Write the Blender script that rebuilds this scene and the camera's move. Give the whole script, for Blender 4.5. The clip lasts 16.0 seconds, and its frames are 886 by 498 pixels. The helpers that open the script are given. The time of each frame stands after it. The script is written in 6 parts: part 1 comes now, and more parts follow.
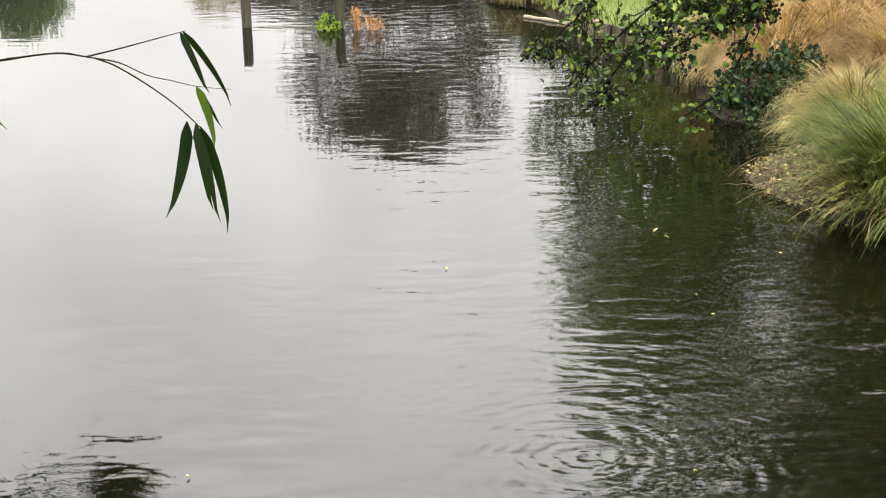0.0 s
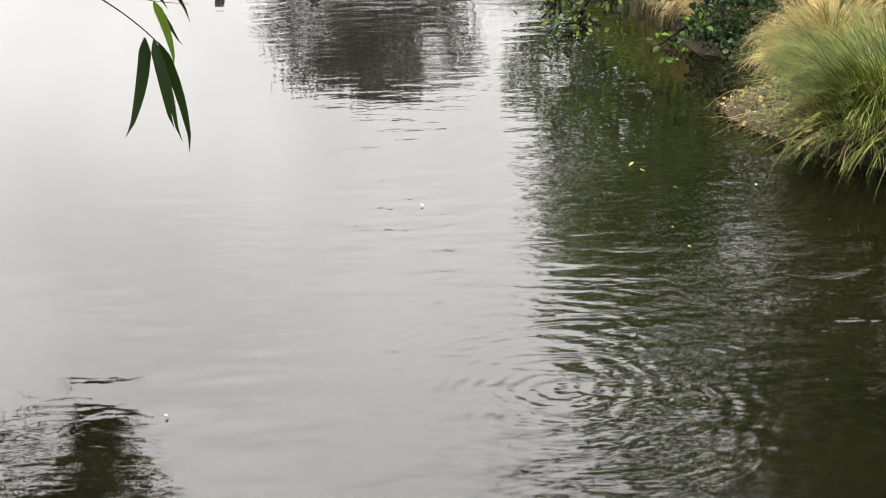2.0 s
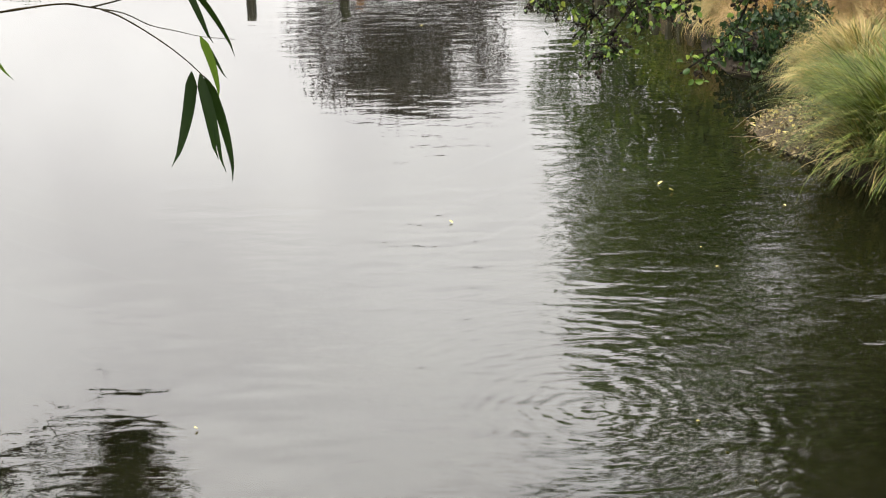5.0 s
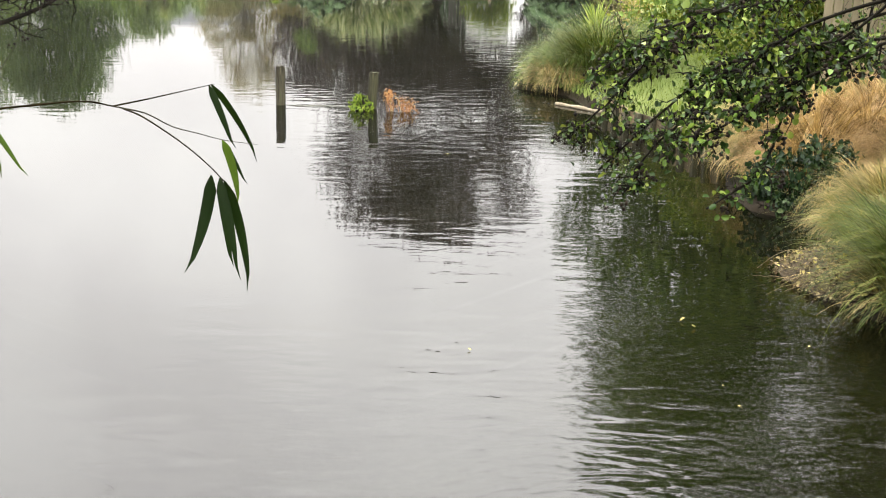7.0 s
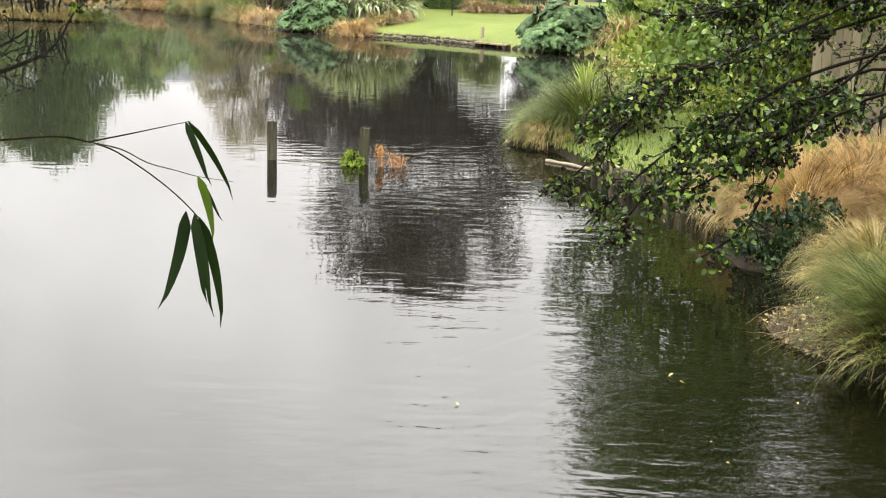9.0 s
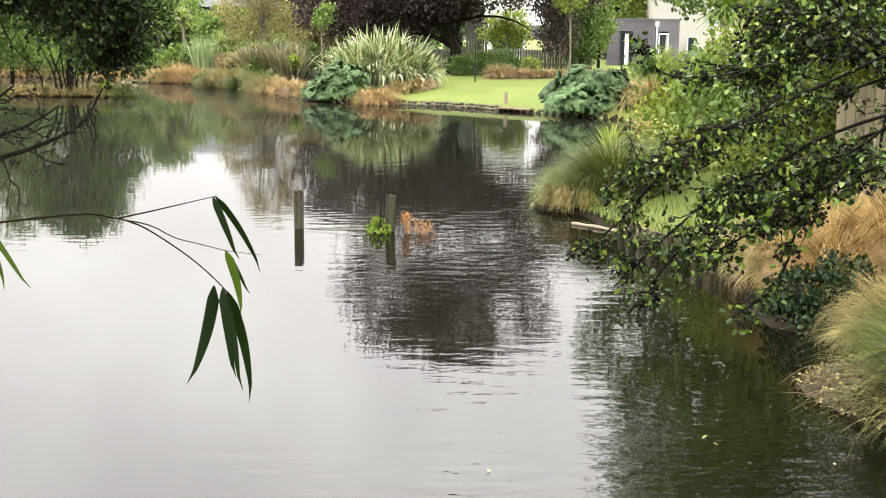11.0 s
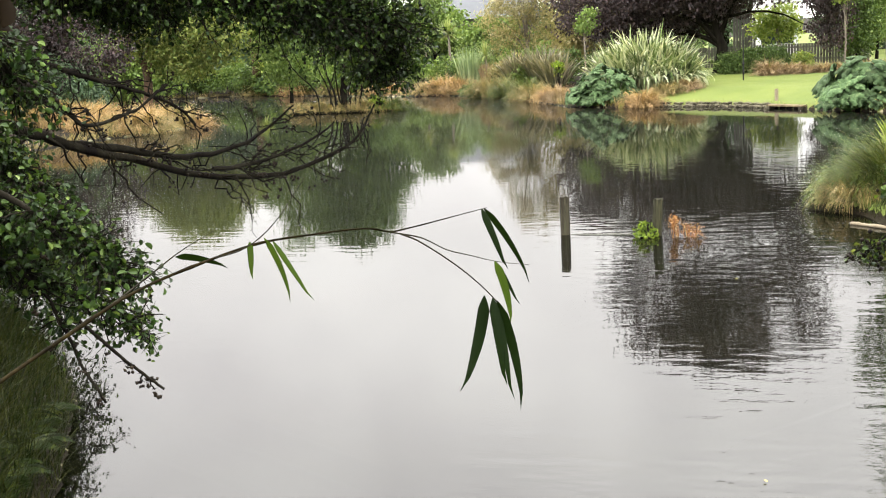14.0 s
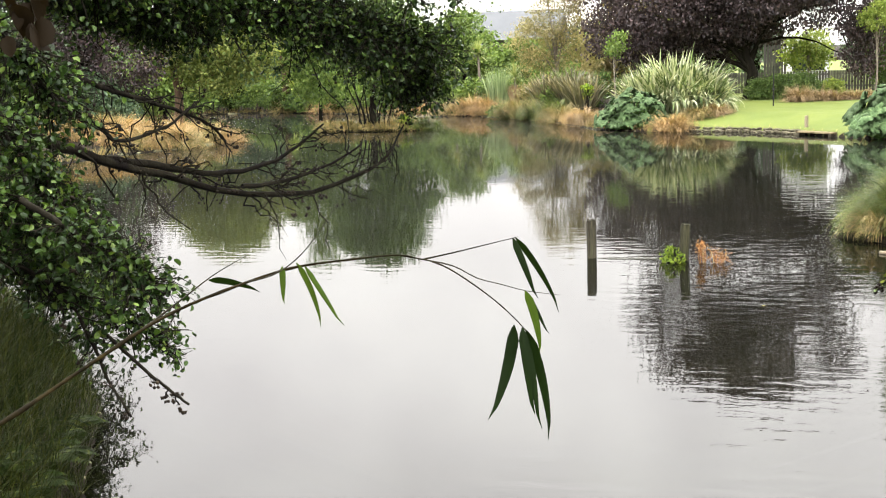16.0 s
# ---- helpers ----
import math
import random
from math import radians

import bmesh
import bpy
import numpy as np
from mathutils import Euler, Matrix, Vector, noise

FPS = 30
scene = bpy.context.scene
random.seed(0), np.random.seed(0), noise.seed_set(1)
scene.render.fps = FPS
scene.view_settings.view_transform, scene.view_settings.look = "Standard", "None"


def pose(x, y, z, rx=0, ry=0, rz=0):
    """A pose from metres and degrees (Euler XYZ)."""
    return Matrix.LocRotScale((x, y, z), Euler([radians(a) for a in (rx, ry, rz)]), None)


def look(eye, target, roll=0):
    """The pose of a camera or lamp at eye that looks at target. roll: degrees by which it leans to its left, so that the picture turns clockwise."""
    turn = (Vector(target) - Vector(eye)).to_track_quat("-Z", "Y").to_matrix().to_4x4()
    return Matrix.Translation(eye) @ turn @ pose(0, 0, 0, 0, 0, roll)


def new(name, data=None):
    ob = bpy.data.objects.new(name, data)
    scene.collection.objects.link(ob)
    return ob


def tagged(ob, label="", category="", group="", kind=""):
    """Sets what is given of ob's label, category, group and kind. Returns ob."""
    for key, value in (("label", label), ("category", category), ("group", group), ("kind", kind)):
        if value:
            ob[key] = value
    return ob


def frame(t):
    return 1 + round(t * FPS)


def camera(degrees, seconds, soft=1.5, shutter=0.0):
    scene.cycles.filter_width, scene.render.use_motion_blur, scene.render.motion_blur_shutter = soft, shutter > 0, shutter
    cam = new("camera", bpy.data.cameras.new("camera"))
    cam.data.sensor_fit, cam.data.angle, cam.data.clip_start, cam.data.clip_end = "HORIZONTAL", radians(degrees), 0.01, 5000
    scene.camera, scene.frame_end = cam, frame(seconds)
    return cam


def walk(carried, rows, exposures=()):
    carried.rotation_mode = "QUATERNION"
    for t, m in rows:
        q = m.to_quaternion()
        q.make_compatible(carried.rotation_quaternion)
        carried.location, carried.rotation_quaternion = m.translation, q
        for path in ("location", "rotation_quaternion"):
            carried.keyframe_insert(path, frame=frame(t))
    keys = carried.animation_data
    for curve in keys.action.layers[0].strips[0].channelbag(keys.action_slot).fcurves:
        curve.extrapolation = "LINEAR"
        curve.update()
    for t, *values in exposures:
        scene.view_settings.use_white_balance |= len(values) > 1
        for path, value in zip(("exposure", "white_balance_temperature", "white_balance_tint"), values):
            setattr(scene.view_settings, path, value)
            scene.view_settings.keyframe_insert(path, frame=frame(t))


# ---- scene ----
cam = camera(40.0, 16.0, soft=1.1)
PATH = [
    (0.0, -0.028, -0.024, 3.564, 69.81, 0.22, -2.99),
    (0.5, -0.032, -0.012, 3.550, 68.55, 0.46, -3.63),
    (1.0, -0.024, -0.015, 3.531, 67.45, 0.53, -4.06),
    (1.5, -0.028, -0.022, 3.514, 67.21, 0.27, -4.14),
    (2.0, -0.012, -0.011, 3.514, 67.08, 0.75, -4.31),
    (2.5, -0.023, -0.005, 3.521, 66.25, 1.18, -4.24),
    (3.0, -0.013, -0.003, 3.535, 65.42, 1.59, -4.05),
    (5.5, -0.027, -0.057, 3.562, 69.25, 0.10, -2.41),
    (6.0, -0.024, -0.053, 3.555, 71.17, -0.40, -2.13),
    (6.5, -0.023, -0.030, 3.543, 72.89, -0.98, -2.06),
    (7.0, -0.026, 0.020, 3.517, 73.75, -1.38, -1.21),
    (7.5, -0.021, 0.044, 3.497, 73.58, -1.51, -0.30),
    (8.0, -0.011, 0.010, 3.493, 73.89, -2.56, -0.61),
    (8.5, -0.001, 0.018, 3.487, 75.23, -2.06, -1.52),
    (11.0, 0.000, 0.023, 3.493, 79.49, -0.43, -0.49),
    (11.5, 0.000, 0.000, 3.500, 80.11, -0.44, 0.08),
    (12.0, 0.004, 0.003, 3.504, 79.92, 0.11, 1.26),
    (12.5, -0.004, 0.010, 3.517, 79.89, 0.63, 3.83),
    (13.0, -0.008, 0.019, 3.504, 80.12, 1.57, 6.62),
    (13.5, -0.002, 0.015, 3.494, 80.12, 2.23, 9.46),
    (14.0, -0.000, 0.012, 3.501, 80.01, 2.84, 11.63),
    (14.5, -0.000, 0.011, 3.503, 79.48, 3.00, 12.46),
    (15.0, -0.002, 0.006, 3.501, 79.74, 2.56, 12.68),
    (15.5, -0.004, 0.006, 3.509, 80.41, 2.05, 12.71),
    (16.0, -0.007, 0.005, 3.516, 80.99, 1.85, 13.01),
]
EXPOSURE = [(0.0, -0.06), (0.5, -0.12), (1.0, -0.06), (3.0, 0.0), (5.5, 0.0), (7.0, -0.02), (7.5, -0.34), (8.0, -0.33), (8.5, -0.18), (11.0, -0.08),
            (12.0, -0.1), (12.5, -0.06), (13.0, -0.28), (13.5, -0.27), (14.0, -0.16), (15.0, -0.1), (16.0, -0.06)]
walk(cam, [(t, pose(x, y, z, rx, ry, rz)) for t, x, y, z, rx, ry, rz in PATH], EXPOSURE)

# ---- sky and sun: bright overcast ----
world = bpy.data.worlds.new("overcast_sky")
scene.world = world
world.use_nodes = True
wn, wl = world.node_tree.nodes, world.node_tree.links
wn.clear()
sky = wn.new("ShaderNodeTexSky")
sky.sky_type, sky.sun_disc = "NISHITA", False
sky.sun_elevation, sky.sun_rotation = radians(52), radians(-19)
sky.air_density, sky.dust_density = 1.0, 6.0
grey = wn.new("ShaderNodeHueSaturation")
grey.inputs["Saturation"].default_value = 0.12
cloud = wn.new("ShaderNodeMix")
cloud.data_type = "RGBA"
cloud.inputs["Factor"].default_value = 0.7
cloud.inputs["B"].default_value = (46.1, 45, 44.2, 1)
back = wn.new("ShaderNodeBackground")
back.inputs["Strength"].default_value = 0.228
wo = wn.new("ShaderNodeOutputWorld")
wl.new(sky.outputs[0], grey.inputs["Color"])
wl.new(grey.outputs[0], cloud.inputs["A"])
# the cloud is brighter overhead than low down
tc = wn.new("ShaderNodeTexCoord")
sep = wn.new("ShaderNodeSeparateXYZ")
lift = wn.new("ShaderNodeValToRGB")
for k, (p, v) in enumerate(((0.0, 0.36), (0.16, 0.40), (0.34, 0.74), (0.48, 1.08), (0.62, 1.46), (1.0, 1.46))):
    e = lift.color_ramp.elements[k] if k < 2 else lift.color_ramp.elements.new(p)
    e.position, e.color = p, (v, v, v, 1)
shade = wn.new("ShaderNodeMix")
shade.data_type, shade.blend_type = "RGBA", "MULTIPLY"
shade.inputs["Factor"].default_value = 1.0
wl.new(tc.outputs["Generated"], sep.inputs[0])
wl.new(sep.outputs["Z"], lift.inputs[0])
wl.new(cloud.outputs["Result"], shade.inputs["A"])
wl.new(lift.outputs[0], shade.inputs["B"])
puff = wn.new("ShaderNodeTexNoise")
puff.inputs["Scale"].default_value, puff.inputs["Detail"].default_value = 5.0, 3.0
tone = wn.new("ShaderNodeValToRGB")
tone.color_ramp.elements[0].position, tone.color_ramp.elements[0].color = 0.32, (0.87, 0.86, 0.87, 1)
tone.color_ramp.elements[1].position, tone.color_ramp.elements[1].color = 0.62, (1.06, 1.06, 1.05, 1)
cover = wn.new("ShaderNodeMix")
cover.data_type, cover.blend_type = "RGBA", "MULTIPLY"
cover.inputs["Factor"].default_value = 1.0
wl.new(tc.outputs["Generated"], puff.inputs["Vector"])
wl.new(puff.outputs["Fac"], tone.inputs[0])
wl.new(shade.outputs["Result"], cover.inputs["A"])
wl.new(tone.outputs[0], cover.inputs["B"])
wl.new(cover.outputs["Result"], back.inputs["Color"])
wl.new(back.outputs[0], wo.inputs[0])
sun = new("sun", bpy.data.lights.new("sun", "SUN"))
sun.data.energy, sun.data.angle, sun.data.color = 0.55, radians(25), (1.0, 0.97, 0.92)
sun.matrix_world = look((0, 0, 0), (0.2, -0.58, -0.79))

# ---- materials ----
def nodes_of(name):
    m = bpy.data.materials.new(name)
    m.use_nodes = True
    m.node_tree.nodes.clear()
    return m, m.node_tree.nodes, m.node_tree.links


def ramp(n, stops):
    r = n.new("ShaderNodeValToRGB")
    e = r.color_ramp.elements
    while len(e) < len(stops):
        e.new(0.5)
    for k, (p, c) in enumerate(stops):
        e[k].position, e[k].color = p, (*c, 1)
    return r


def tex(n, l, scale, detail=4.0, rough=0.55, stretch=(1, 1, 1), coord="Object"):
    tc, mp, nz = n.new("ShaderNodeTexCoord"), n.new("ShaderNodeMapping"), n.new("ShaderNodeTexNoise")
    mp.inputs["Scale"].default_value = stretch
    nz.inputs["Scale"].default_value, nz.inputs["Detail"].default_value = scale, detail
    nz.inputs["Roughness"].default_value = rough
    l.new(tc.outputs[coord], mp.inputs[0])
    l.new(mp.outputs[0], nz.inputs["Vector"])
    return nz


def mix_rgb(n, l, a, b, fac, blend="MIX"):
    m = n.new("ShaderNodeMix")
    m.data_type, m.blend_type = "RGBA", blend
    for sock, v in (("Factor", fac), ("A", a), ("B", b)):
        if isinstance(v, (int, float)):
            m.inputs[sock].default_value = v
        elif isinstance(v, tuple):
            m.inputs[sock].default_value = (*v, 1)
        else:
            l.new(v, m.inputs[sock])
    return m.outputs["Result"]


def foliage(name, stops, rough=0.45, glow=0.3, big=0.6, patch=(0.75, 1.25), spec=0.14):
    """Leaves: each its own tone, with broad patches over the plant and light coming through."""
    m, n, l = nodes_of(name)
    geo = n.new("ShaderNodeNewGeometry")
    cr = ramp(n, stops)
    l.new(geo.outputs["Random Per Island"], cr.inputs[0])
    nz = tex(n, l, big, 2.0)
    pr = ramp(n, [(0.3, (patch[0],) * 3), (0.7, (patch[1],) * 3)])
    l.new(nz.outputs["Fac"], pr.inputs[0])
    col = mix_rgb(n, l, cr.outputs[0], pr.outputs[0], 1.0, "MULTIPLY")
    p = n.new("ShaderNodeBsdfPrincipled")
    p.inputs["Roughness"].default_value = rough
    p.inputs["Specular IOR Level"].default_value = spec
    l.new(col, p.inputs["Base Color"])
    tr = n.new("ShaderNodeBsdfTranslucent")
    l.new(mix_rgb(n, l, col, (1.0, 1.0, 0.45), 1.0, "MULTIPLY"), tr.inputs[0])
    mx, out = n.new("ShaderNodeMixShader"), n.new("ShaderNodeOutputMaterial")
    mx.inputs[0].default_value = glow
    l.new(p.outputs[0], mx.inputs[1])
    l.new(tr.outputs[0], mx.inputs[2])
    l.new(mx.outputs[0], out.inputs[0])
    return m


def surface(name, stops, scale=3.0, rough=0.8, bump=0.3, fine=40.0, stretch=(1, 1, 1), depth=0.01, vary=0.25, spec=0.12):
    """Two scales of tone, fine relief and a per-piece shift."""
    m, n, l = nodes_of(name)
    a, b = tex(n, l, scale, 5.0, 0.6, stretch), tex(n, l, fine, 3.0, 0.6, stretch)
    cr = ramp(n, stops)
    mm = n.new("ShaderNodeMath")
    mm.operation = "MULTIPLY_ADD"
    l.new(b.outputs["Fac"], mm.inputs[0])
    mm.inputs[1].default_value = 0.5
    sub = n.new("ShaderNodeMath")
    sub.operation = "SUBTRACT"
    l.new(a.outputs["Fac"], sub.inputs[0])
    sub.inputs[1].default_value = 0.25
    l.new(sub.outputs[0], mm.inputs[2])
    l.new(mm.outputs[0], cr.inputs[0])
    info = n.new("ShaderNodeObjectInfo")
    vr = ramp(n, [(0.0, (1 - vary,) * 3), (1.0, (1 + vary * 0.6,) * 3)])
    l.new(info.outputs["Random"], vr.inputs[0])
    col = mix_rgb(n, l, cr.outputs[0], vr.outputs[0], 1.0, "MULTIPLY")
    p, out, bp = n.new("ShaderNodeBsdfPrincipled"), n.new("ShaderNodeOutputMaterial"), n.new("ShaderNodeBump")
    l.new(col, p.inputs["Base Color"])
    p.inputs["Roughness"].default_value = rough
    p.inputs["Specular IOR Level"].default_value = spec
    bp.inputs["Strength"].default_value, bp.inputs["Distance"].default_value = bump, depth
    l.new(mm.outputs[0], bp.inputs["Height"])
    l.new(bp.outputs[0], p.inputs["Normal"])
    l.new(p.outputs[0], out.inputs[0])
    return m


def water_material():
    m, n, l = nodes_of("pond_water")
    swell = tex(n, l, 0.9, 2.0, 0.5, (0.55, 1.0, 1))
    ripple = tex(n, l, 4.0, 1.3, 0.4, (0.42, 1.0, 1))
    fine = tex(n, l, 12.0, 1.5, 0.5, (0.5, 1.0, 1))
    calm = tex(n, l, 0.22, 3.0, 0.55)
    cr = ramp(n, [(0.40, (0.4,) * 3), (0.52, (0.8,) * 3), (0.66, (1.35,) * 3)])
    l.new(calm.outputs["Fac"], cr.inputs[0])

    def times(a, b):
        k = n.new("ShaderNodeMath")
        k.operation = "MULTIPLY"
        l.new(a, k.inputs[0])
        if isinstance(b, float):
            k.inputs[1].default_value = b
        else:
            l.new(b, k.inputs[1])
        return k.outputs[0]

    def plus(a, b):
        k = n.new("ShaderNodeMath")
        l.new(a, k.inputs[0])
        l.new(b, k.inputs[1])
        return k.outputs[0]

    # rings spreading from a dip in the right foreground
    tc = n.new("ShaderNodeTexCoord")
    off = n.new("ShaderNodeVectorMath")
    off.operation = "SUBTRACT"
    off.inputs[1].default_value = (1.1, 6.1, 0)
    l.new(tc.outputs["Object"], off.inputs[0])
    ln = n.new("ShaderNodeVectorMath")
    ln.operation = "LENGTH"
    l.new(off.outputs[0], ln.inputs[0])
    sn = n.new("ShaderNodeMath")
    sn.operation = "SINE"
    l.new(plus(times(ln.outputs["Value"], 50.0), times(ripple.outputs["Fac"], 14.0)), sn.inputs[0])
    fade = n.new("ShaderNodeMapRange")
    fade.inputs["From Min"].default_value, fade.inputs["From Max"].default_value = 0.3, 6.4
    fade.interpolation_type = "SMOOTHSTEP"
    fade.inputs["To Min"].default_value, fade.inputs["To Max"].default_value = 1.0, 0.0
    l.new(ln.outputs["Value"], fade.inputs["Value"])
    near = times(times(fade.outputs[0], fade.outputs[0]), fade.outputs[0])
    rings = times(times(sn.outputs[0], times(near, near)), 0.0009)
    busy = times(plus(times(ripple.outputs["Fac"], 0.018), times(fine.outputs["Fac"], 0.0050)), fade.outputs[0])

    # the far water lies sheltered and still
    sy = n.new("ShaderNodeSeparateXYZ")
    l.new(tc.outputs["Object"], sy.inputs[0])
    still = n.new("ShaderNodeMapRange")
    still.inputs["From Min"].default_value, still.inputs["From Max"].default_value = 15.0, 30.0
    still.inputs["To Min"].default_value, still.inputs["To Max"].default_value = 1.0, 0.06
    l.new(sy.outputs["Y"], still.inputs["Value"])
    chop = n.new("ShaderNodeMapRange")
    chop.inputs["From Min"].default_value, chop.inputs["From Max"].default_value = 21.0, 37.0
    chop.inputs["To Min"].default_value, chop.inputs["To Max"].default_value = 1.0, 0.10
    l.new(sy.outputs["Y"], chop.inputs["Value"])
    breeze = n.new("ShaderNodeMapRange")
    breeze.inputs["From Min"].default_value, breeze.inputs["From Max"].default_value = 11.5, 18.0
    breeze.inputs["To Min"].default_value, breeze.inputs["To Max"].default_value = 0.5, 2.2
    l.new(sy.outputs["Y"], breeze.inputs["Value"])
    coarse = times(times(times(ripple.outputs["Fac"], 0.0042), cr.outputs[0]), times(chop.outputs[0], breeze.outputs[0]))
    small = plus(times(swell.outputs["Fac"], 0.0032), plus(times(times(fine.outputs["Fac"], 0.0010), cr.outputs[0]), plus(rings, busy)))
    h = plus(coarse, times(small, still.outputs[0]))
    bp = n.new("ShaderNodeBump")
    bp.inputs["Strength"].default_value, bp.inputs["Distance"].default_value = 1.0, 1.0
    lee = n.new("ShaderNodeMapRange")
    lee.inputs["From Min"].default_value, lee.inputs["From Max"].default_value = -3.6, 0.6
    lee.inputs["To Min"].default_value, lee.inputs["To Max"].default_value = 0.32, 1.0
    l.new(sy.outputs["X"], lee.inputs["Value"])
    h = times(h, lee.outputs[0])
    l.new(h, bp.inputs["Height"])
    murk = tex(n, l, 0.7, 4.0, 0.6)
    mr = ramp(n, [(0.35, (0.0022, 0.0026, 0.0011)), (0.65, (0.0052, 0.0056, 0.0023))])
    l.new(murk.outputs["Fac"], mr.inputs[0])
    d, t = n.new("ShaderNodeBsdfDiffuse"), n.new("ShaderNodeBsdfTransparent")
    l.new(mr.outputs[0], d.inputs[0])
    t.inputs[0].default_value = (0.15, 0.148, 0.10, 1)
    body, g, mx = n.new("ShaderNodeMixShader"), n.new("ShaderNodeBsdfGlossy"), n.new("ShaderNodeMixShader")
    body.inputs[0].default_value = 0.55
    l.new(d.outputs[0], body.inputs[1])
    l.new(t.outputs[0], body.inputs[2])
    dull = n.new("ShaderNodeMapRange")
    dull.inputs["From Min"].default_value, dull.inputs["From Max"].default_value = 12.0, 34.0
    dull.inputs["To Min"].default_value, dull.inputs["To Max"].default_value = 0.006, 0.035
    l.new(sy.outputs["Y"], dull.inputs["Value"])
    l.new(dull.outputs[0], g.inputs["Roughness"])
    l.new(bp.outputs[0], g.inputs["Normal"])
    fr = n.new("ShaderNodeFresnel")
    fr.inputs["IOR"].default_value = 1.333
    l.new(bp.outputs[0], fr.inputs["Normal"])
    l.new(fr.outputs[0], mx.inputs[0])
    l.new(body.outputs[0], mx.inputs[1])
    # drizzle roughens a little of the surface and veils the mirror with sky
    veil, both = n.new("ShaderNodeBsdfGlossy"), n.new("ShaderNodeMixShader")
    veil.inputs["Roughness"].default_value = 0.28
    both.inputs[0].default_value = 0.022
    l.new(g.outputs[0], both.inputs[1])
    l.new(veil.outputs[0], both.inputs[2])
    l.new(both.outputs[0], mx.inputs[2])
    out = n.new("ShaderNodeOutputMaterial")
    l.new(mx.outputs[0], out.inputs[0])
    return m


def glass_material():
    m, n, l = nodes_of("window_glass")
    p, out = n.new("ShaderNodeBsdfPrincipled"), n.new("ShaderNodeOutputMaterial")
    p.inputs["Base Color"].default_value = (0.02, 0.025, 0.03, 1)
    p.inputs["Roughness"].default_value = 0.05
    l.new(p.outputs[0], out.inputs[0])
    return m


WATER = water_material()
GLASS = glass_material()
SOIL = surface("damp_soil", [(0.3, (0.005, 0.004, 0.003)), (0.55, (0.013, 0.010, 0.006)), (0.75, (0.011, 0.013, 0.005))], 1.6, 0.9, 0.6, 25, depth=0.03, spec=0.05)
BED = surface("pond_bed", [(0.35, (0.05, 0.055, 0.028)), (0.5, (0.11, 0.105, 0.06)), (0.7, (0.18, 0.155, 0.10))], 0.5, 0.95, 0.5, 9, depth=0.02)
LAWN = surface("mown_lawn", [(0.3, (0.056, 0.077, 0.015)), (0.55, (0.078, 0.098, 0.020)), (0.8, (0.10, 0.118, 0.028))], 0.35, 0.85, 0.6, 22, depth=0.03)
LITTER = surface("leaf_litter", [(0.3, (0.012, 0.009, 0.005)), (0.5, (0.038, 0.028, 0.016)), (0.75, (0.085, 0.064, 0.038))], 9, 0.9, 1.0, 45, depth=0.03)
BARK = surface("dark_bark", [(0.3, (0.004, 0.003, 0.003)), (0.55, (0.009, 0.008, 0.005)), (0.8, (0.021, 0.019, 0.014))], 5, 0.9, 0.8, 60, (1, 1, 0.25), 0.015, spec=0.06)
PALE_BARK = surface("grey_bark", [(0.3, (0.12, 0.10, 0.08)), (0.6, (0.22, 0.19, 0.15)), (0.85, (0.30, 0.27, 0.22))], 4, 0.9, 0.7, 40, (1, 1, 0.25), 0.015)
POST = surface("weathered_post_wood", [(0.3, (0.014, 0.013, 0.009)), (0.5, (0.04, 0.035, 0.024)), (0.65, (0.075, 0.07, 0.045)), (0.8, (0.055, 0.07, 0.025))], 5, 0.9, 0.9, 45, (1, 1, 0.12), 0.01)
BOARD = surface("weathered_edging_board", [(0.3, (0.045, 0.035, 0.020)), (0.55, (0.12, 0.095, 0.056)), (0.8, (0.20, 0.17, 0.105))], 3, 0.9, 0.8, 40, (1, 1, 0.15), 0.008, 0.6)
STONE = surface("edge_stone", [(0.3, (0.030, 0.026, 0.018)), (0.5, (0.075, 0.065, 0.045)), (0.75, (0.07, 0.08, 0.034))], 4, 0.9, 0.8, 30, depth=0.02)
TAN_FENCE = surface("tan_fence_board", [(0.3, (0.17, 0.14, 0.095)), (0.7, (0.27, 0.23, 0.16))], 2, 0.9, 0.4, 30, (1, 1, 0.2), 0.006)
CLAD = surface("dark_grey_weatherboard", [(0.3, (0.075, 0.07, 0.078)), (0.7, (0.105, 0.10, 0.11))], 1.2, 0.6, 0.2, 30, (0.2, 0.2, 1), 0.004, 0.08)
WHITE = surface("cream_plaster", [(0.3, (0.330, 0.317, 0.284)), (0.7, (0.396, 0.383, 0.343))], 0.8, 0.8, 0.2, 40, depth=0.004)
PAINT = surface("white_paint", [(0.3, (0.70, 0.70, 0.69)), (0.7, (0.80, 0.80, 0.79))], 2, 0.5, 0.1, 40, depth=0.002)
CURTAIN = surface("white_curtain", [(0.3, (0.62, 0.65, 0.66)), (0.7, (0.78, 0.80, 0.80))], 2, 0.9, 0.3, 20, (6, 6, 0.3), 0.02)
ROOF = surface("grey_roof_metal", [(0.3, (0.045, 0.050, 0.056)), (0.7, (0.060, 0.065, 0.072))], 0.8, 0.5, 0.2, 20, depth=0.01)
FENCE = surface("grey_fence_board", [(0.3, (0.07, 0.065, 0.062)), (0.7, (0.13, 0.12, 0.115))], 2, 0.9, 0.4, 30, (1, 1, 0.2), 0.006)
METAL = surface("black_pole_paint", [(0.3, (0.012, 0.012, 0.012)), (0.7, (0.02, 0.02, 0.02))], 5, 0.5, 0.1, 40, depth=0.001)
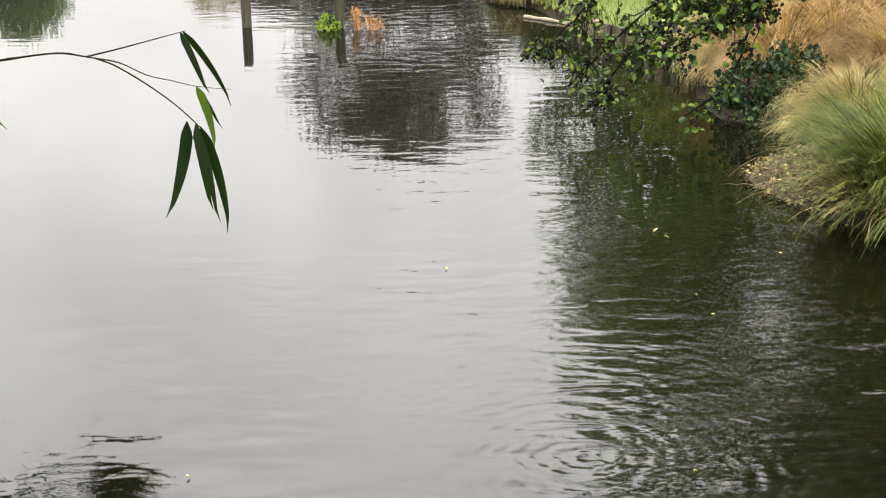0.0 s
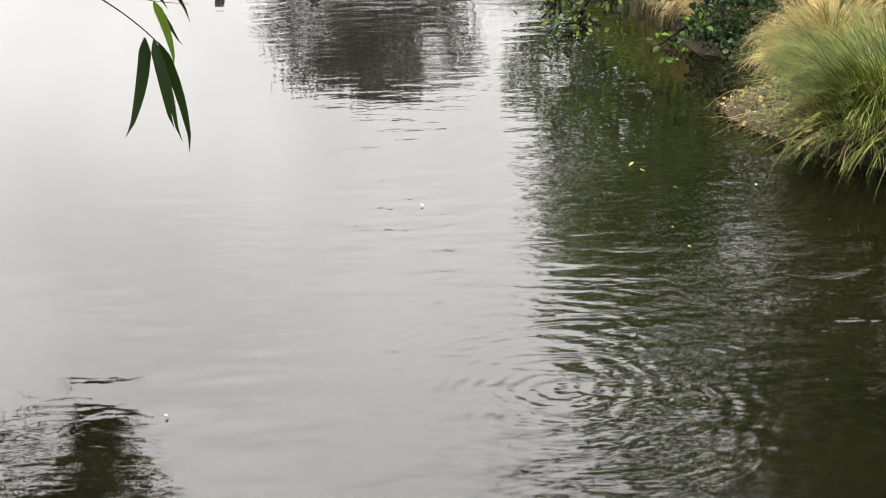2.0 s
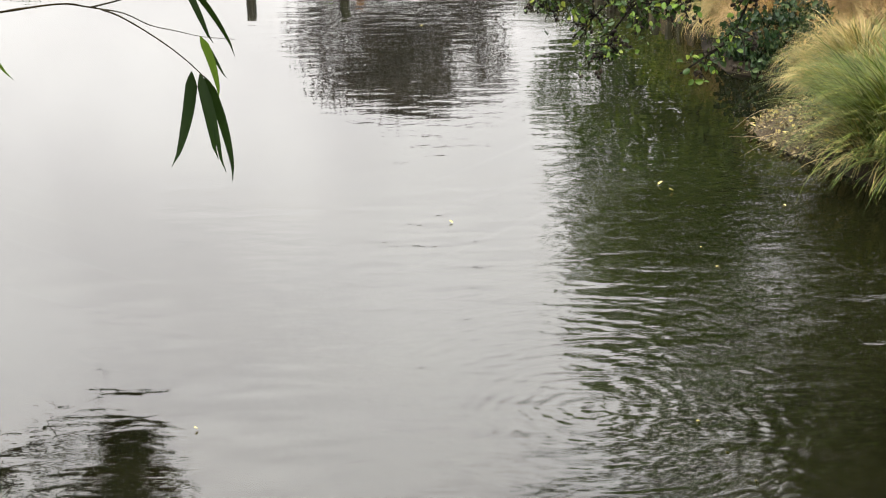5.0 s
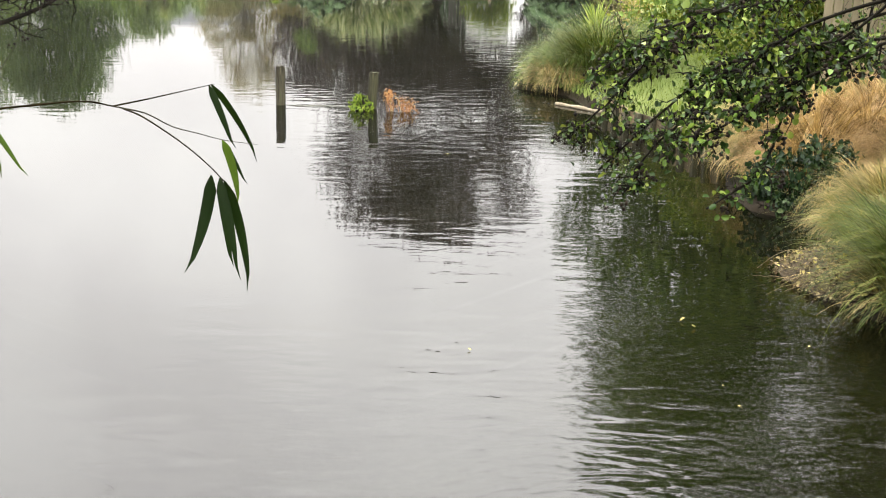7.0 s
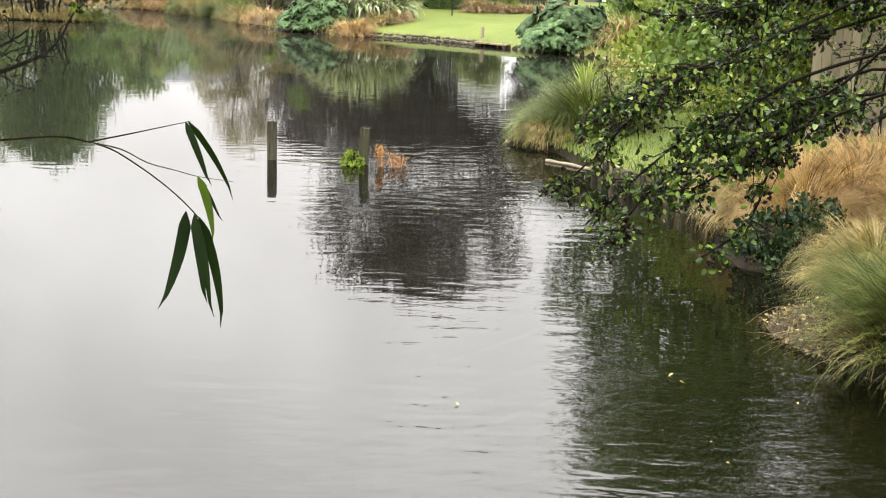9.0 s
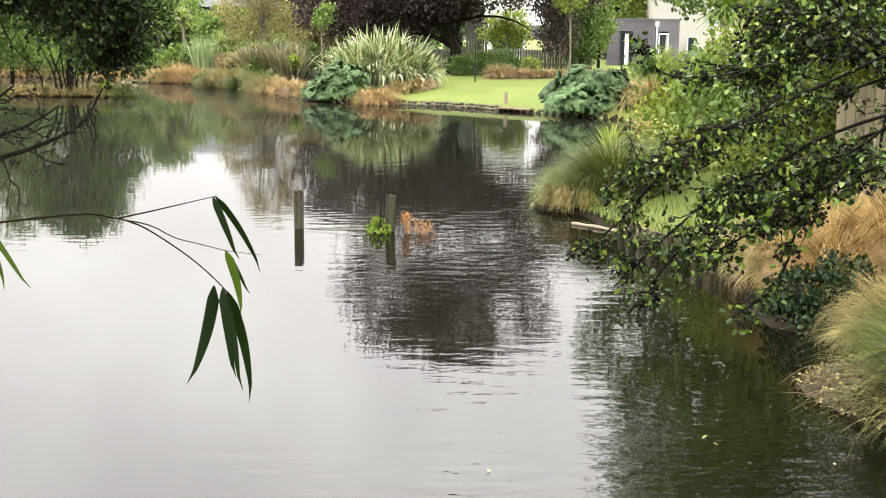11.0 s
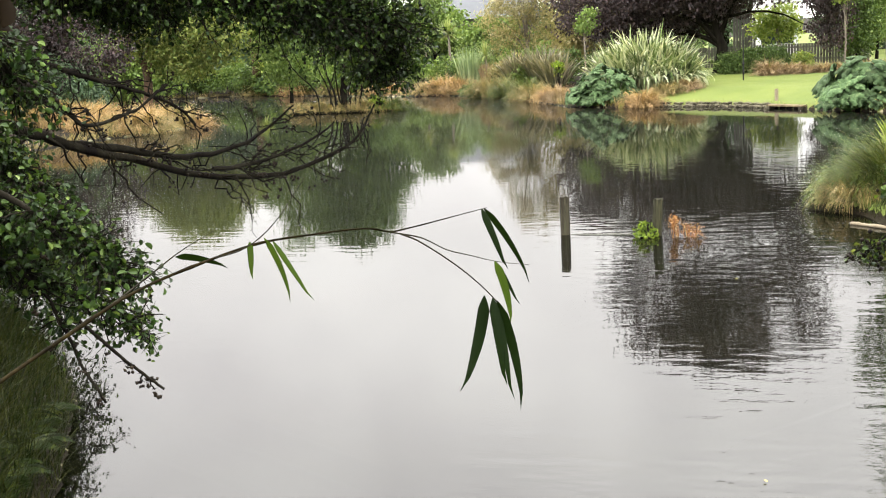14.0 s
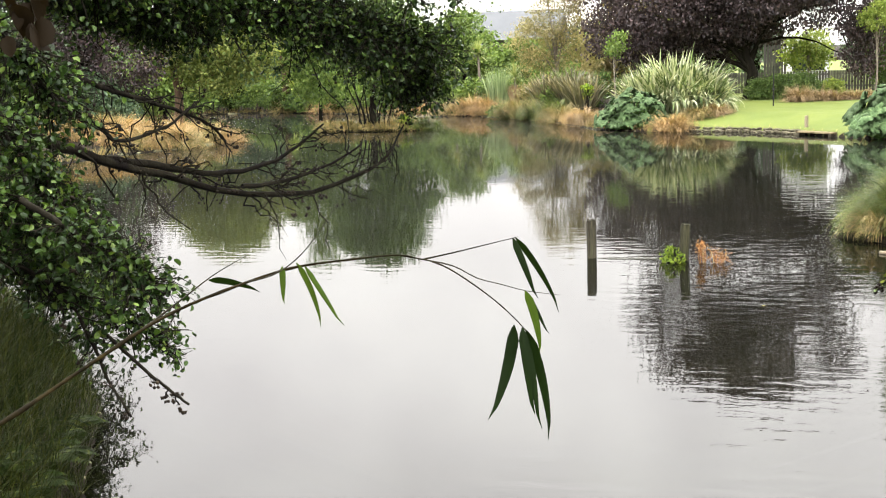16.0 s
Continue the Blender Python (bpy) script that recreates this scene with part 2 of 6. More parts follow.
SCUM = surface("pale_floating_scum", [(0.3, (0.112, 0.112, 0.084)), (0.7, (0.210, 0.210, 0.175))], 9, 0.8, 0.3, 60, depth=0.003)

ALDER = foliage("alder_leaf", [(0.0, (0.007, 0.016, 0.003)), (0.45, (0.023, 0.048, 0.008)), (0.8, (0.082, 0.135, 0.020)), (1.0, (0.19, 0.225, 0.045))], 0.4, 0.26, 0.9, (0.6, 1.4), spec=0.2)
# shaded copy of the alder leaf: the left tree's shade is in its colour
ALDER_SHADED = foliage("shaded_alder_leaf", [(0.0, (0.007, 0.016, 0.004)), (0.5, (0.020, 0.042, 0.009)), (0.85, (0.056, 0.100, 0.019)), (1.0, (0.12, 0.17, 0.038))], 0.36, 0.32, 0.9, (0.55, 1.45), spec=0.18)
COOL_GREEN = foliage("cool_green_leaf", [(0.0, (0.028, 0.052, 0.026)), (0.6, (0.062, 0.105, 0.054)), (1.0, (0.13, 0.185, 0.105))], 0.5, 0.25, 0.3, spec=0.25)
BROWN_BARK = surface("brown_bark", [(0.3, (0.05, 0.032, 0.020)), (0.6, (0.10, 0.066, 0.042)), (0.85, (0.15, 0.105, 0.07))], 4, 0.9, 0.7, 40, (1, 1, 0.25), 0.015)
# near-black olive: the hanging cane's backlit shade is put into its colour
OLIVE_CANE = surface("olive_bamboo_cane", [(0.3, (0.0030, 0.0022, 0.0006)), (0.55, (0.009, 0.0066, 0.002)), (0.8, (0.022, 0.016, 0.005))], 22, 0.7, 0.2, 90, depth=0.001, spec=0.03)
YELLOWISH = foliage("yellow_green_shrub_leaf", [(0.0, (0.045, 0.080, 0.012)), (0.5, (0.13, 0.18, 0.030)), (0.85, (0.24, 0.28, 0.058)), (1.0, (0.27, 0.21, 0.07))], 0.5, 0.35, 0.8, (0.65, 1.35))
CONE = foliage("alder_cone", [(0.0, (0.006, 0.004, 0.003)), (1.0, (0.018, 0.013, 0.007))], 0.8, 0.0)
BEECH = foliage("copper_beech_leaf", [(0.0, (0.015, 0.0105, 0.011)), (0.6, (0.037, 0.026, 0.027)), (1.0, (0.080, 0.054, 0.055))], 0.5, 0.2, 0.25, (0.6, 1.35), spec=0.25)
GREEN = foliage("garden_tree_leaf", [(0.0, (0.058, 0.098, 0.023)), (0.6, (0.111, 0.169, 0.039)), (1.0, (0.195, 0.260, 0.072))], 0.5, 0.3, 0.25)
LIGHT_GREEN = foliage("light_tree_leaf", [(0.0, (0.130, 0.189, 0.039)), (0.6, (0.221, 0.286, 0.065)), (1.0, (0.338, 0.377, 0.111))], 0.5, 0.35, 0.25)
DARK_GREEN = foliage("dark_tree_leaf", [(0.0, (0.036, 0.062, 0.018)), (0.6, (0.072, 0.117, 0.031)), (1.0, (0.130, 0.182, 0.049))], 0.5, 0.25, 0.25)
BRIGHT_GREEN = foliage("bright_tree_leaf", [(0.0, (0.085, 0.12, 0.03)), (0.6, (0.165, 0.205, 0.055)), (1.0, (0.26, 0.28, 0.09))], 0.5, 0.4, 0.25)
FEATHER = foliage("feathery_brown_green_leaf", [(0.0, (0.130, 0.130, 0.055)), (0.5, (0.240, 0.215, 0.098)), (1.0, (0.364, 0.299, 0.156))], 0.6, 0.3, 0.3)
HEDGE = foliage("hedge_leaf", [(0.0, (0.044, 0.096, 0.029)), (1.0, (0.124, 0.229, 0.053))], 0.5, 0.25, 0.6)
BROWN_GRASS = foliage("brown_grass", [(0.0, (0.13, 0.09, 0.055)), (0.6, (0.25, 0.18, 0.105)), (1.0, (0.34, 0.26, 0.15))], 0.7, 0.25, 0.5)
ORANGE_GRASS = foliage("orange_sedge_blade", [(0.0, (0.06, 0.036, 0.012)), (0.35, (0.24, 0.145, 0.055)), (0.75, (0.42, 0.285, 0.14)), (1.0, (0.33, 0.245, 0.10))], 0.6, 0.25, 4.5, (0.4, 1.45))
TAN_GREEN = foliage("tan_green_sedge_blade", [(0.0, (0.058, 0.058, 0.016)), (0.45, (0.169, 0.150, 0.047)), (0.8, (0.305, 0.227, 0.098)), (1.0, (0.442, 0.319, 0.163))], 0.6, 0.2, 4.0, (0.5, 1.35))
GREEN_GRASS = foliage("green_sedge_blade", [(0.0, (0.012, 0.022, 0.004)), (0.35, (0.045, 0.070, 0.011)), (0.7, (0.080, 0.108, 0.018)), (0.9, (0.14, 0.145, 0.036)), (1.0, (0.19, 0.15, 0.06))], 0.5, 0.2, 5.0, (0.4, 1.5), spec=0.14)
FRESH_GRASS = foliage("fresh_sedge_blade", [(0.0, (0.016, 0.036, 0.006)), (0.4, (0.065, 0.11, 0.018)), (0.78, (0.14, 0.19, 0.036)), (0.95, (0.22, 0.22, 0.065)), (1.0, (0.27, 0.19, 0.08))], 0.5, 0.25, 3.5, (0.5, 1.45))
# lit copy of the bamboo leaf: light coming through is put into the colour
BAMBOO_LIT = foliage("lit_bamboo_leaf", [(0.0, (0.030, 0.055, 0.010)), (1.0, (0.060, 0.10, 0.016))], 0.5, 0.4, 6.0, spec=0.06)
MOSSY_POST = surface("mossy_post_wood", [(0.3, (0.012, 0.012, 0.008)), (0.5, (0.035, 0.034, 0.020)), (0.65, (0.062, 0.060, 0.034)), (0.8, (0.05, 0.062, 0.022))], 5, 0.9, 0.9, 45, (1, 1, 0.12), 0.01)
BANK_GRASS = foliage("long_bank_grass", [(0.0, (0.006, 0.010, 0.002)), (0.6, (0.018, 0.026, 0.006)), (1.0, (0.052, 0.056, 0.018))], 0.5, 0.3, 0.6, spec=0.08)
FLAX = foliage("variegated_flax_blade", [(0.0, (0.035, 0.06, 0.018)), (0.3, (0.12, 0.165, 0.055)), (0.55, (0.30, 0.335, 0.20)), (0.85, (0.47, 0.47, 0.32)), (1.0, (0.08, 0.12, 0.04))], 0.4, 0.2, 0.8, (0.65, 1.3), spec=0.2)
DARK_FLAX = foliage("bronze_flax_blade", [(0.0, (0.055, 0.057, 0.035)), (0.6, (0.138, 0.127, 0.077)), (1.0, (0.264, 0.231, 0.143))], 0.45, 0.2, 0.5, spec=0.25)
BLUE_FLAX = foliage("pale_iris_blade", [(0.0, (0.12, 0.18, 0.09)), (1.0, (0.26, 0.32, 0.18))], 0.45, 0.25, 0.5)
PALM = foliage("cabbage_tree_blade", [(0.0, (0.117, 0.169, 0.052)), (0.7, (0.221, 0.273, 0.091)), (1.0, (0.338, 0.325, 0.156))], 0.5, 0.25, 0.5)
GUNNERA = surface("gunnera_leaf", [(0.3, (0.020, 0.040, 0.014)), (0.55, (0.050, 0.084, 0.033)), (0.8, (0.115, 0.150, 0.068))], 5, 0.75, 0.8, 16, depth=0.03, vary=0.5)
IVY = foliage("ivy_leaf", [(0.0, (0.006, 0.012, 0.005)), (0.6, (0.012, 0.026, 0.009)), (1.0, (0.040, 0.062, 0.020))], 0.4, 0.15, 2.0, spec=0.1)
# bamboo leaf and cane nearly black, their silhouette shade painted into the base colour
BAMBOO_SHADED = foliage("bamboo_leaf", [(0.0, (0.0035, 0.0075, 0.002)), (0.6, (0.0065, 0.014, 0.003)), (1.0, (0.014, 0.032, 0.004))], 0.5, 0.3, 6.0, spec=0.05)
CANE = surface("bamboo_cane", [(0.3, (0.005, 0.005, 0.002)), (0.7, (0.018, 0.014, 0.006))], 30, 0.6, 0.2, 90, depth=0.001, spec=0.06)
LIME = foliage("lime_marsh_plant", [(0.0, (0.06, 0.11, 0.01)), (1.0, (0.20, 0.27, 0.03))], 0.5, 0.3, 4.0)
RUST = foliage("rusty_dead_frond", [(0.0, (0.10, 0.045, 0.016)), (0.5, (0.28, 0.125, 0.042)), (1.0, (0.36, 0.23, 0.10))], 0.7, 0.2, 5.0)
STRAW = foliage("straw_stalk", [(0.0, (0.30, 0.24, 0.12)), (1.0, (0.48, 0.42, 0.26))], 0.7, 0.2, 5.0)
YELLOW_LEAF = foliage("yellow_fallen_leaf", [(0.0, (0.30, 0.24, 0.05)), (0.6, (0.42, 0.36, 0.12)), (1.0, (0.24, 0.17, 0.08))], 0.6, 0.2, 5.0)
DEAD_LEAF = foliage("brown_hanging_leaf", [(0.0, (0.004, 0.003, 0.002)), (0.7, (0.011, 0.007, 0.003)), (1.0, (0.06, 0.036, 0.010))], 0.6, 0.25, 5.0, spec=0.06)
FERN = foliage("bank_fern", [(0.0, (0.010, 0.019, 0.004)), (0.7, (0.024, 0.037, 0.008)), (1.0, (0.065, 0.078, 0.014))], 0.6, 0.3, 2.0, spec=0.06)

# ---- mesh helpers ----
rng = np.random.default_rng(7)


def mesh_np(name, verts, faces, mat, smooth=False):
    me = bpy.data.meshes.new(name)
    v, f = np.asarray(verts, np.float32).reshape(-1, 3), np.asarray(faces, np.int32)
    me.vertices.add(len(v))
    me.vertices.foreach_set("co", v.ravel())
    me.loops.add(f.size)
    me.loops.foreach_set("vertex_index", f.ravel())
    me.polygons.add(len(f))
    me.polygons.foreach_set("loop_start", np.arange(0, f.size, f.shape[1], dtype=np.int32))
    me.update(calc_edges=True)
    if smooth:
        me.polygons.foreach_set("use_smooth", np.ones(len(f), bool))
    me.materials.append(mat)
    return me


def thing(name, at=(0, 0, 0), label="", category="", group="", kind=""):
    ob = new(name)
    ob.empty_display_size = 0.1
    ob.matrix_basis = Matrix.Translation(at)
    return tagged(ob, label, category, group, kind)


def child(name, me, parent, label="", m=None, kind=""):
    ob = new(name, me)
    ob.parent = parent
    if m is not None:
        ob.matrix_basis = m
    return tagged(ob, label, kind=kind)


def part(name, bm, mat, parent, label="", m=None):
    me = bpy.data.meshes.new(name)
    bm.to_mesh(me)
    bm.free()
    me.materials.append(mat)
    return child(name, me, parent, label, m)


def join(blocks):
    vs, fs, k = [], [], 0
    for v, f in blocks:
        v = np.asarray(v).reshape(-1, 3)
        vs.append(v)
        fs.append(np.asarray(f) + k)
        k += len(v)
    return np.concatenate(vs), np.concatenate(fs)


def unit(a):
    return a / (np.linalg.norm(a, axis=-1, keepdims=True) + 1e-9)


def smooth_path(points, count, wobble=0.0):
    """A curve through the points."""
    p = np.asarray(points, float)
    q = np.vstack([2 * p[0] - p[1], p, 2 * p[-1] - p[-2]])
    u = np.linspace(0, len(p) - 1 - 1e-6, count)
    i = u.astype(int)
    s = (u - i)[:, None]
    a, b, c, d = q[i], q[i + 1], q[i + 2], q[i + 3]
    r = 0.5 * (2 * b + (c - a) * s + (2 * a - 5 * b + 4 * c - d) * s ** 2 + (3 * b - a - 3 * c + d) * s ** 3)
    if wobble:
        w = np.cumsum(rng.normal(0, wobble, r.shape), axis=0)
        r = r + w - np.linspace(0, 1, count)[:, None] * w[-1]
    return r


def tube(points, radii, sides=6):
    p = np.asarray(points, float)
    r = np.broadcast_to(np.asarray(radii, float), (len(p),))
    t = unit(np.gradient(p, axis=0))
    ref = np.array([0.0, 0.0, 1.0]) if abs(t[0, 2]) < 0.8 else np.array([1.0, 0.0, 0.0])
    a = unit(np.cross(t, ref))
    b = np.cross(t, a)
    ang = np.linspace(0, 2 * np.pi, sides, endpoint=False)
    v = p[:, None] + r[:, None, None] * (np.cos(ang)[None, :, None] * a[:, None] + np.sin(ang)[None, :, None] * b[:, None])
    n, k = len(p), np.arange(sides)
    f = []
    for i in range(n - 1):
        f.append(np.stack([i * sides + k, i * sides + (k + 1) % sides, (i + 1) * sides + (k + 1) % sides, (i + 1) * sides + k], 1))
    return v.reshape(-1, 3), np.concatenate(f)


LEAF_V = np.array([(0, 0, 0), (-0.33, 0.32, 0.12), (-0.30, 0.74, 0.10), (0, 1, -0.12), (0.30, 0.74, 0.10), (0.33, 0.32, 0.12)], float)
LEAF_F = np.array([(0, 3, 2, 1), (0, 5, 4, 3)])
ROUND_V = np.array([(0, 0, 0), (-0.24, 0.16, 0.10), (-0.36, 0.46, 0.19), (-0.26, 0.82, 0.12), (0, 1.0, -0.14), (0.26, 0.82, 0.14), (0.36, 0.46, 0.17), (0.24, 0.16, 0.10)], float)
ROUND_F = np.array([(0, 4, 3, 2, 1), (0, 7, 6, 5, 4)])
SLIM_V = np.array([(0, 0, 0), (-0.14, 0.35, 0.04), (-0.1, 0.7, 0.03), (0, 1, -0.1), (0.1, 0.7, 0.03), (0.14, 0.35, 0.04)], float)
BUD_V = np.array([(0, 0, -0.5), (0.36, 0, 0), (0, 0.36, 0), (-0.36, 0, 0), (0, -0.36, 0), (0, 0, 0.5)], float)
BUD_F = np.array([(0, 2, 1), (0, 3, 2), (0, 4, 3), (0, 1, 4), (5, 1, 2), (5, 2, 3), (5, 3, 4), (5, 4, 1)])


def scatter(pos, size, up=0.6, droop=0.3, tv=LEAF_V, tf=LEAF_F, spread=0.35):
    """Leaves at the places given, their faces turned upward by up and their tips downward by droop."""
    n = len(pos)
    z = unit(rng.normal(0, 1, (n, 3)) + np.array([0, 0, up * 2]))
    y = unit(rng.normal(0, 1, (n, 3)) - np.array([0, 0, droop * 2]))
    x = unit(np.cross(y, z))
    z = np.cross(x, y)
    s = size * (1 + spread * rng.uniform(-1, 1, n))
    v = pos[:, None] + s[:, None, None] * (tv[None, :, :1] * x[:, None] + tv[None, :, 1:2] * y[:, None] + tv[None, :, 2:] * z[:, None])
    f = tf[None] + (np.arange(n) * len(tv))[:, None, None]
    return v.reshape(-1, 3), f.reshape(-1, tf.shape[1])


def blades(base, lean, droop, length, width, azimuth, segs=5, twist=0.5):
    """Arching blades: base (n,3); lean and droop in radians; all arrays of n."""
    n = len(base)
    s = np.linspace(0, 1, segs + 1)
    th = lean[:, None] + droop[:, None] * s[None] ** 1.4
    step = length[:, None] / segs
    dr = np.cumsum(np.sin(th[:, :-1]) * step, 1)
    dz = np.cumsum(np.cos(th[:, :-1]) * step, 1)
    dr, dz = np.pad(dr, ((0, 0), (1, 0))), np.pad(dz, ((0, 0), (1, 0)))
    out = np.stack([np.cos(azimuth), np.sin(azimuth)], 1)
    p = np.empty((n, segs + 1, 3))
    p[..., :2] = base[:, None, :2] + dr[..., None] * out[:, None]
    p[..., 2] = base[:, None, 2] + dz
    a2 = azimuth + np.pi / 2 + rng.normal(0, twist, n)
    side = np.stack([np.cos(a2), np.sin(a2), np.zeros(n)], 1)
    w = width[:, None] * np.minimum(1, 0.55 + s * 1.5)[None] * np.clip(1.02 - s ** 2.2, 0.03, 1)[None] * 0.5
    v = np.stack([p - side[:, None] * w[..., None], p + side[:, None] * w[..., None]], 2)
    k = np.arange(segs) * 2
    f = np.stack([k, k + 1, k + 3, k + 2], 1)[None] + (np.arange(n) * (segs + 1) * 2)[:, None, None]
    return v.reshape(-1, 3), f.reshape(-1, 4)


def tuft(count, foot, height, reach, width=0.008, lean=(0.05, 0.7), droop=(0.6, 1.9), segs=5, squash=1.0):
    """A clump of blades round the origin that rises to about height and reaches out to about reach."""
    az = rng.uniform(0, 2 * np.pi, count)
    rad = foot * np.sqrt(rng.uniform(0, 1, count))
    base = np.stack([rad * np.cos(az), rad * np.sin(az) * squash, np.zeros(count)], 1)
    a2 = az + rng.normal(0, 0.5, count)
    ln = rng.uniform(*lean, count) * (0.4 + 0.6 * rad / foot)
    dr = rng.uniform(*droop, count)
    le = np.hypot(height, reach) * rng.uniform(0.65, 1.12, count)
    return blades(base, ln, dr, le, width * rng.uniform(0.6, 1.3, count), a2, segs)


def locks(count, per, foot, height, reach, width=0.008, lean=(0.05, 0.9), droop=(1.0, 2.4), segs=7, loose=0.1, squash=1.0):
    """A clump whose blades hang together in locks, with a few strays."""
    a = rng.uniform(0, 2 * np.pi, count)
    rad = foot * np.sqrt(rng.uniform(0, 1, count))
    ln = rng.uniform(*lean, count) * (0.35 + 0.65 * rad / foot)
    dr = rng.uniform(*droop, count)
    le = np.hypot(height, reach) * rng.uniform(0.6, 1.1, count)
    turn = a + rng.normal(0, 0.4, count)
    n = count * per
    k = np.repeat(np.arange(count), per)
    base = np.stack([rad[k] * np.cos(a[k]), rad[k] * np.sin(a[k]) * squash, np.zeros(n)], 1) + rng.normal(0, foot * 0.06, (n, 3)) * np.array([1, 1, 0])
    wild = np.where(rng.uniform(0, 1, n) < 0.12, 3.0, 1.0)
    return blades(base, ln[k] + rng.normal(0, loose, n) * wild, dr[k] + rng.normal(0, loose * 1.6, n) * wild, le[k] * rng.uniform(0.75, 1.08, n), width * rng.uniform(0.6, 1.3, n), turn[k] + rng.normal(0, loose, n) * wild, segs)


def box_bm(bm, x0, y0, z0, x1, y1, z1, bevel=0.0):
    g = bmesh.ops.create_cube(bm, size=1.0, matrix=Matrix.Translation(((x0 + x1) / 2, (y0 + y1) / 2, (z0 + z1) / 2)) @ Matrix.Diagonal((x1 - x0, y1 - y0, z1 - z0, 1)))
    if bevel:
        es = list({e for v in g["verts"] for e in v.link_edges})
        bmesh.ops.bevel(bm, geom=es, offset=bevel, segments=2, affect="EDGES")


def box_part(name, x0, y0, z0, x1, y1, z1, mat, parent, label="", bevel=0.0):
    bm = bmesh.new()
    box_bm(bm, x0, y0, z0, x1, y1, z1, bevel)
    return part(name, bm, mat, parent, label)


# ---- the ground and the pond ----
SHORE = np.array([(4.6, 4.3), (5.3, 6), (5.4, 8), (4.75, 9.3), (4.1, 10.1), (3.75, 10.8), (3.6, 11.3), (3.62, 11.65), (3.95, 12.0), (4.3, 12.2), (4.6, 12.7), (4.6, 13.1), (4.3, 13.6), (3.98, 13.9),
                  (3.98, 14.6), (4.05, 15.3), (4.30, 16.4), (4.16, 17.2), (3.86, 18.25), (3.56, 19.05), (3.40, 20.3), (3.05, 21.2), (2.8, 22.3), (1.95, 23.1), (2.1, 24.6), (3.6, 27), (5.4, 32), (6.8, 39),
                  (7.4, 45), (4.3, 48.2), (2.8, 50), (1.0, 51.9), (-2.1, 53.5), (-3.6, 53.6), (-5.8, 55.2), (-8, 60.5), (-10.3, 64.6), (-14.7, 70),
                  (-16.6, 70), (-20, 72.5), (-24.7, 76.2), (-31, 80), (-38, 79), (-35, 66), (-27, 54), (-22, 50.2), (-22.4, 47.5), (-24.1, 44.7),
                  (-24, 36), (-18, 26), (-12, 18), (-8, 13.4), (-6.3, 11), (-5.2, 8.7), (-4.3, 6.2), (-3.2, 4.1), (0, 3.7)])


def shore_distance(x, y):
    """Metres from the shoreline, positive on land."""
    p = np.stack([x, y], -1)
    best = np.full(x.shape, 1e9)
    inside = np.zeros(x.shape, bool)
    for a, b in zip(SHORE, np.roll(SHORE, -1, 0)):
        d = b - a
        t = np.clip(((p - a) @ d) / (d @ d), 0, 1)
        best = np.minimum(best, np.hypot(*np.moveaxis(p - a - t[..., None] * d, -1, 0)))
        cross = (a[1] > y) != (b[1] > y)
        inside ^= cross & (x < (b[0] - a[0]) * (y - a[1]) / (b[1] - a[1] + 1e-12) + a[0])
    return np.where(inside, -best, best)


def ground_height(x, y):
    x, y = np.asarray(x, float), np.asarray(y, float)
    d = shore_distance(x, y)
    step = np.where((y > 9) & (y < 15.5) & (x > 2), 0.12, np.where(y < 40, 0.22, np.where(x < -3.6, 0.07, 0.2)))
    land = np.minimum(step, np.maximum(d, 0) * 0.9)
    slope = np.where(y < 7, 0.55, np.where((y < 30) & (x < 0), 0.4, np.where((y < 30) & (x > 0), 0.13, np.where((x < -3.6) & (y > 40), 0.12, 0.022))))
    top = np.where(y < 7, 1.55, np.where((y < 30) & (x < 0), 1.3, np.where((y < 30), 0.9, np.where((x < -3.6) & (y > 40), 0.55, 0.7))))
    land = land + np.clip((d - 0.25) * slope, 0, top)
    lawn = (x >= -3.6) & (y > 44)
    land = np.where(lawn, np.minimum(0.2, np.maximum(d, 0) * 0.9) + np.clip((d - 0.3) * 0.17, 0, 0.42) + np.clip((d - 3) * 0.008, 0, 0.15), land)
    shelf = np.where((x > 2) & (y < 24), 0.75, 1.5)
    bed = -np.minimum(shelf, np.maximum(-d, 0) * 0.4)
    return np.where(d > 0, land, bed)


def ground_z(x, y):
    return float(ground_height(np.array([x]), np.array([y]))[0])


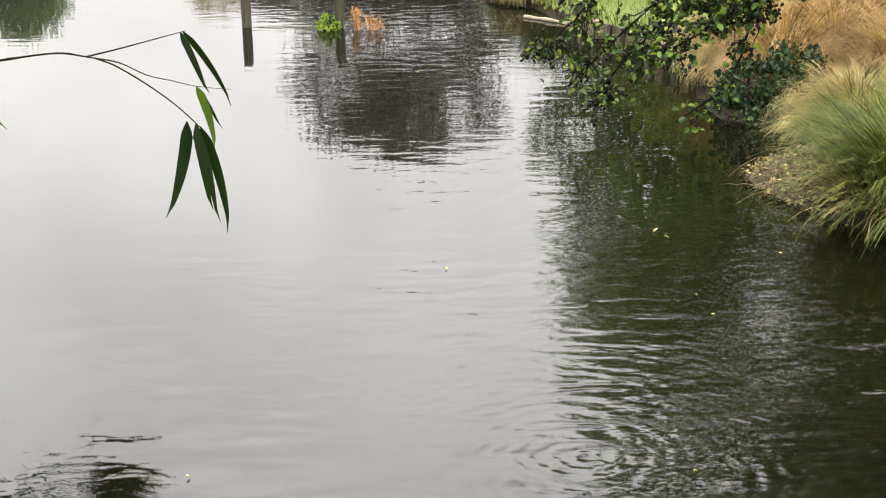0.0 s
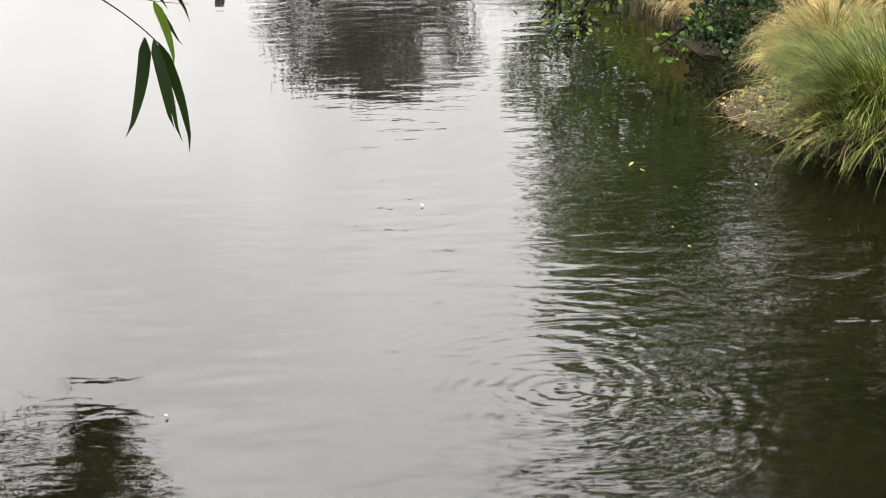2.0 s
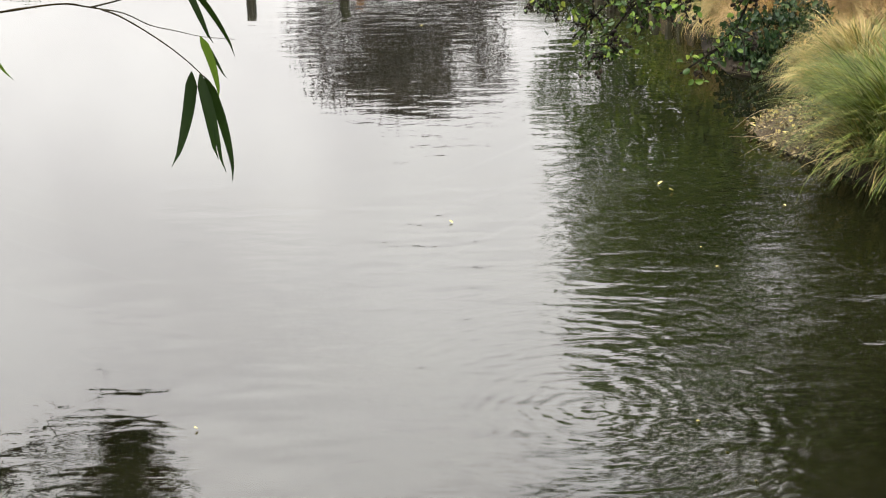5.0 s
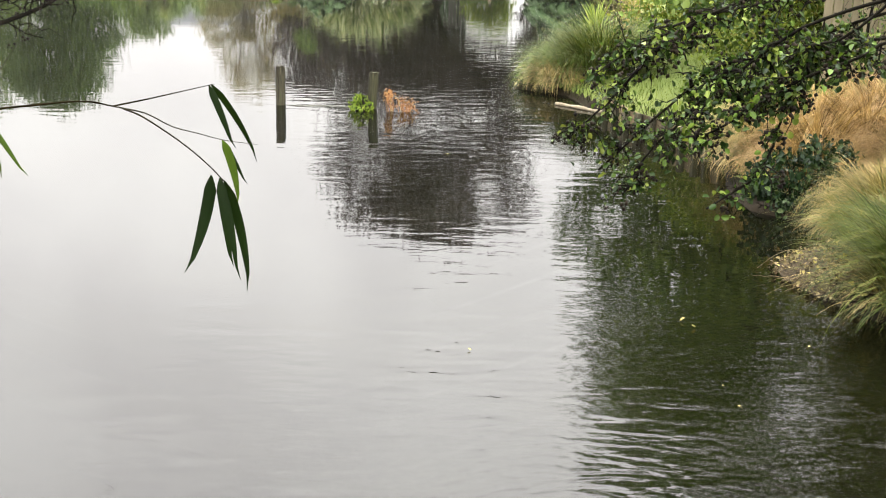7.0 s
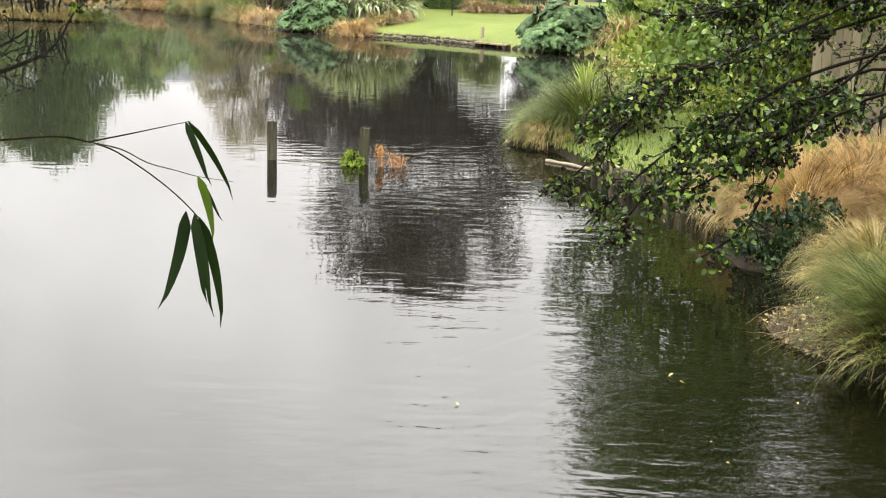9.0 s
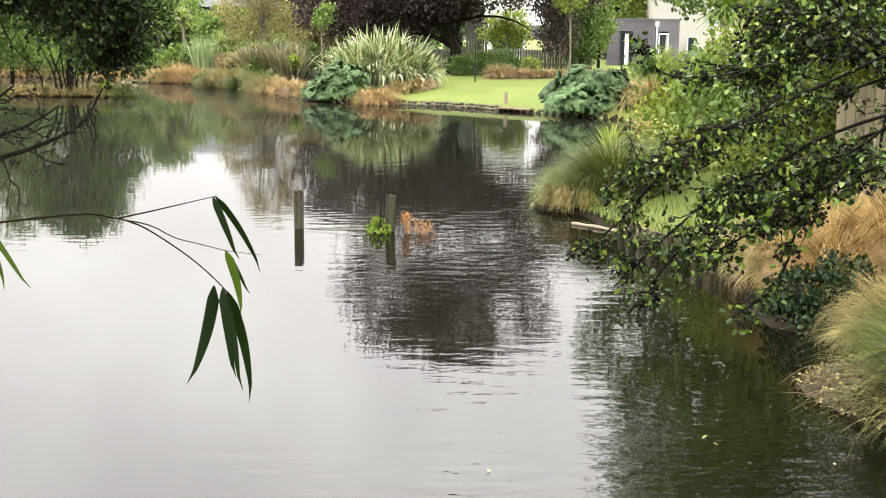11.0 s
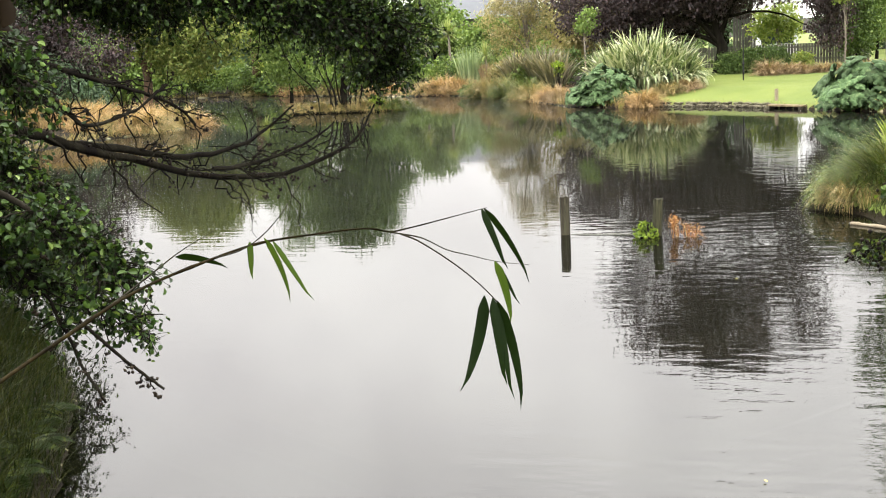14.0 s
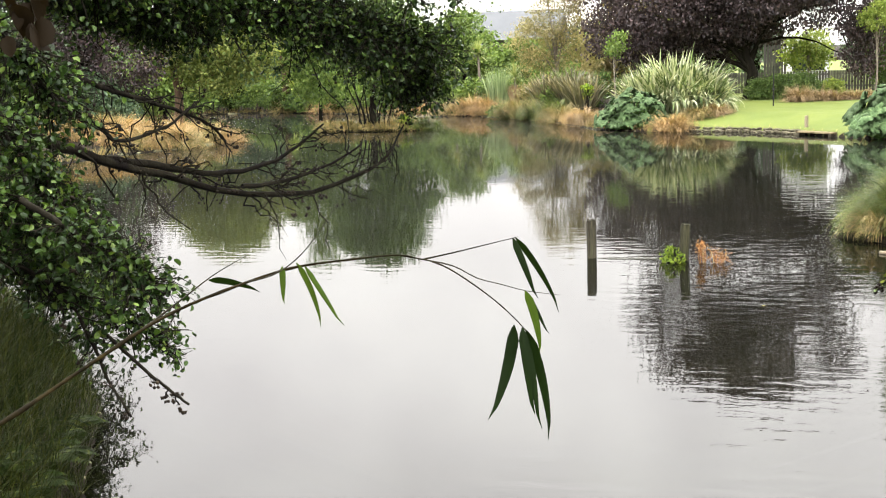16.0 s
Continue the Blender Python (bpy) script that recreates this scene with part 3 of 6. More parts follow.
def build_ground():
    def axis(lo, hi, fine_lo, fine_hi, near, grow):
        a = list(np.arange(fine_lo, fine_hi, near))
        s = near
        while a[-1] < hi:
            s *= grow
            a.append(a[-1] + s)
        s = near
        while a[0] > lo:
            s *= grow
            a.insert(0, a[0] - s)
        return np.array(a)
    xs, ys = axis(-1500, 1500, -8, 8, 0.17, 1.022), axis(-1500, 2500, 3, 26, 0.17, 1.022)
    xs = np.unique(np.concatenate([xs[(xs > -8) & (xs < 8)], np.arange(2.0, 5.4, 0.07), np.arange(-42, -8, 0.45), np.arange(8, 14, 0.4), xs[xs < -42][::4], xs[xs > 14][::4]]))
    ys = np.unique(np.concatenate([ys[(ys > 3) & (ys < 26)], np.arange(9.5, 25, 0.08), np.arange(26, 84, 0.3), ys[ys > 84][::4], ys[ys < 3][::4]]))
    X, Y = np.meshgrid(xs, ys)
    Z = ground_height(X, Y) + 0.02 * np.sin(X * 2.1 + np.sin(Y * 1.7)) * np.sin(Y * 2.6) * (np.abs(X) < 60)
    nx, ny = len(xs), len(ys)
    i, j = np.meshgrid(np.arange(nx - 1), np.arange(ny - 1))
    a = (j * nx + i).ravel()
    f = np.stack([a, a + 1, a + nx + 1, a + nx], 1)
    me = mesh_np("ground", np.stack([X, Y, Z], -1), f, SOIL, True)
    for m in (BED, LAWN, LITTER):
        me.materials.append(m)
    cx, cy = X.ravel()[f].mean(1), Y.ravel()[f].mean(1)
    d = shore_distance(cx, cy)
    idx = np.zeros(len(f), np.int32)
    idx[d < -0.06] = 1
    far_lawn = (cy > 45) & (cx > -3.4) & (cx < 40) & (cy < 200) & (d > 0.1)
    near_lawn = (cy > 15.2) & (cy < 45) & (cx > 2) & (d > 0.12)
    idx[far_lawn | near_lawn] = 2
    idx[(cy > 10.6) & (cy < 12.3) & (cx > 2) & (cx < 4.2) & (d > 0.0)] = 3
    me.polygons.foreach_set("material_index", idx)
    tagged(new("ground", me), "grassy earth bank and mown lawn round a pond", "ground", kind="structure")


build_ground()
wm = bmesh.new()
wv = [wm.verts.new(c) for c in ((-70, 2, 0), (14, 2, 0), (14, 95, 0), (-70, 95, 0))]
wm.faces.new(wv)
wme = bpy.data.meshes.new("water")
wm.to_mesh(wme)
wm.free()
wme.materials.append(WATER)
tagged(new("water", wme), "calm rippled dark pond water reflecting trees and sky", "water", kind="structure")


# ---- plants: builders ----
def branch_out(path, r0, r1, subs, sub_len, twigs, twig_len, droop=0.15, start=0.25, leaf_step=0.05, spread=0.8, crook=0.018):
    """A limb along path with side branches and twigs. Gives the wood's tubes and the places of the leaves."""
    wood = [tube(path, np.linspace(r0, r1, len(path)), 7)]
    spots = []
    tang = unit(np.gradient(path, axis=0))
    for _ in range(subs):
        u = rng.uniform(start, 1.0)
        k = int(u * (len(path) - 1))
        d = unit(tang[k] * 0.7 + rng.normal(0, spread, 3) * np.array([1, 1, 0.6]) + np.array([0, 0, -droop]))
        ln = sub_len * rng.uniform(0.5, 1.1)
        s = np.linspace(0, 1, 7)[:, None]
        p = path[k] + d * ln * s + np.array([0, 0, -droop]) * ln * s ** 2 * 0.8 + np.cumsum(rng.normal(0, ln * crook, (7, 3)), 0) * (s > 0)
        rr = max(r1 * 0.8, (r0 + (r1 - r0) * u) * 0.33)
        wood.append(tube(p, np.linspace(rr, 0.004, 7), 5))
        for _ in range(twigs):
            j = rng.integers(1, 7)
            e = unit(d * 0.6 + rng.normal(0, 0.8, 3) + np.array([0, 0, -droop]))
            tl = twig_len * rng.uniform(0.5, 1.2)
            q = p[j] + e * tl * np.linspace(0, 1, 5)[:, None] + np.array([0, 0, -droop * tl]) * (np.linspace(0, 1, 5)[:, None] ** 2)
            wood.append(tube(q, np.linspace(0.0028, 0.0012, 5), 4))
            m = max(2, int(tl / leaf_step))
            w = rng.uniform(0.15, 1.05, m)[:, None]
            spots.append(q[0] + (q[-1] - q[0]) * w + rng.normal(0, 0.02, (m, 3)))
    return wood, np.concatenate(spots) if spots else np.zeros((0, 3))


def clump_points(lobes, clumps, per, radius, hollow=0.55):
    """Leaf places in clumps over the skin of several rounded lobes (x, y, z, rx, ry, rz)."""
    lobes = np.asarray(lobes, float)
    w = (lobes[:, 3] * lobes[:, 5]) ** 0.9
    k = rng.choice(len(lobes), clumps, p=w / w.sum())
    d = unit(rng.normal(0, 1, (clumps, 3)))
    r = rng.uniform(hollow ** 3, 1, clumps) ** (1 / 3) * rng.uniform(0.85, 1.1, clumps)
    c = lobes[k, :3] + d * r[:, None] * lobes[k, 3:]
    p = c[:, None] + rng.normal(0, radius, (clumps, per, 3)) * np.array([1, 1, 0.65])
    return p.reshape(-1, 3), c


def tree(name, at, lobes, clumps, per, radius, leaf, mat, trunk_r, label, bark=BARK, category="tree", trunk_top=None, limb=0.3, up=0.5, droop=0.3, tv=LEAF_V, group="", split=False):
    """A tree from lobes given round its foot: a tapered trunk, limbs into the lobes, a crown of leaf clumps."""
    t = thing(name, at, label, category, group)
    lobes = np.asarray(lobes, float)
    pts, cen = clump_points(lobes, clumps, per, radius)
    top = trunk_top if trunk_top else lobes[:, 2].mean()
    stem = smooth_path([(0, 0, -0.3), (trunk_r * 0.5, 0, top * 0.35), (-trunk_r * 0.4, trunk_r * 0.3, top * 0.7), (0, 0, top)], 12, trunk_r * 0.08)
    wood = [tube(stem, np.linspace(trunk_r * 1.15, trunk_r * 0.35, 12), 10)]
    child("trunk", mesh_np("trunk", *join(wood), bark, True), t)
    limbs = []
    for c in cen[rng.choice(len(cen), min(26, len(cen)), replace=False)]:
        s = stem[rng.integers(4, 12)]
        mid = (s + c) / 2 + np.array([0, 0, 0.12 * np.linalg.norm(c - s)])
        limbs.append(tube(smooth_path([s, mid, c], 7, 0.03), np.linspace(trunk_r * limb, trunk_r * 0.05, 7), 6))
    if split:
        for b in limbs:
            child("limb", mesh_np("limb", *b, bark, True), t)
    else:
        child("branchwork", mesh_np("branchwork", *join(limbs), bark, True), t)
    child("crown", mesh_np("crown", *scatter(pts, leaf, up, droop, tv), mat), t)
    return t


def tussock(name, at, count, foot, height, reach, mat, label, width=0.008, category="grass clump", group="", lean=(0.05, 0.7), droop=(0.6, 1.9), squash=1.0, segs=5, turn=0.0):
    me = mesh_np(name, *tuft(count, foot, height, reach, width, lean, droop, segs, squash), mat)
    ob = new(name, me)
    ob.matrix_basis = pose(*at, 0, 0, turn)
    return tagged(ob, label, category, group)


def shrub(name, at, lobes, clumps, per, radius, leaf, mat, label, up=0.4, droop=0.2, tv=LEAF_V, category="shrub", group="", stems=9):
    t = thing(name, at, label, category, group)
    pts, cen = clump_points(lobes, clumps, per, radius, 0.3)
    twigs = [tube(smooth_path([(rng.normal(0, 0.08), rng.normal(0, 0.08), -0.1), (c + np.array([0, 0, 0.3])) * 0.5, c], 6, 0.01), np.linspace(0.02, 0.004, 6), 5)
             for c in cen[rng.choice(len(cen), min(stems, len(cen)), replace=False)]]
    child("stems", mesh_np("stems", *join(twigs), BARK, True), t)
    child("leaves", mesh_np("leaves", *scatter(pts, leaf, up, droop, tv), mat), t)
    return t


def gunnera(name, at, spots, label):
    """Big lobed, toothed, cupped leaves on stout stalks."""
    t = thing(name, at, label, "plant")
    shapes = []
    for v in range(3):
        rings, segs = 4, 42
        vs = [(0, 0, 0)]
        for r in range(1, rings + 1):
            for s in range(segs):
                a = 2 * math.pi * s / segs
                q = r / rings
                lobe = 0.5 + 0.5 * math.cos(7 * a + v)
                edge = 1 - 0.36 * q * q * (1 - lobe) - (0.12 * q * (s % 2) if r == rings else 0)
                notch = 1 - 0.6 * q * math.exp(-(((a - math.pi * 1.5 + math.pi) % (2 * math.pi) - math.pi) / 0.3) ** 2)
                k = 0.56 * q * edge * notch
                vs.append((k * math.cos(a), k * math.sin(a), 0.06 * q - 0.20 * q * q + 0.05 * q * lobe + rng.normal(0, 0.012)))
        fs = []
        for s in range(segs):
            s2 = (s + 1) % segs
            fs.append((0, 1 + s, 1 + s2))
            for r in range(rings - 1):
                a, b = 1 + r * segs, 1 + (r + 1) * segs
                fs += [(a + s, b + s, b + s2), (a + s, b + s2, a + s2)]
        shapes.append(mesh_np("leaf", vs, fs, GUNNERA, False))
    for k, (x, y, z, size) in enumerate(spots):
        out = math.degrees(math.atan2(x, -y)) if (x or y) else 0
        leaf = child("leaf", shapes[k % 3], t, "", pose(x, y, z, 26 + 34 * (x * x + y * y) / 3.2 + rng.uniform(-34, 38), rng.uniform(-26, 26), out + rng.uniform(-25, 25)) @ Matrix.Scale(size, 4))
        stalk = tube(smooth_path([(x * 0.35, y * 0.35, -0.1), (x * 0.75, y * 0.75, z * 0.6), (x, y, z)], 6), np.linspace(0.035, 0.02, 6), 6)
        child("stalk", mesh_np("stalk", *stalk, HEDGE, True), t)
    return t


def fan_palm(name, at, height, spread, label, mat=PALM, count=150, trunk_r=0.09):
    """A cabbage tree: a bare trunk and a head of sword leaves."""
    t = thing(name, at, label, "tree")
    if height > 0.2:
        child("trunk", mesh_np("trunk", *tube(smooth_path([(0, 0, -0.2), (0.04, 0, height * 0.5), (0, 0.02, height)], 8), np.linspace(trunk_r, trunk_r * 0.8, 8), 9), PALE_BARK, True), t)
    n = count
    az = rng.uniform(0, 2 * np.pi, n)
    base = np.zeros((n, 3))
    base[:, 2] = height + rng.uniform(-0.1, 0.1, n)
    v, f = blades(base, rng.uniform(0.0, 2.1, n), rng.uniform(0.1, 0.7, n), spread * rng.uniform(0.75, 1.1, n), np.full(n, spread * 0.06), az, 4, 0.3)
    child("head", mesh_np("head", v, f, mat), t)
    return t


# ---- far shore: lawn, hedge, house, trees ----
def stone_mesh(k):
    bm = bmesh.new()
    bmesh.ops.create_icosphere(bm, subdivisions=1, radius=0.5)
    r = random.Random(k)
    for v in bm.verts:
        v.co = Vector((v.co.x * 1.25, v.co.y * 0.9, v.co.z * 0.6)) * r.uniform(0.82, 1.15)
    me = bpy.data.meshes.new("stone")
    bm.to_mesh(me)
    bm.free()
    me.materials.append(STONE)
    return me


def stone_edging():
    t = thing("stone_edging", (0, 0, 0), "row of rough grey stones edging the lawn at the water", "stone edging", kind="structure")
    shapes = [stone_mesh(k) for k in range(6)]
    line = smooth_path([(-3.1, 53.6, 0), (-2.1, 53.5, 0), (-0.5, 52.7, 0), (1.0, 51.9, 0), (2.2, 50.7, 0), (2.9, 49.9, 0)], 62)
    for k, p in enumerate(line):
        s = rng.uniform(0.20, 0.32)
        child("stone", shapes[k % 6], t, "", pose(p[0] + rng.normal(0, 0.05), p[1] + rng.normal(0, 0.06), 0.03 + rng.uniform(-0.02, 0.02), rng.uniform(-8, 8), rng.uniform(-8, 8), rng.uniform(0, 360)) @ Matrix.Scale(s, 4))
        if k % 4:
            child("stone", shapes[(k + 3) % 6], t, "", pose(p[0], p[1] + 0.12, 0.14 + rng.uniform(-0.02, 0.02), rng.uniform(-8, 8), 0, rng.uniform(0, 360)) @ Matrix.Scale(s * 0.85, 4))


stone_edging()


def wood_post(name, at, radius, height, label, mat=POST, lean=(0, 0), square=False, sides=14):
    """A worn post: uneven sides, a chipped top, checks down its length."""
    bm = bmesh.new()
    rings = 9
    ring = []
    r = random.Random(int(at[0] * 100) + 5)
    prof = [1 + r.uniform(-0.07, 0.07) for _ in range(sides)]
    for j in range(rings):
        z = -0.6 + (height + 0.6) * j / (rings - 1)
        vs = []
        for s in range(sides):
            a = 2 * math.pi * s / sides
            q = radius * prof[s] * (1 + r.uniform(-0.025, 0.025))
            if square:
                q *= min(1 / max(abs(math.cos(a)), abs(math.sin(a)), 1e-6), 1.3)
            if j == rings - 1:
                q *= 0.93
            top = r.uniform(-0.02, 0.015) if j == rings - 1 else 0
            vs.append(bm.verts.new((q * math.cos(a) + lean[0] * z, q * math.sin(a) + lean[1] * z, z + top)))
        ring.append(vs)
    for a, b in zip(ring, ring[1:]):
        for s in range(sides):
            bm.faces.new((a[s], a[(s + 1) % sides], b[(s + 1) % sides], b[s]))
    c = bm.verts.new((lean[0] * height, lean[1] * height, height - 0.012))
    for s in range(sides):
        bm.faces.new((ring[-1][s], ring[-1][(s + 1) % sides], c))
    me = bpy.data.meshes.new(name)
    bm.to_mesh(me)
    bm.free()
    me.materials.append(mat)
    ob = new(name, me)
    ob.matrix_basis = Matrix.Translation(at)
    return tagged(ob, label, "post")


wood_post("wooden_post", (3.05, 50.6, 0.0), 0.075, 0.72, "short pale wooden post at the lawn's stone edge", TAN_FENCE)
step = thing("landing_step", (3.5, 49.4, 0), "low dark timber landing step at the water's edge", "step")
for k in range(3):
    box_part("plank", -0.85, -0.42 + k * 0.24, 0.10, 0.85, -0.20 + k * 0.24, 0.16, BOARD, step, bevel=0.008)
for sx in (-0.75, 0.75):
    box_part("bearer", sx - 0.06, -0.42, -0.5, sx + 0.06, 0.28, 0.098, POST, step)
step.rotation_euler = (0, 0, radians(-42))
pole = thing("lawn_pole", (2.1, 60, ground_z(2.1, 60)), "thin black metal pole with a knob standing in the lawn", "pole")
child("shaft", mesh_np("shaft", *tube([(0, 0, -0.2), (0, 0, 0.9), (0, 0, 1.9)], [0.035, 0.03, 0.028], 8), METAL, True), pole)
kb = bmesh.new()
bmesh.ops.create_uvsphere(kb, u_segments=10, v_segments=8, radius=0.06, matrix=Matrix.Translation((0, 0, 0.78)))
part("knob", kb, METAL, pole)


def house_and_shed():
    z0 = ground_z(14, 83)
    h = thing("garden_room", (0, 0, 0), "flat-roofed garden room clad in dark grey weatherboards", "building")
    # left face from (11.85, 83.6) to (14.75, 82), right face on to (16.9, 84.2)
    a, b, c = Vector((11.85, 83.7, 0)), Vector((14.75, 82.3, 0)), Vector((16.9, 84.4, 0))
    top = 3.9

    def face_frame(p, q):
        d = (q - p).normalized()
        return Matrix(((d.x, d.y, 0, p.x), (d.y, -d.x, 0, p.y), (0, 0, 1, 0), (0, 0, 0, 1))), (q - p).length
    for (p, q, door) in ((a, b, (0.85, 1.85, z0 + 0.05, z0 + 2.2)), (b, c, (0.62, 1.75, z0 + 0.75, z0 + 2.15))):
        m, ln = face_frame(p, q)
        w = child("wall", mesh_np("wall", [(0, -0.3, z0 - 0.4), (ln, -0.3, z0 - 0.4), (ln, -0.3, top), (0, -0.3, top)], [(0, 1, 2, 3)], METAL), h, "", m)
        n = 17
        for k in range(n):
            za, zb = z0 - 0.1 + (top - 0.12 - z0 + 0.1) * k / n, z0 - 0.1 + (top - 0.12 - z0 + 0.1) * (k + 1) / n
            spans = [(0, ln)]
            if za < door[3] and zb > door[2]:
                spans = [(0, door[0]), (door[1], ln)]
            for u0, u1 in spans:
                bm = bmesh.new()
                v = [bm.verts.new(co) for co in ((u0, 0.0, za), (u1, 0.0, za), (u1, -0.02, zb), (u0, -0.02, zb), (u0, -0.05, za), (u1, -0.05, za), (u1, -0.05, zb), (u0, -0.05, zb))]
                for f in ((0, 1, 2, 3), (4, 7, 6, 5), (0, 4, 5, 1), (3, 2, 6, 7), (0, 3, 7, 4), (1, 5, 6, 2)):
                    bm.faces.new([v[i] for i in f])
                part("weatherboard", bm, CLAD, h, "", m)
        fl = box_part("fascia", -0.03, -0.1, top - 0.14, ln + 0.03, 0.03, top, CLAD, h, "pale grey roof fascia")
        fl.matrix_basis = m
        u0, u1, d0, d1 = door
        pane = box_part("pane", u0, -0.28, d0, u1, -0.24, d1, GLASS, h)
        pane.matrix_basis = m
        for (x0, x1, y0, y1) in ((u0, u0 + 0.07, d0, d1), (u1 - 0.07, u1, d0, d1), (u0, u1, d1 - 0.07, d1)):
            fr = box_part("frame", x0, -0.2, y0, x1, 0.012 if p is b else -0.1, y1, PAINT if p is b else CLAD, h)
            fr.matrix_basis = m
        if p is a:
            cu = box_part("curtain", u0 + 0.34, -0.23, d0, u0 + 0.62, -0.2, d1 - 0.08, CURTAIN, h, "white hanging curtain")
            cu.matrix_basis = m
        else:
            pipe = child("downpipe", mesh_np("downpipe", *tube([(0.28, 0.06, z0), (0.28, 0.06, 2.4), (0.28, 0.06, top - 0.3)], [0.045] * 3, 8), PAINT, True), h, "white downpipe with rain head", m)
            hb = box_part("rain_head", 0.17, 0.0, top - 0.5, 0.39, 0.14, top - 0.2, PAINT, h)
            hb.matrix_basis = m
    rb = bmesh.new()
    rv = [rb.verts.new((*p.xy, top + 0.004)) for p in (a, b, c)] + [rb.verts.new((13.8, 86.4, top + 0.004))]
    rb.faces.new(rv)
    bmesh.ops.solidify(rb, geom=rb.faces[:], thickness=0.1)
    part("roof", rb, ROOF, h)
    # the pale two-storey house behind
    g = thing("pale_house", (0, 0, 0), "cream plastered two-storey house behind the garden room", "house")
    wb = bmesh.new()
    box_bm(wb, 15.6, 86.6, z0 - 0.3, 24.5, 94, 6.9)
    part("wall", wb, WHITE, g)
    for (x0, w, z1, z2) in ((17.95, 0.42, 1.5, 2.65), (21.5, 0.9, 1.5, 3.1)):
        win = box_part("window", x0, 86.52, z1, x0 + w, 86.585, z2, GLASS, g)
        for (fx0, fx1, fz0, fz1) in ((x0 - 0.06, x0, z1 - 0.06, z2 + 0.06), (x0 + w, x0 + w + 0.06, z1 - 0.06, z2 + 0.06), (x0, x0 + w, z2, z2 + 0.06), (x0, x0 + w, z1 - 0.06, z1)):
            box_part("frame", fx0, 86.49, fz0, fx1, 86.595, fz1, PAINT, win)
    rf = bmesh.new()
    box_bm(rf, 15.3, 86.3, 6.9, 24.8, 94.3, 7.1, 0.03)
    part("roof", rf, ROOF, g)
    # roof of a house beyond the trees
    q = thing("far_house", (0, 0, 0), "house with a grey metal gable roof behind garden trees", "house")
    bm = bmesh.new()
    v = [bm.verts.new(co) for co in ((-22, 94, 4.6), (-12.6, 94, 4.6), (-12.6, 101, 4.6), (-22, 101, 4.6), (-22, 97.5, 6.9), (-12.6, 97.5, 6.9))]
    for f in ((0, 1, 5, 4), (2, 3, 4, 5), (0, 4, 3), (1, 2, 5), (0, 3, 2, 1)):
        bm.faces.new([v[i] for i in f])
    part("roof", bm, ROOF, q)
    box_part("wall", -21.6, 94.5, 0.4, -13, 100.5, 4.596, FENCE, q)
    # white house glimpsed behind the fence
    k = thing("white_house", (0, 0, 0), "white house wall glimpsed behind a fence and trees", "house")
    box_part("wall", 3.5, 80, 0.5, 6.1, 84, 6.0, PAINT, k)
    for x0 in (3.9, 4.95):
        box_part("window", x0, 79.95, 1.9, x0 + 0.9, 79.995, 3.2, GLASS, k)
    rb = bmesh.new()
    box_bm(rb, 3.2, 79.7, 6.0, 6.4, 84.3, 6.2, 0.03)
    part("roof", rb, ROOF, k)


house_and_shed()
fence = thing("garden_fence", (0, 0, 0), "tall grey vertical board fence behind the lawn", "fence")
board = bmesh.new()
box_bm(board, -0.07, -0.012, 0, 0.07, 0.012, 1, 0.004)
bme = bpy.data.meshes.new("board")
board.to_mesh(bme)
board.free()
bme.materials.append(FENCE)
for k in range(66):
    x = -1.0 + k * 0.165
    hgt = 3.3 if 2.1 < x < 3.3 else 1.25
    child("board", bme, fence, "", Matrix.Translation((x, 75.5, 0.7)) @ Matrix.Diagonal((1, 1, hgt, 1)))
for z in (1.0, 1.7):
    box_part("rail", -1.1, 75.515, z, 9.9, 75.56, z + 0.09, FENCE, fence)

shrub("clipped_hedge", (2.8, 67.0, 0.75), [(-1.15, 0, 0.45, 0.75, 0.6, 0.72), (-0.2, 0, 0.55, 0.9, 0.6, 0.75), (0.8, 0, 0.6, 0.9, 0.6, 0.78), (1.4, 0, 0.55, 0.6, 0.6, 0.7)], 900, 16, 0.1, 0.085, DARK_GREEN, "rounded dark green clipped hedge at the back of the lawn", category="hedge")
shrub("lime_shrub", (5.35, 68.5, 0.75), [(0, 0, 0.4, 0.75, 0.5, 0.5)], 120, 14, 0.12, 0.1, LIGHT_GREEN, "rounded bright yellow-green shrub beside the hedge")
for x, y, q in ((3.45, 63.6, 1.25), (4.5, 64.3, 1.0), (5.3, 64.2, 0.8), (6.2, 64.3, 0.85), (7.1, 64.5, 0.8), (8.1, 64.8, 0.8), (9.0, 65.2, 0.75)):
    ob = new("brown_tussock", mesh_np("brown_tussock", *locks(150, 11, 0.4, 0.7 * q, 0.6 * q, 0.02, (0.1, 1.2), (1.2, 2.6), 6, 0.12), BROWN_GRASS))
    ob.matrix_basis = pose(x, y, ground_z(x, y) - 0.02)
    tagged(ob, "rounded mound of fine brown tussock grass edging the lawn", "grass clump", "brown tussocks")
young = tree("young_tree", (7.45, 66.9, 0.7), [(0, 0, 4.1, 0.75, 0.7, 0.7), (0.3, 0, 4.6, 0.6, 0.6, 0.4), (-0.4, 0, 4.0, 0.5, 0.5, 0.4)], 90, 26, 0.16, 0.11, LIGHT_GREEN, 0.05, "slim young tree with a small round light green crown", PALE_BARK, limb=0.15)
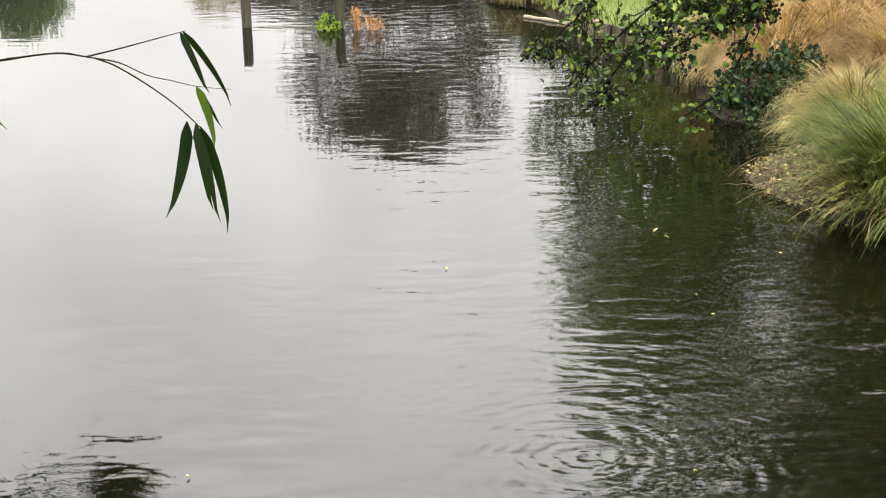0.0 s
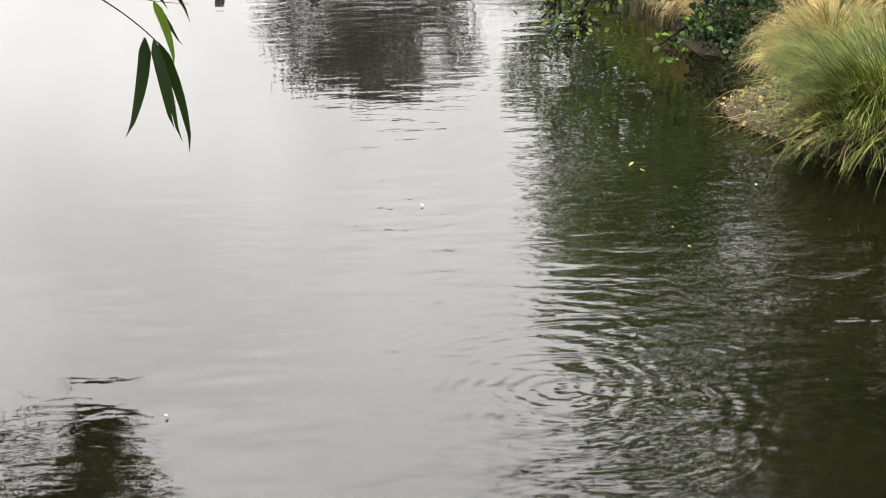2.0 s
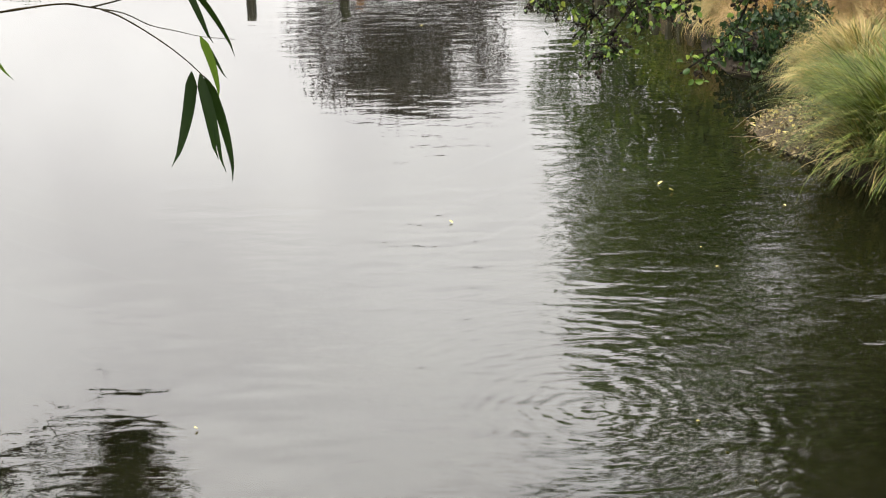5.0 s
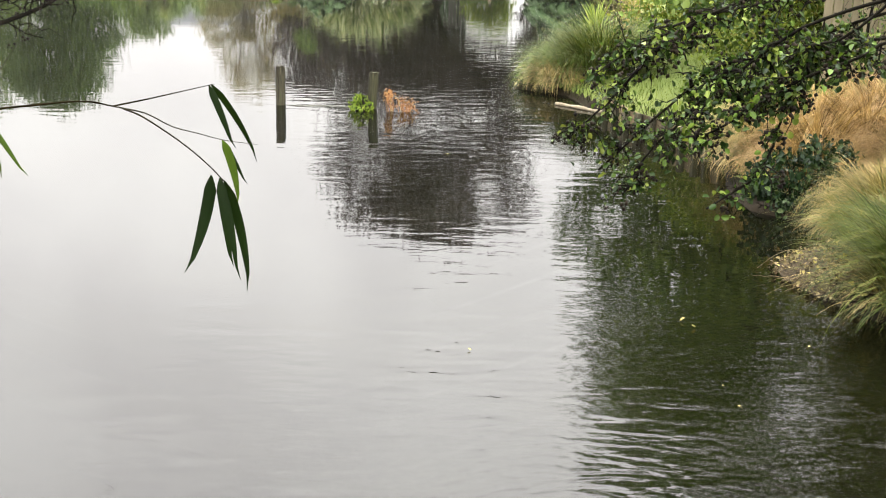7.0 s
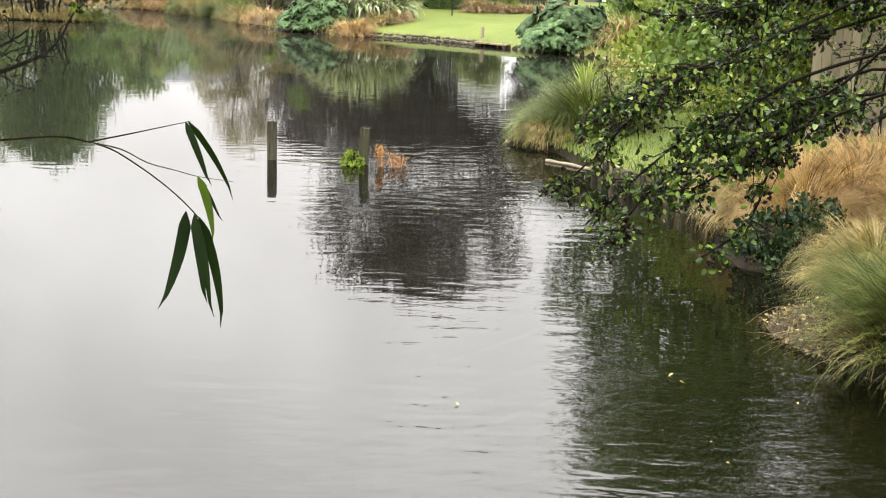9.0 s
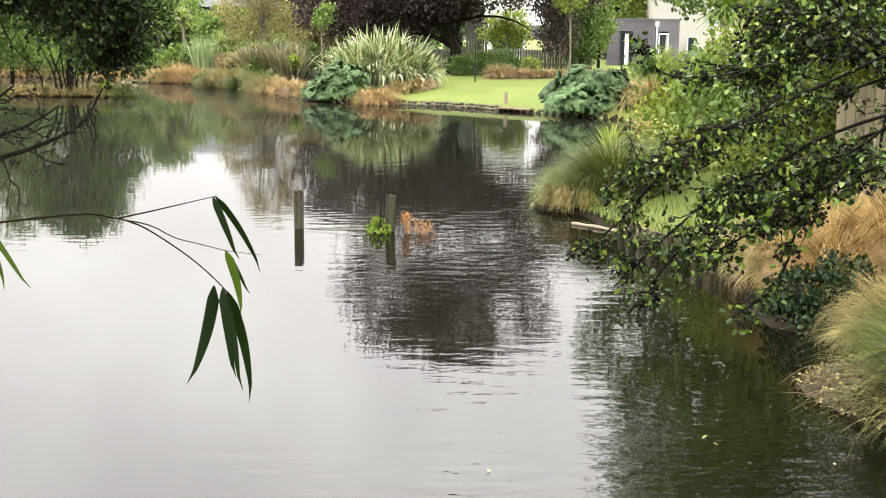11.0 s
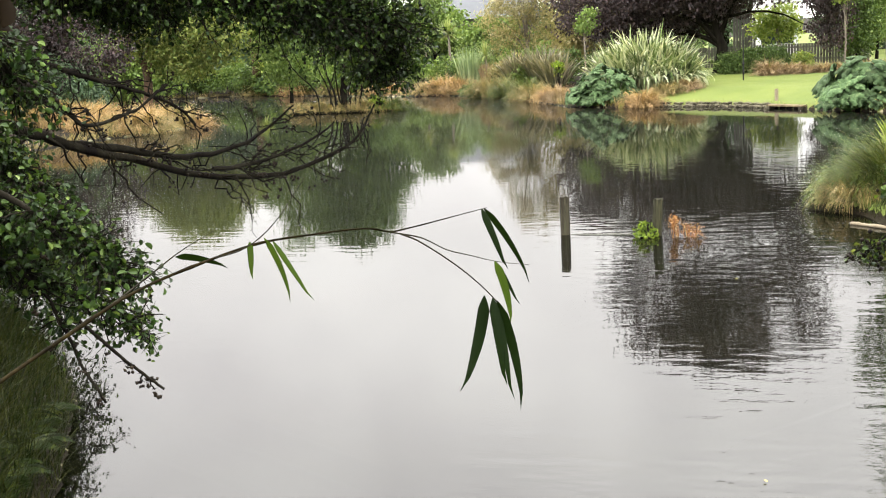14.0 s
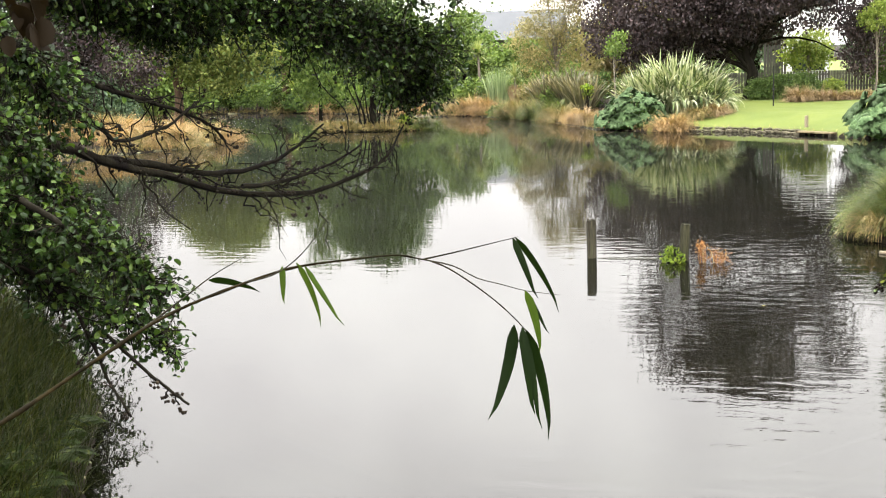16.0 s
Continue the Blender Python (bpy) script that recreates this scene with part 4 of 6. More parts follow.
tree("small_garden_tree", (4.5, 73.5, 0.8), [(-0.1, 0, 2.0, 1.45, 0.8, 0.75), (0.4, 0, 2.9, 0.8, 0.7, 0.7), (-0.6, 0, 2.8, 0.6, 0.6, 0.5)], 150, 20, 0.2, 0.15, LIGHT_GREEN, 0.07, "small bright green garden tree before the fence", PALE_BARK)
beech = tree("copper_beech", (1.1, 68.6, 0.8), [(-4.6, 0, 5.2, 3.6, 3.5, 2.2), (3.4, 0.3, 6.1, 2.6, 2.0, 0.9), (0.2, -1.6, 5.1, 2.5, 1.2, 1.5), (-2.6, -1.2, 4.7, 2.4, 1.2, 1.6), (2.4, -0.8, 5.6, 1.6, 1.0, 0.9), (3.4, -0.6, 4.5, 0.45, 0.4, 1.0), (4.5, -0.6, 4.8, 0.5, 0.4, 0.9), (-2.2, 0.6, 4.4, 3.5, 2.2, 2.2), (0.6, 1.0, 5.8, 3.2, 2.2, 1.6), (5.6, -0.3, 2.6, 0.7, 0.9, 1.6), (-4.0, 0.5, 2.4, 2.5, 1.5, 1.6), (-0.8, 1.6, 3.0, 2.4, 0.8, 1.1),
      (-7.2, 0, 4.6, 2.0, 2, 2.4), (-5.6, 0, 3.2, 1.8, 2, 1.5), (5.6, -0.5, 4.0, 1.2, 1.5, 1.6), (5.9, -0.2, 2.8, 0.8, 0.9, 2.0), (7.2, 0.2, 5.0, 1.6, 1.5, 1.2), (1.6, -0.4, 4.2, 1.5, 1.2, 0.8), (-0.6, -0.8, 3.9, 1.2, 1.0, 0.7)], 1150, 48, 0.34, 0.145, BEECH, 0.36, "large copper beech with dark purple drooping foliage", trunk_top=3.4, limb=0.3, up=0.2, droop=0.7, split=True)
high, _ = clump_points([(0, 1, 8.5, 6.4, 5, 3.6), (3.6, 0, 8.0, 3.0, 3.5, 2.2), (-2.5, 0, 11.5, 4.2, 4, 3.4), (2.2, 0, 12.0, 4.0, 4, 3.2), (0, 0, 13.0, 2.8, 2.6, 1.9), (-2.0, 0, 12.4, 2.4, 2.4, 2.0), (0.4, 0, 14.2, 1.6, 1.6, 1.2)], 700, 50, 0.42)
child("upper_crown", mesh_np("upper_crown", *scatter(high, 0.165, 0.2, 0.7), BEECH), beech)
tree("conifer", (8.9, 74, 0.7), [(0, 0, 2.0, 1.2, 1.2, 1.8), (0.2, 0, 3.6, 0.9, 1.0, 1.3)], 300, 26, 0.2, 0.13, DARK_GREEN, 0.12, "dense dark green upright tree beside the garden room")
tree("garden_tree", (13.6, 91, 0.7), [(0, 0, 4.4, 2.6, 1.5, 1.7), (-1.5, 0, 5.4, 1.8, 1.5, 1.5), (1.8, 0, 5.0, 1.6, 1.5, 1.4)], 300, 26, 0.3, 0.2, LIGHT_GREEN, 0.14, "yellow-green tree behind the garden room")
tree("climber_tree", (10.5, 78, 0.7), [(0, 0, 2.6, 1.0, 1.0, 1.6), (-0.2, 0, 4.2, 0.9, 1.0, 1.1)], 170, 24, 0.2, 0.13, GREEN, 0.10, "tall yellow-green tree before the garden room")

# variegated flax, gunneras, sedges on the lawn's point
fx = thing("variegated_flax", (-2.35, 57.2, 0.6), "huge clump of variegated cream and green flax", "flax")
n = 2900
az, rad = rng.uniform(0, 2 * np.pi, n), np.sqrt(rng.uniform(0, 1, n))
fb = np.stack([2.0 * rad * np.cos(az), 1.15 * rad * np.sin(az), rng.uniform(0, 0.9, n) * (1 - rad ** 2)], 1)
bent = rng.uniform(0, 1, n)
fv = blades(fb, 0.02 + 0.45 * rad + rng.normal(0, 0.16, n), np.where(bent < 0.16, rng.uniform(0.05, 0.5, n), np.where(bent < 0.5, rng.uniform(0.8, 1.8, n), rng.uniform(2.0, 3.4, n))), rng.uniform(1.7, 2.55, n) * np.where(bent > 0.5, 0.82, 1.0) * (1 - 0.15 * rad), rng.uniform(0.09, 0.16, n), az + rng.normal(0, 1.0, n), 8, 0.7)
fan = ((az % (2 * np.pi)) / (2 * np.pi) * 9).astype(int) * 2 + (rad > 0.6)
vv, ff = fv[0].reshape(n, 18, 3), fv[1].reshape(n, 8, 4) - (np.arange(n) * 18)[:, None, None]
for k in range(18):
    pick = fan == k
    child("leaf_fan", mesh_np("leaf_fan", vv[pick].reshape(-1, 3), (ff[pick] + (np.arange(pick.sum()) * 18)[:, None, None]).reshape(-1, 4), FLAX), fx)


def gun_spots(count, wide, deep, high, size):
    out = []
    for k in range(count):
        a, r = rng.uniform(0, 2 * math.pi), math.sqrt(rng.uniform(0.05, 1))
        x, y = wide * r * math.cos(a), deep * r * math.sin(a)
        out.append((x, y, max(0.15, high * (1 - 0.6 * r * r) * rng.uniform(0.72, 1.1)), size * rng.uniform(0.65, 1.15)))
    return out


gunnera("gunnera", (5.95, 47.4, 0.1), gun_spots(44, 1.7, 1.1, 1.75, 1.1) + [(x + 0.9, y, z * 0.9, q) for x, y, z, q in gun_spots(20, 1.2, 0.9, 1.8, 1.0)] + [(x - 0.8, y - 0.3, z * 0.6, q) for x, y, z, q in gun_spots(24, 1.1, 0.7, 1.5, 0.8)] + [(x, y * 0.3 - 0.95, z * 0.45, q) for x, y, z, q in gun_spots(30, 2.0, 0.6, 1.2, 0.75)], "mass of giant dark green gunnera leaves at the water")
gunnera("gunnera", (-4.05, 54.9, 0.1), gun_spots(80, 1.5, 0.9, 1.6, 0.62) + [(x - 0.9, y, z * 0.65, q) for x, y, z, q in gun_spots(34, 1.0, 0.6, 1.3, 0.6)] + [(x, y * 0.3 - 0.75, z * 0.45, q) for x, y, z, q in gun_spots(44, 1.8, 0.6, 1.0, 0.55)], "mass of dark green gunnera leaves below the flax")
def sedge_mound(x, y, height, reach, mat, label, group="far sedge tussocks", width=0.02, z=None):
    """A rounded sedge whose locks hang over to the ground."""
    ob = new("sedge_tussock", mesh_np("sedge_tussock", *locks(200, 11, 0.45, height, reach, width * 0.8, (0.1, 1.2), (1.7, 3.0), 7, 0.09), mat))
    ob.matrix_basis = pose(x, y, (ground_z(x, y) if z is None else z) - 0.05)
    return tagged(ob, label, "grass clump", group)


for x, y, s, lab, mat in ((-2.35, 53.5, 1.2, "rounded orange-tan sedge tussock at the water's edge", ORANGE_GRASS), (-1.2, 55.3, 0.9, "tan sedge tussock under the flax", TAN_GREEN), (-0.5, 55.5, 0.8, "tan sedge tussock under the flax", BROWN_GRASS),
                          (-7.0, 59.3, 1.2, "orange-brown sedge tussock drooping to the water", ORANGE_GRASS), (-6.4, 58.2, 1.1, "orange-brown sedge tussock drooping to the water", BROWN_GRASS), (8.4, 46.8, 1.9, "tan sedge tussock behind the gunnera", TAN_GREEN), (9.6, 47.4, 1.9, "grey-green grass tussock behind the gunnera", FRESH_GRASS), (10.8, 48.0, 1.8, "grey-green grass tussock behind the gunnera", FRESH_GRASS)):
    sedge_mound(x, y, 0.75 * s, 0.75 * s, mat, lab)
tree("palm_like_tree", (-5.6, 62.5, 0.6), [(0, 0, 3.0, 0.5, 0.5, 0.4), (0.25, 0, 3.5, 0.45, 0.45, 0.35)], 40, 18, 0.13, 0.12, GREEN, 0.04, "thin-stemmed small tree with a tufted green crown", PALE_BARK, limb=0.12)
shrub("yellow_perennial", (-6.9, 62.0, 0.6), [(0, 0, 0.9, 0.25, 0.2, 0.35)], 16, 12, 0.08, 0.12, YELLOWISH, "plant with yellow-green leaves among the flax", category="plant")
shrub("lime_perennial", (-6.9, 61.6, 0.6), [(0, 0, 1.1, 0.3, 0.25, 0.15)], 12, 10, 0.08, 0.12, LIME, "lime green leafy plant among the flax", category="plant")

# far left shore
for x, y, q, mat, lab in ((-8.2, 61.6, 1.1, TAN_GREEN, "tan sedge tussock drooping to the water"), (-8.7, 63.2, 1.35, GREEN_GRASS, "yellow-green sedge tussock drooping to the water"), (-9.9, 64.6, 1.3, GREEN_GRASS, "yellow-green sedge tussock drooping to the water"), (-10.9, 65.6, 1.45, TAN_GREEN, "tall green and tan sedge at the water"),
                          (-11.9, 66.9, 1.0, GREEN_GRASS, "yellow-green sedge tussock drooping to the water"), (-13.6, 69.7, 1.2, ORANGE_GRASS, "orange-brown sedge tussock drooping to the water"), (-14.6, 70.5, 1.35, ORANGE_GRASS, "orange-brown sedge tussock drooping to the water"), (-15.5, 71.0, 1.1, TAN_GREEN, "tan sedge tussock drooping to the water"), (-18.6, 72.4, 1.0, ORANGE_GRASS, "orange-brown sedge tussock drooping to the water"), (-19.6, 73.3, 0.9, TAN_GREEN, "tan sedge tussock drooping to the water"),
                          (-25.9, 77.4, 1.2, ORANGE_GRASS, "orange-tan sedge on the far shore"), (-22.9, 76.0, 1.0, TAN_GREEN, "tan sedge on the far shore"), (-29.5, 79.5, 1.1, TAN_GREEN, "tan sedge on the far shore")):
    sedge_mound(x, y, 0.95 * q, 0.9 * q, mat, lab)
for k, (x, y, hh, m) in enumerate(((-8.9, 66.2, 1.3, GREEN), (-10.4, 68.4, 1.5, FEATHER), (-11.4, 70.5, 1.8, GREEN), (-13.8, 73.0, 1.6, DARK_GREEN), (-15.6, 74.5, 1.5, GREEN), (-17.4, 75.5, 1.6, GREEN), (-7.2, 66.5, 1.7, DARK_GREEN), (-12.6, 75.0, 2.6, DARK_GREEN), (-9.0, 70.0, 2.2, GREEN), (-19.6, 76.5, 1.8, DARK_GREEN))):
    shrub("garden_shrub", (x, y, 0.5), [(0, 0, hh * 0.45, 0.9, 0.7, hh * 0.5), (0.5, 0.3, hh * 0.7, 0.7, 0.6, hh * 0.45), (-0.5, 0.2, hh * 0.55, 0.7, 0.6, hh * 0.4)], 110, 16, 0.15, 0.13, m, "leafy garden shrub behind the shore sedges", group="garden shrubs")
shrub("dark_marsh_plant", (-12.0, 67.0, 0.15), [(0, 0, 0.25, 0.9, 0.4, 0.35)], 90, 14, 0.1, 0.14, DARK_GREEN, "low dark green leafy plant at the waterline", category="plant")
for x, y, s in ((-8.2, 66.0, 1.9), (-9.6, 67.0, 1.7), (-7.4, 64.5, 1.6)):
    t2 = thing("bronze_flax", (x, y, 0.6), "clump of bronze-grey flax with arching blades", "flax", "bronze flax clumps")
    child("blade_mass", mesh_np("blade_mass", *tuft(230, 0.6, s, s * 0.5, 0.13, (0.05, 0.7), (0.2, 1.0), 5), DARK_FLAX), t2)
t2 = thing("iris_clump", (-13.0, 70.8, 0.5), "upright clump of pale grey-green iris blades", "plant")
child("blade_mass", mesh_np("blade_mass", *tuft(220, 0.7, 2.2, 0.3, 0.07, (0.0, 0.3), (0.05, 0.4), 4), BLUE_FLAX), t2)
fan_palm("tree_fern", (-28.9, 79.2, 0.4), 1.3, 1.5, "low tree fern with spreading yellow-green fronds", LIGHT_GREEN, 110)
gunnera("gunnera", (-27.6, 78.6, 0.2), gun_spots(46, 1.8, 0.6, 1.3, 0.7), "blue-green gunnera leaves on the far shore")
fan_palm("tree_fern", (-23.9, 77.6, 0.4), 0.7, 1.3, "low tree fern with spreading pale green fronds", GREEN, 110)
fan_palm("cabbage_tree", (-15.5, 77.0, 0.6), 2.9, 1.15, "cabbage tree with a bare trunk and spiky head")
fan_palm("cabbage_tree", (-17.3, 78.0, 0.6), 2.2, 1.0, "cabbage tree with a bare trunk and spiky head")
fan_palm("cabbage_tree", (-11.9, 69.5, 0.6), 1.6, 0.9, "short cabbage tree with brown skirt of dead leaves")
tussock("dead_skirt", (-11.9, 69.3, 0.6), 300, 0.2, 1.1, 0.4, BROWN_GRASS, "brown skirt of dead leaves round a trunk", 0.05, lean=(0.0, 0.3), droop=(0.1, 0.4))
tree("feathery_tree", (-9.9, 72.5, 0.6), [(0, 0, 4.9, 2.1, 1.6, 1.9), (-1.4, 0, 3.6, 1.4, 1.2, 1.3), (1.3, 0, 3.9, 1.5, 1.2, 1.5), (0.4, 0, 6.6, 1.7, 1.2, 1.3), (-1.0, 0, 2.3, 1.2, 1, 1.0), (1.2, 0, 2.2, 1.2, 1, 1.0)], 560, 26, 0.26, 0.16, FEATHER, 0.14, "open feathery tree with brown-green foliage", PALE_BARK, tv=SLIM_V)
tree("garden_tree", (-18.4, 86, 0.7), [(0, 0, 3.6, 2.3, 2, 1.9), (-1.4, 0, 2.5, 1.8, 1.5, 1.5), (1.2, 0, 2.6, 1.6, 1.4, 1.4), (0.1, 0, 5.0, 1.4, 1.3, 1.0)], 330, 26, 0.3, 0.2, GREEN, 0.18, "rounded green garden tree on the far shore")
tree("garden_tree", (-13.2, 82, 0.7), [(0, 0, 2.4, 2.0, 1.5, 1.5), (1.4, 0, 2.2, 1.6, 1.3, 1.3), (-1.2, 0, 1.9, 1.4, 1.3, 1.2)], 240, 26, 0.3, 0.2, GREEN, 0.14, "bushy green garden tree on the far shore")
tree("garden_tree", (-6.5, 78, 0.7), [(0, 0, 3.6, 2.2, 1.5, 2.4), (-1.6, 0, 2.4, 1.5, 1.3, 1.5), (0.8, 0, 5.4, 1.6, 1.3, 1.5)], 260, 26, 0.3, 0.2, FEATHER, 0.16, "brownish green garden tree on the far shore", PALE_BARK)
tree("garden_tree", (-22.5, 88, 0.7), [(0, 0, 3.4, 2.4, 2, 2.0), (-1.8, 0, 2.6, 2.0, 1.5, 1.7), (1.6, 0, 2.4, 1.8, 1.4, 1.4)], 300, 26, 0.32, 0.2, DARK_GREEN, 0.18, "dark green garden tree on the far shore")
# shore tree whose crown hangs over the water
shore_tree = tree("shore_tree", (-16.9, 57.4, 0.25), [(0.2, 0, 4.2, 2.5, 2.2, 1.7), (1.6, 0, 3.0, 1.8, 1.6, 1.2), (0.2, 0, 5.3, 2.0, 1.8, 1.2), (0.9, -0.4, 2.2, 1.2, 1.0, 0.6)], 520, 34, 0.28, 0.14, DARK_GREEN, 0.16, "spreading dark green tree with its stems at the waterline", droop=0.5)
for k in range(16):
    x0, y0 = rng.normal(0.2, 0.42), rng.normal(-0.1, 0.25)
    child("stem", mesh_np("stem", *tube(smooth_path([(x0, y0, -0.4), (x0 + rng.normal(0, 0.15), y0, 0.8), (x0 * 1.8 + rng.normal(0, 0.3), y0, 2.0), (x0 * 2.6, y0, 3.2)], 10, 0.02), np.linspace(0.045, 0.015, 10), 6), BARK, True), shore_tree)
shrub("lime_shore_plant", (-15.2, 57.0, 0.1), [(0, 0, 0.35, 0.4, 0.25, 0.3)], 40, 12, 0.08, 0.1, LIME, "bright lime green leafy plant at the waterline", category="plant")
islet = thing("timber_bank", (0, 0, 0), "low dark timber-edged bank under the shore tree", "bank edging", kind="structure")
for k in range(6):
    x0 = -19.4 + k * 0.78
    bm = bmesh.new()
    box_bm(bm, x0, 57.0 + 0.02 * k, -0.4, x0 + 0.77, 58.8, 0.07, 0.02)
    part("block", bm, SOIL, islet)
for k, (x, y, s) in enumerate(((-14.6, 57.5, 0.9), (-15.4, 57.4, 1.0), (-16.2, 57.5, 0.7), (-17.4, 57.4, 0.6), (-18.3, 57.5, 0.8), (-19.1, 57.4, 0.7))):
    sedge_mound(x, y, 0.7 * s, 0.8 * s, TAN_GREEN if k else GREEN_GRASS, "sedge tussock on the low bank under the shore tree", z=0.15)
# left bank with orange sedges and the trees behind
for k in range(22):
    x = -22.4 - (k % 11) * 0.62 + rng.normal(0, 0.15)
    y = 49.6 - (k % 11) * 0.25 + (k // 11) * 1.3 + rng.normal(0, 0.2) - (1.4 if k % 11 < 5 else 0) * (k // 11 == 0)
    sedge_mound(x, y, 1.05 + 0.25 * (k // 11), 0.9, ORANGE_GRASS if k % 3 else TAN_GREEN, "tall pale orange sedge tussock on the bank", "left bank sedge tussocks")
for x, y, h, w, mat, lab in ((-30.5, 55.0, 2.6, 2.0, COOL_GREEN, "low cool green bushy tree behind the orange sedges"), (-21.3, 62.5, 7.4, 1.9, GREEN, "slim green tree behind the shore tree"), (-39, 66, 7.0, 3.6, COOL_GREEN, "green bushy tree behind the orange sedges"), (-22.5, 82, 4.2, 2.6, DARK_GREEN, "low green shrubby tree at the far corner of the pond"),
                             (-28, 86, 7.0, 3.6, DARK_GREEN, "dark green tree at the far corner of the pond"), (-34, 88, 7, 4.2, COOL_GREEN, "cool green tree at the far corner of the pond"), (-31.2, 56, 9.5, 3.6, BEECH, "dark purple-leaved tree behind the pond bank"),
                             (-41, 70, 9, 4.5, GREEN, "green tree behind the pond bank"), (-31, 47, 5, 2.4, DARK_GREEN, "dark green bushy tree behind the pond bank"), (-30, 38, 9, 4, DARK_GREEN, "dark green tree behind the pond bank")):
    tree("bank_tree", (x, y, 0.6), [(0, 0, h * 0.55, w * 0.75, w * 0.7, h * 0.3), (-w * 0.5, 0, h * 0.38, w * 0.55, w * 0.5, h * 0.25), (w * 0.5, 0, h * 0.36, w * 0.55, w * 0.5, h * 0.26), (0, 0, h * 0.8, w * 0.5, w * 0.5, h * 0.2), (0, -0.3, h * 0.2, w * 0.7, w * 0.5, h * 0.16)],
         int(120 * w), 40, 0.3, 0.14, mat, 0.05 * w, lab)
tree("bank_tree", (-28.9, 61.0, 0.5), [(2.4, 0, 4.0, 2.9, 2.2, 1.6), (0.3, 0, 3.6, 1.8, 1.5, 1.3), (4.4, 0, 3.6, 1.8, 1.5, 1.4), (2.6, 0, 5.4, 2.0, 1.6, 1.0), (2.4, 0, 2.3, 2.4, 1.4, 0.8)], 620, 34, 0.3, 0.15, BRIGHT_GREEN, 0.24, "leaning light green tree with a stout brown trunk", BROWN_BARK, trunk_top=4.2, limb=0.25)
tree("bank_tree", (-29.6, 79.5, 0.4), [(0, 0, 5.2, 1.8, 1.5, 1.4), (0.6, 0, 6.4, 1.4, 1.2, 1.0)], 220, 28, 0.3, 0.16, DARK_GREEN, 0.30, "tree with a brown trunk on the far shore", BROWN_BARK, trunk_top=5.4)
# tree out of view, added to block skylight from the near left bank
tree("bank_tree", (-10.5, 5.5, 1.6), [(0, 0, 6.0, 3.2, 3.0, 2.2), (2.2, -0.6, 7.2, 2.4, 2.4, 1.8), (0.5, 2.0, 8.2, 2.6, 2.4, 1.8), (1.5, -2.6, 6.4, 2.6, 2.2, 1.8)], 900, 28, 0.28, 0.15, DARK_GREEN, 0.25, "tall dark unseen tree added to shade the near bank", trunk_top=7.5)
# tall tree on the right bank, its crown above the lawn
tree("lawn_tree", (10.1, 21.5, 0.8), [(-3.8, -0.6, 4.9, 3.0, 3.0, 2.3), (-1.2, -3.0, 6.0, 3.0, 3.0, 2.4), (0.4, 0, 8.0, 3.2, 3.6, 2.6), (0.5, -5.0, 6.2, 2.6, 2.6, 2.6), (-3.8, 3.0, 6.0, 2.6, 2.6, 2.2), (-4.7, -4.3, 7.0, 1.9, 1.9, 1.6), (-5.5, -2.2, 1.6, 1.0, 1.0, 0.65)], 1000, 26, 0.24, 0.14, GREEN, 0.28, "tall leafy tree spreading over the bank lawn", trunk_top=9)
# tall tree before the house, its crown high above the garden
tree("tall_tree", (14.5, 51, 0.7), [(-3.6, 0, 7.6, 3.6, 3, 2.6), (-5.4, 0, 9.5, 2.6, 2.6, 2.6), (-2.5, 0, 11.5, 4.2, 3.5, 3.0), (-3.4, -1.0, 4.2, 1.5, 1.2, 0.9), (-4.6, -1.0, 4.6, 1.2, 1.0, 0.8), (-1.0, -1.0, 3.6, 1.8, 1.2, 1.2), (-4.0, 0, 14.5, 3.4, 3, 2.4), (1.0, 0, 8.0, 3.6, 3, 3.0), (1.5, 0, 12.5, 3.6, 3, 3.2), (-1.5, 0, 16.5, 3.2, 3, 2.4)], 900, 28, 0.34, 0.2, DARK_GREEN, 0.35, "tall dark green tree standing before the pale house", trunk_top=13)
# shrubs along the far corner of the pond
for k in range(15):
    x = -21.5 - k * 1.15
    y = 74.6 + (k if k < 9 else 9) * 0.62 + rng.uniform(0, 0.5)
    hh = rng.uniform(0.9, 1.9)
    shrub("shore_shrub", (x, y, 0.3), [(0, 0, hh * 0.45, 0.95, 0.7, hh * 0.5), (0.4, 0.5, hh * 0.8, 0.8, 0.7, hh * 0.45)], 80, 16, 0.16, 0.15, (DARK_GREEN, GREEN, DARK_GREEN, FERN)[k % 4], "leafy green shrub overhanging the far shore", group="shore shrubs")
# belt of trees far behind, closing the garden round
belt = ((-20, 108, 7.0, 4.0), (-36, 94, 7, 5), (-44, 98, 8, 5), (-41, 90, 6.5, 4), (-46, 84, 8, 5), (-38, 76, 5, 3.5), (-34, 70, 4, 3), (-26, 98, 6.0, 4.2), (-12, 104, 5.4, 4.0), (-8, 90, 5.2, 3.4), (-3, 88, 6, 3.6), (-21, 92, 5.5, 3.2), (-50, 95, 10, 5), (-40, 104, 6, 5), (-30, 108, 7, 5), (-6, 100, 5.5, 4.5), (2, 96, 11, 5), (13, 100, 8, 4), (22, 104, 12, 6), (30, 92, 11, 5), (34, 76, 11, 5), (30, 60, 10, 5), (24, 48, 9, 4.5), (20, 36, 9, 4.5), (16, 27, 8, 3.6), (-52, 78, 11, 5), (-50, 58, 11, 5), (-42, 40, 11, 5), (-30, 24, 10, 5), (-20, 10, 9, 4))
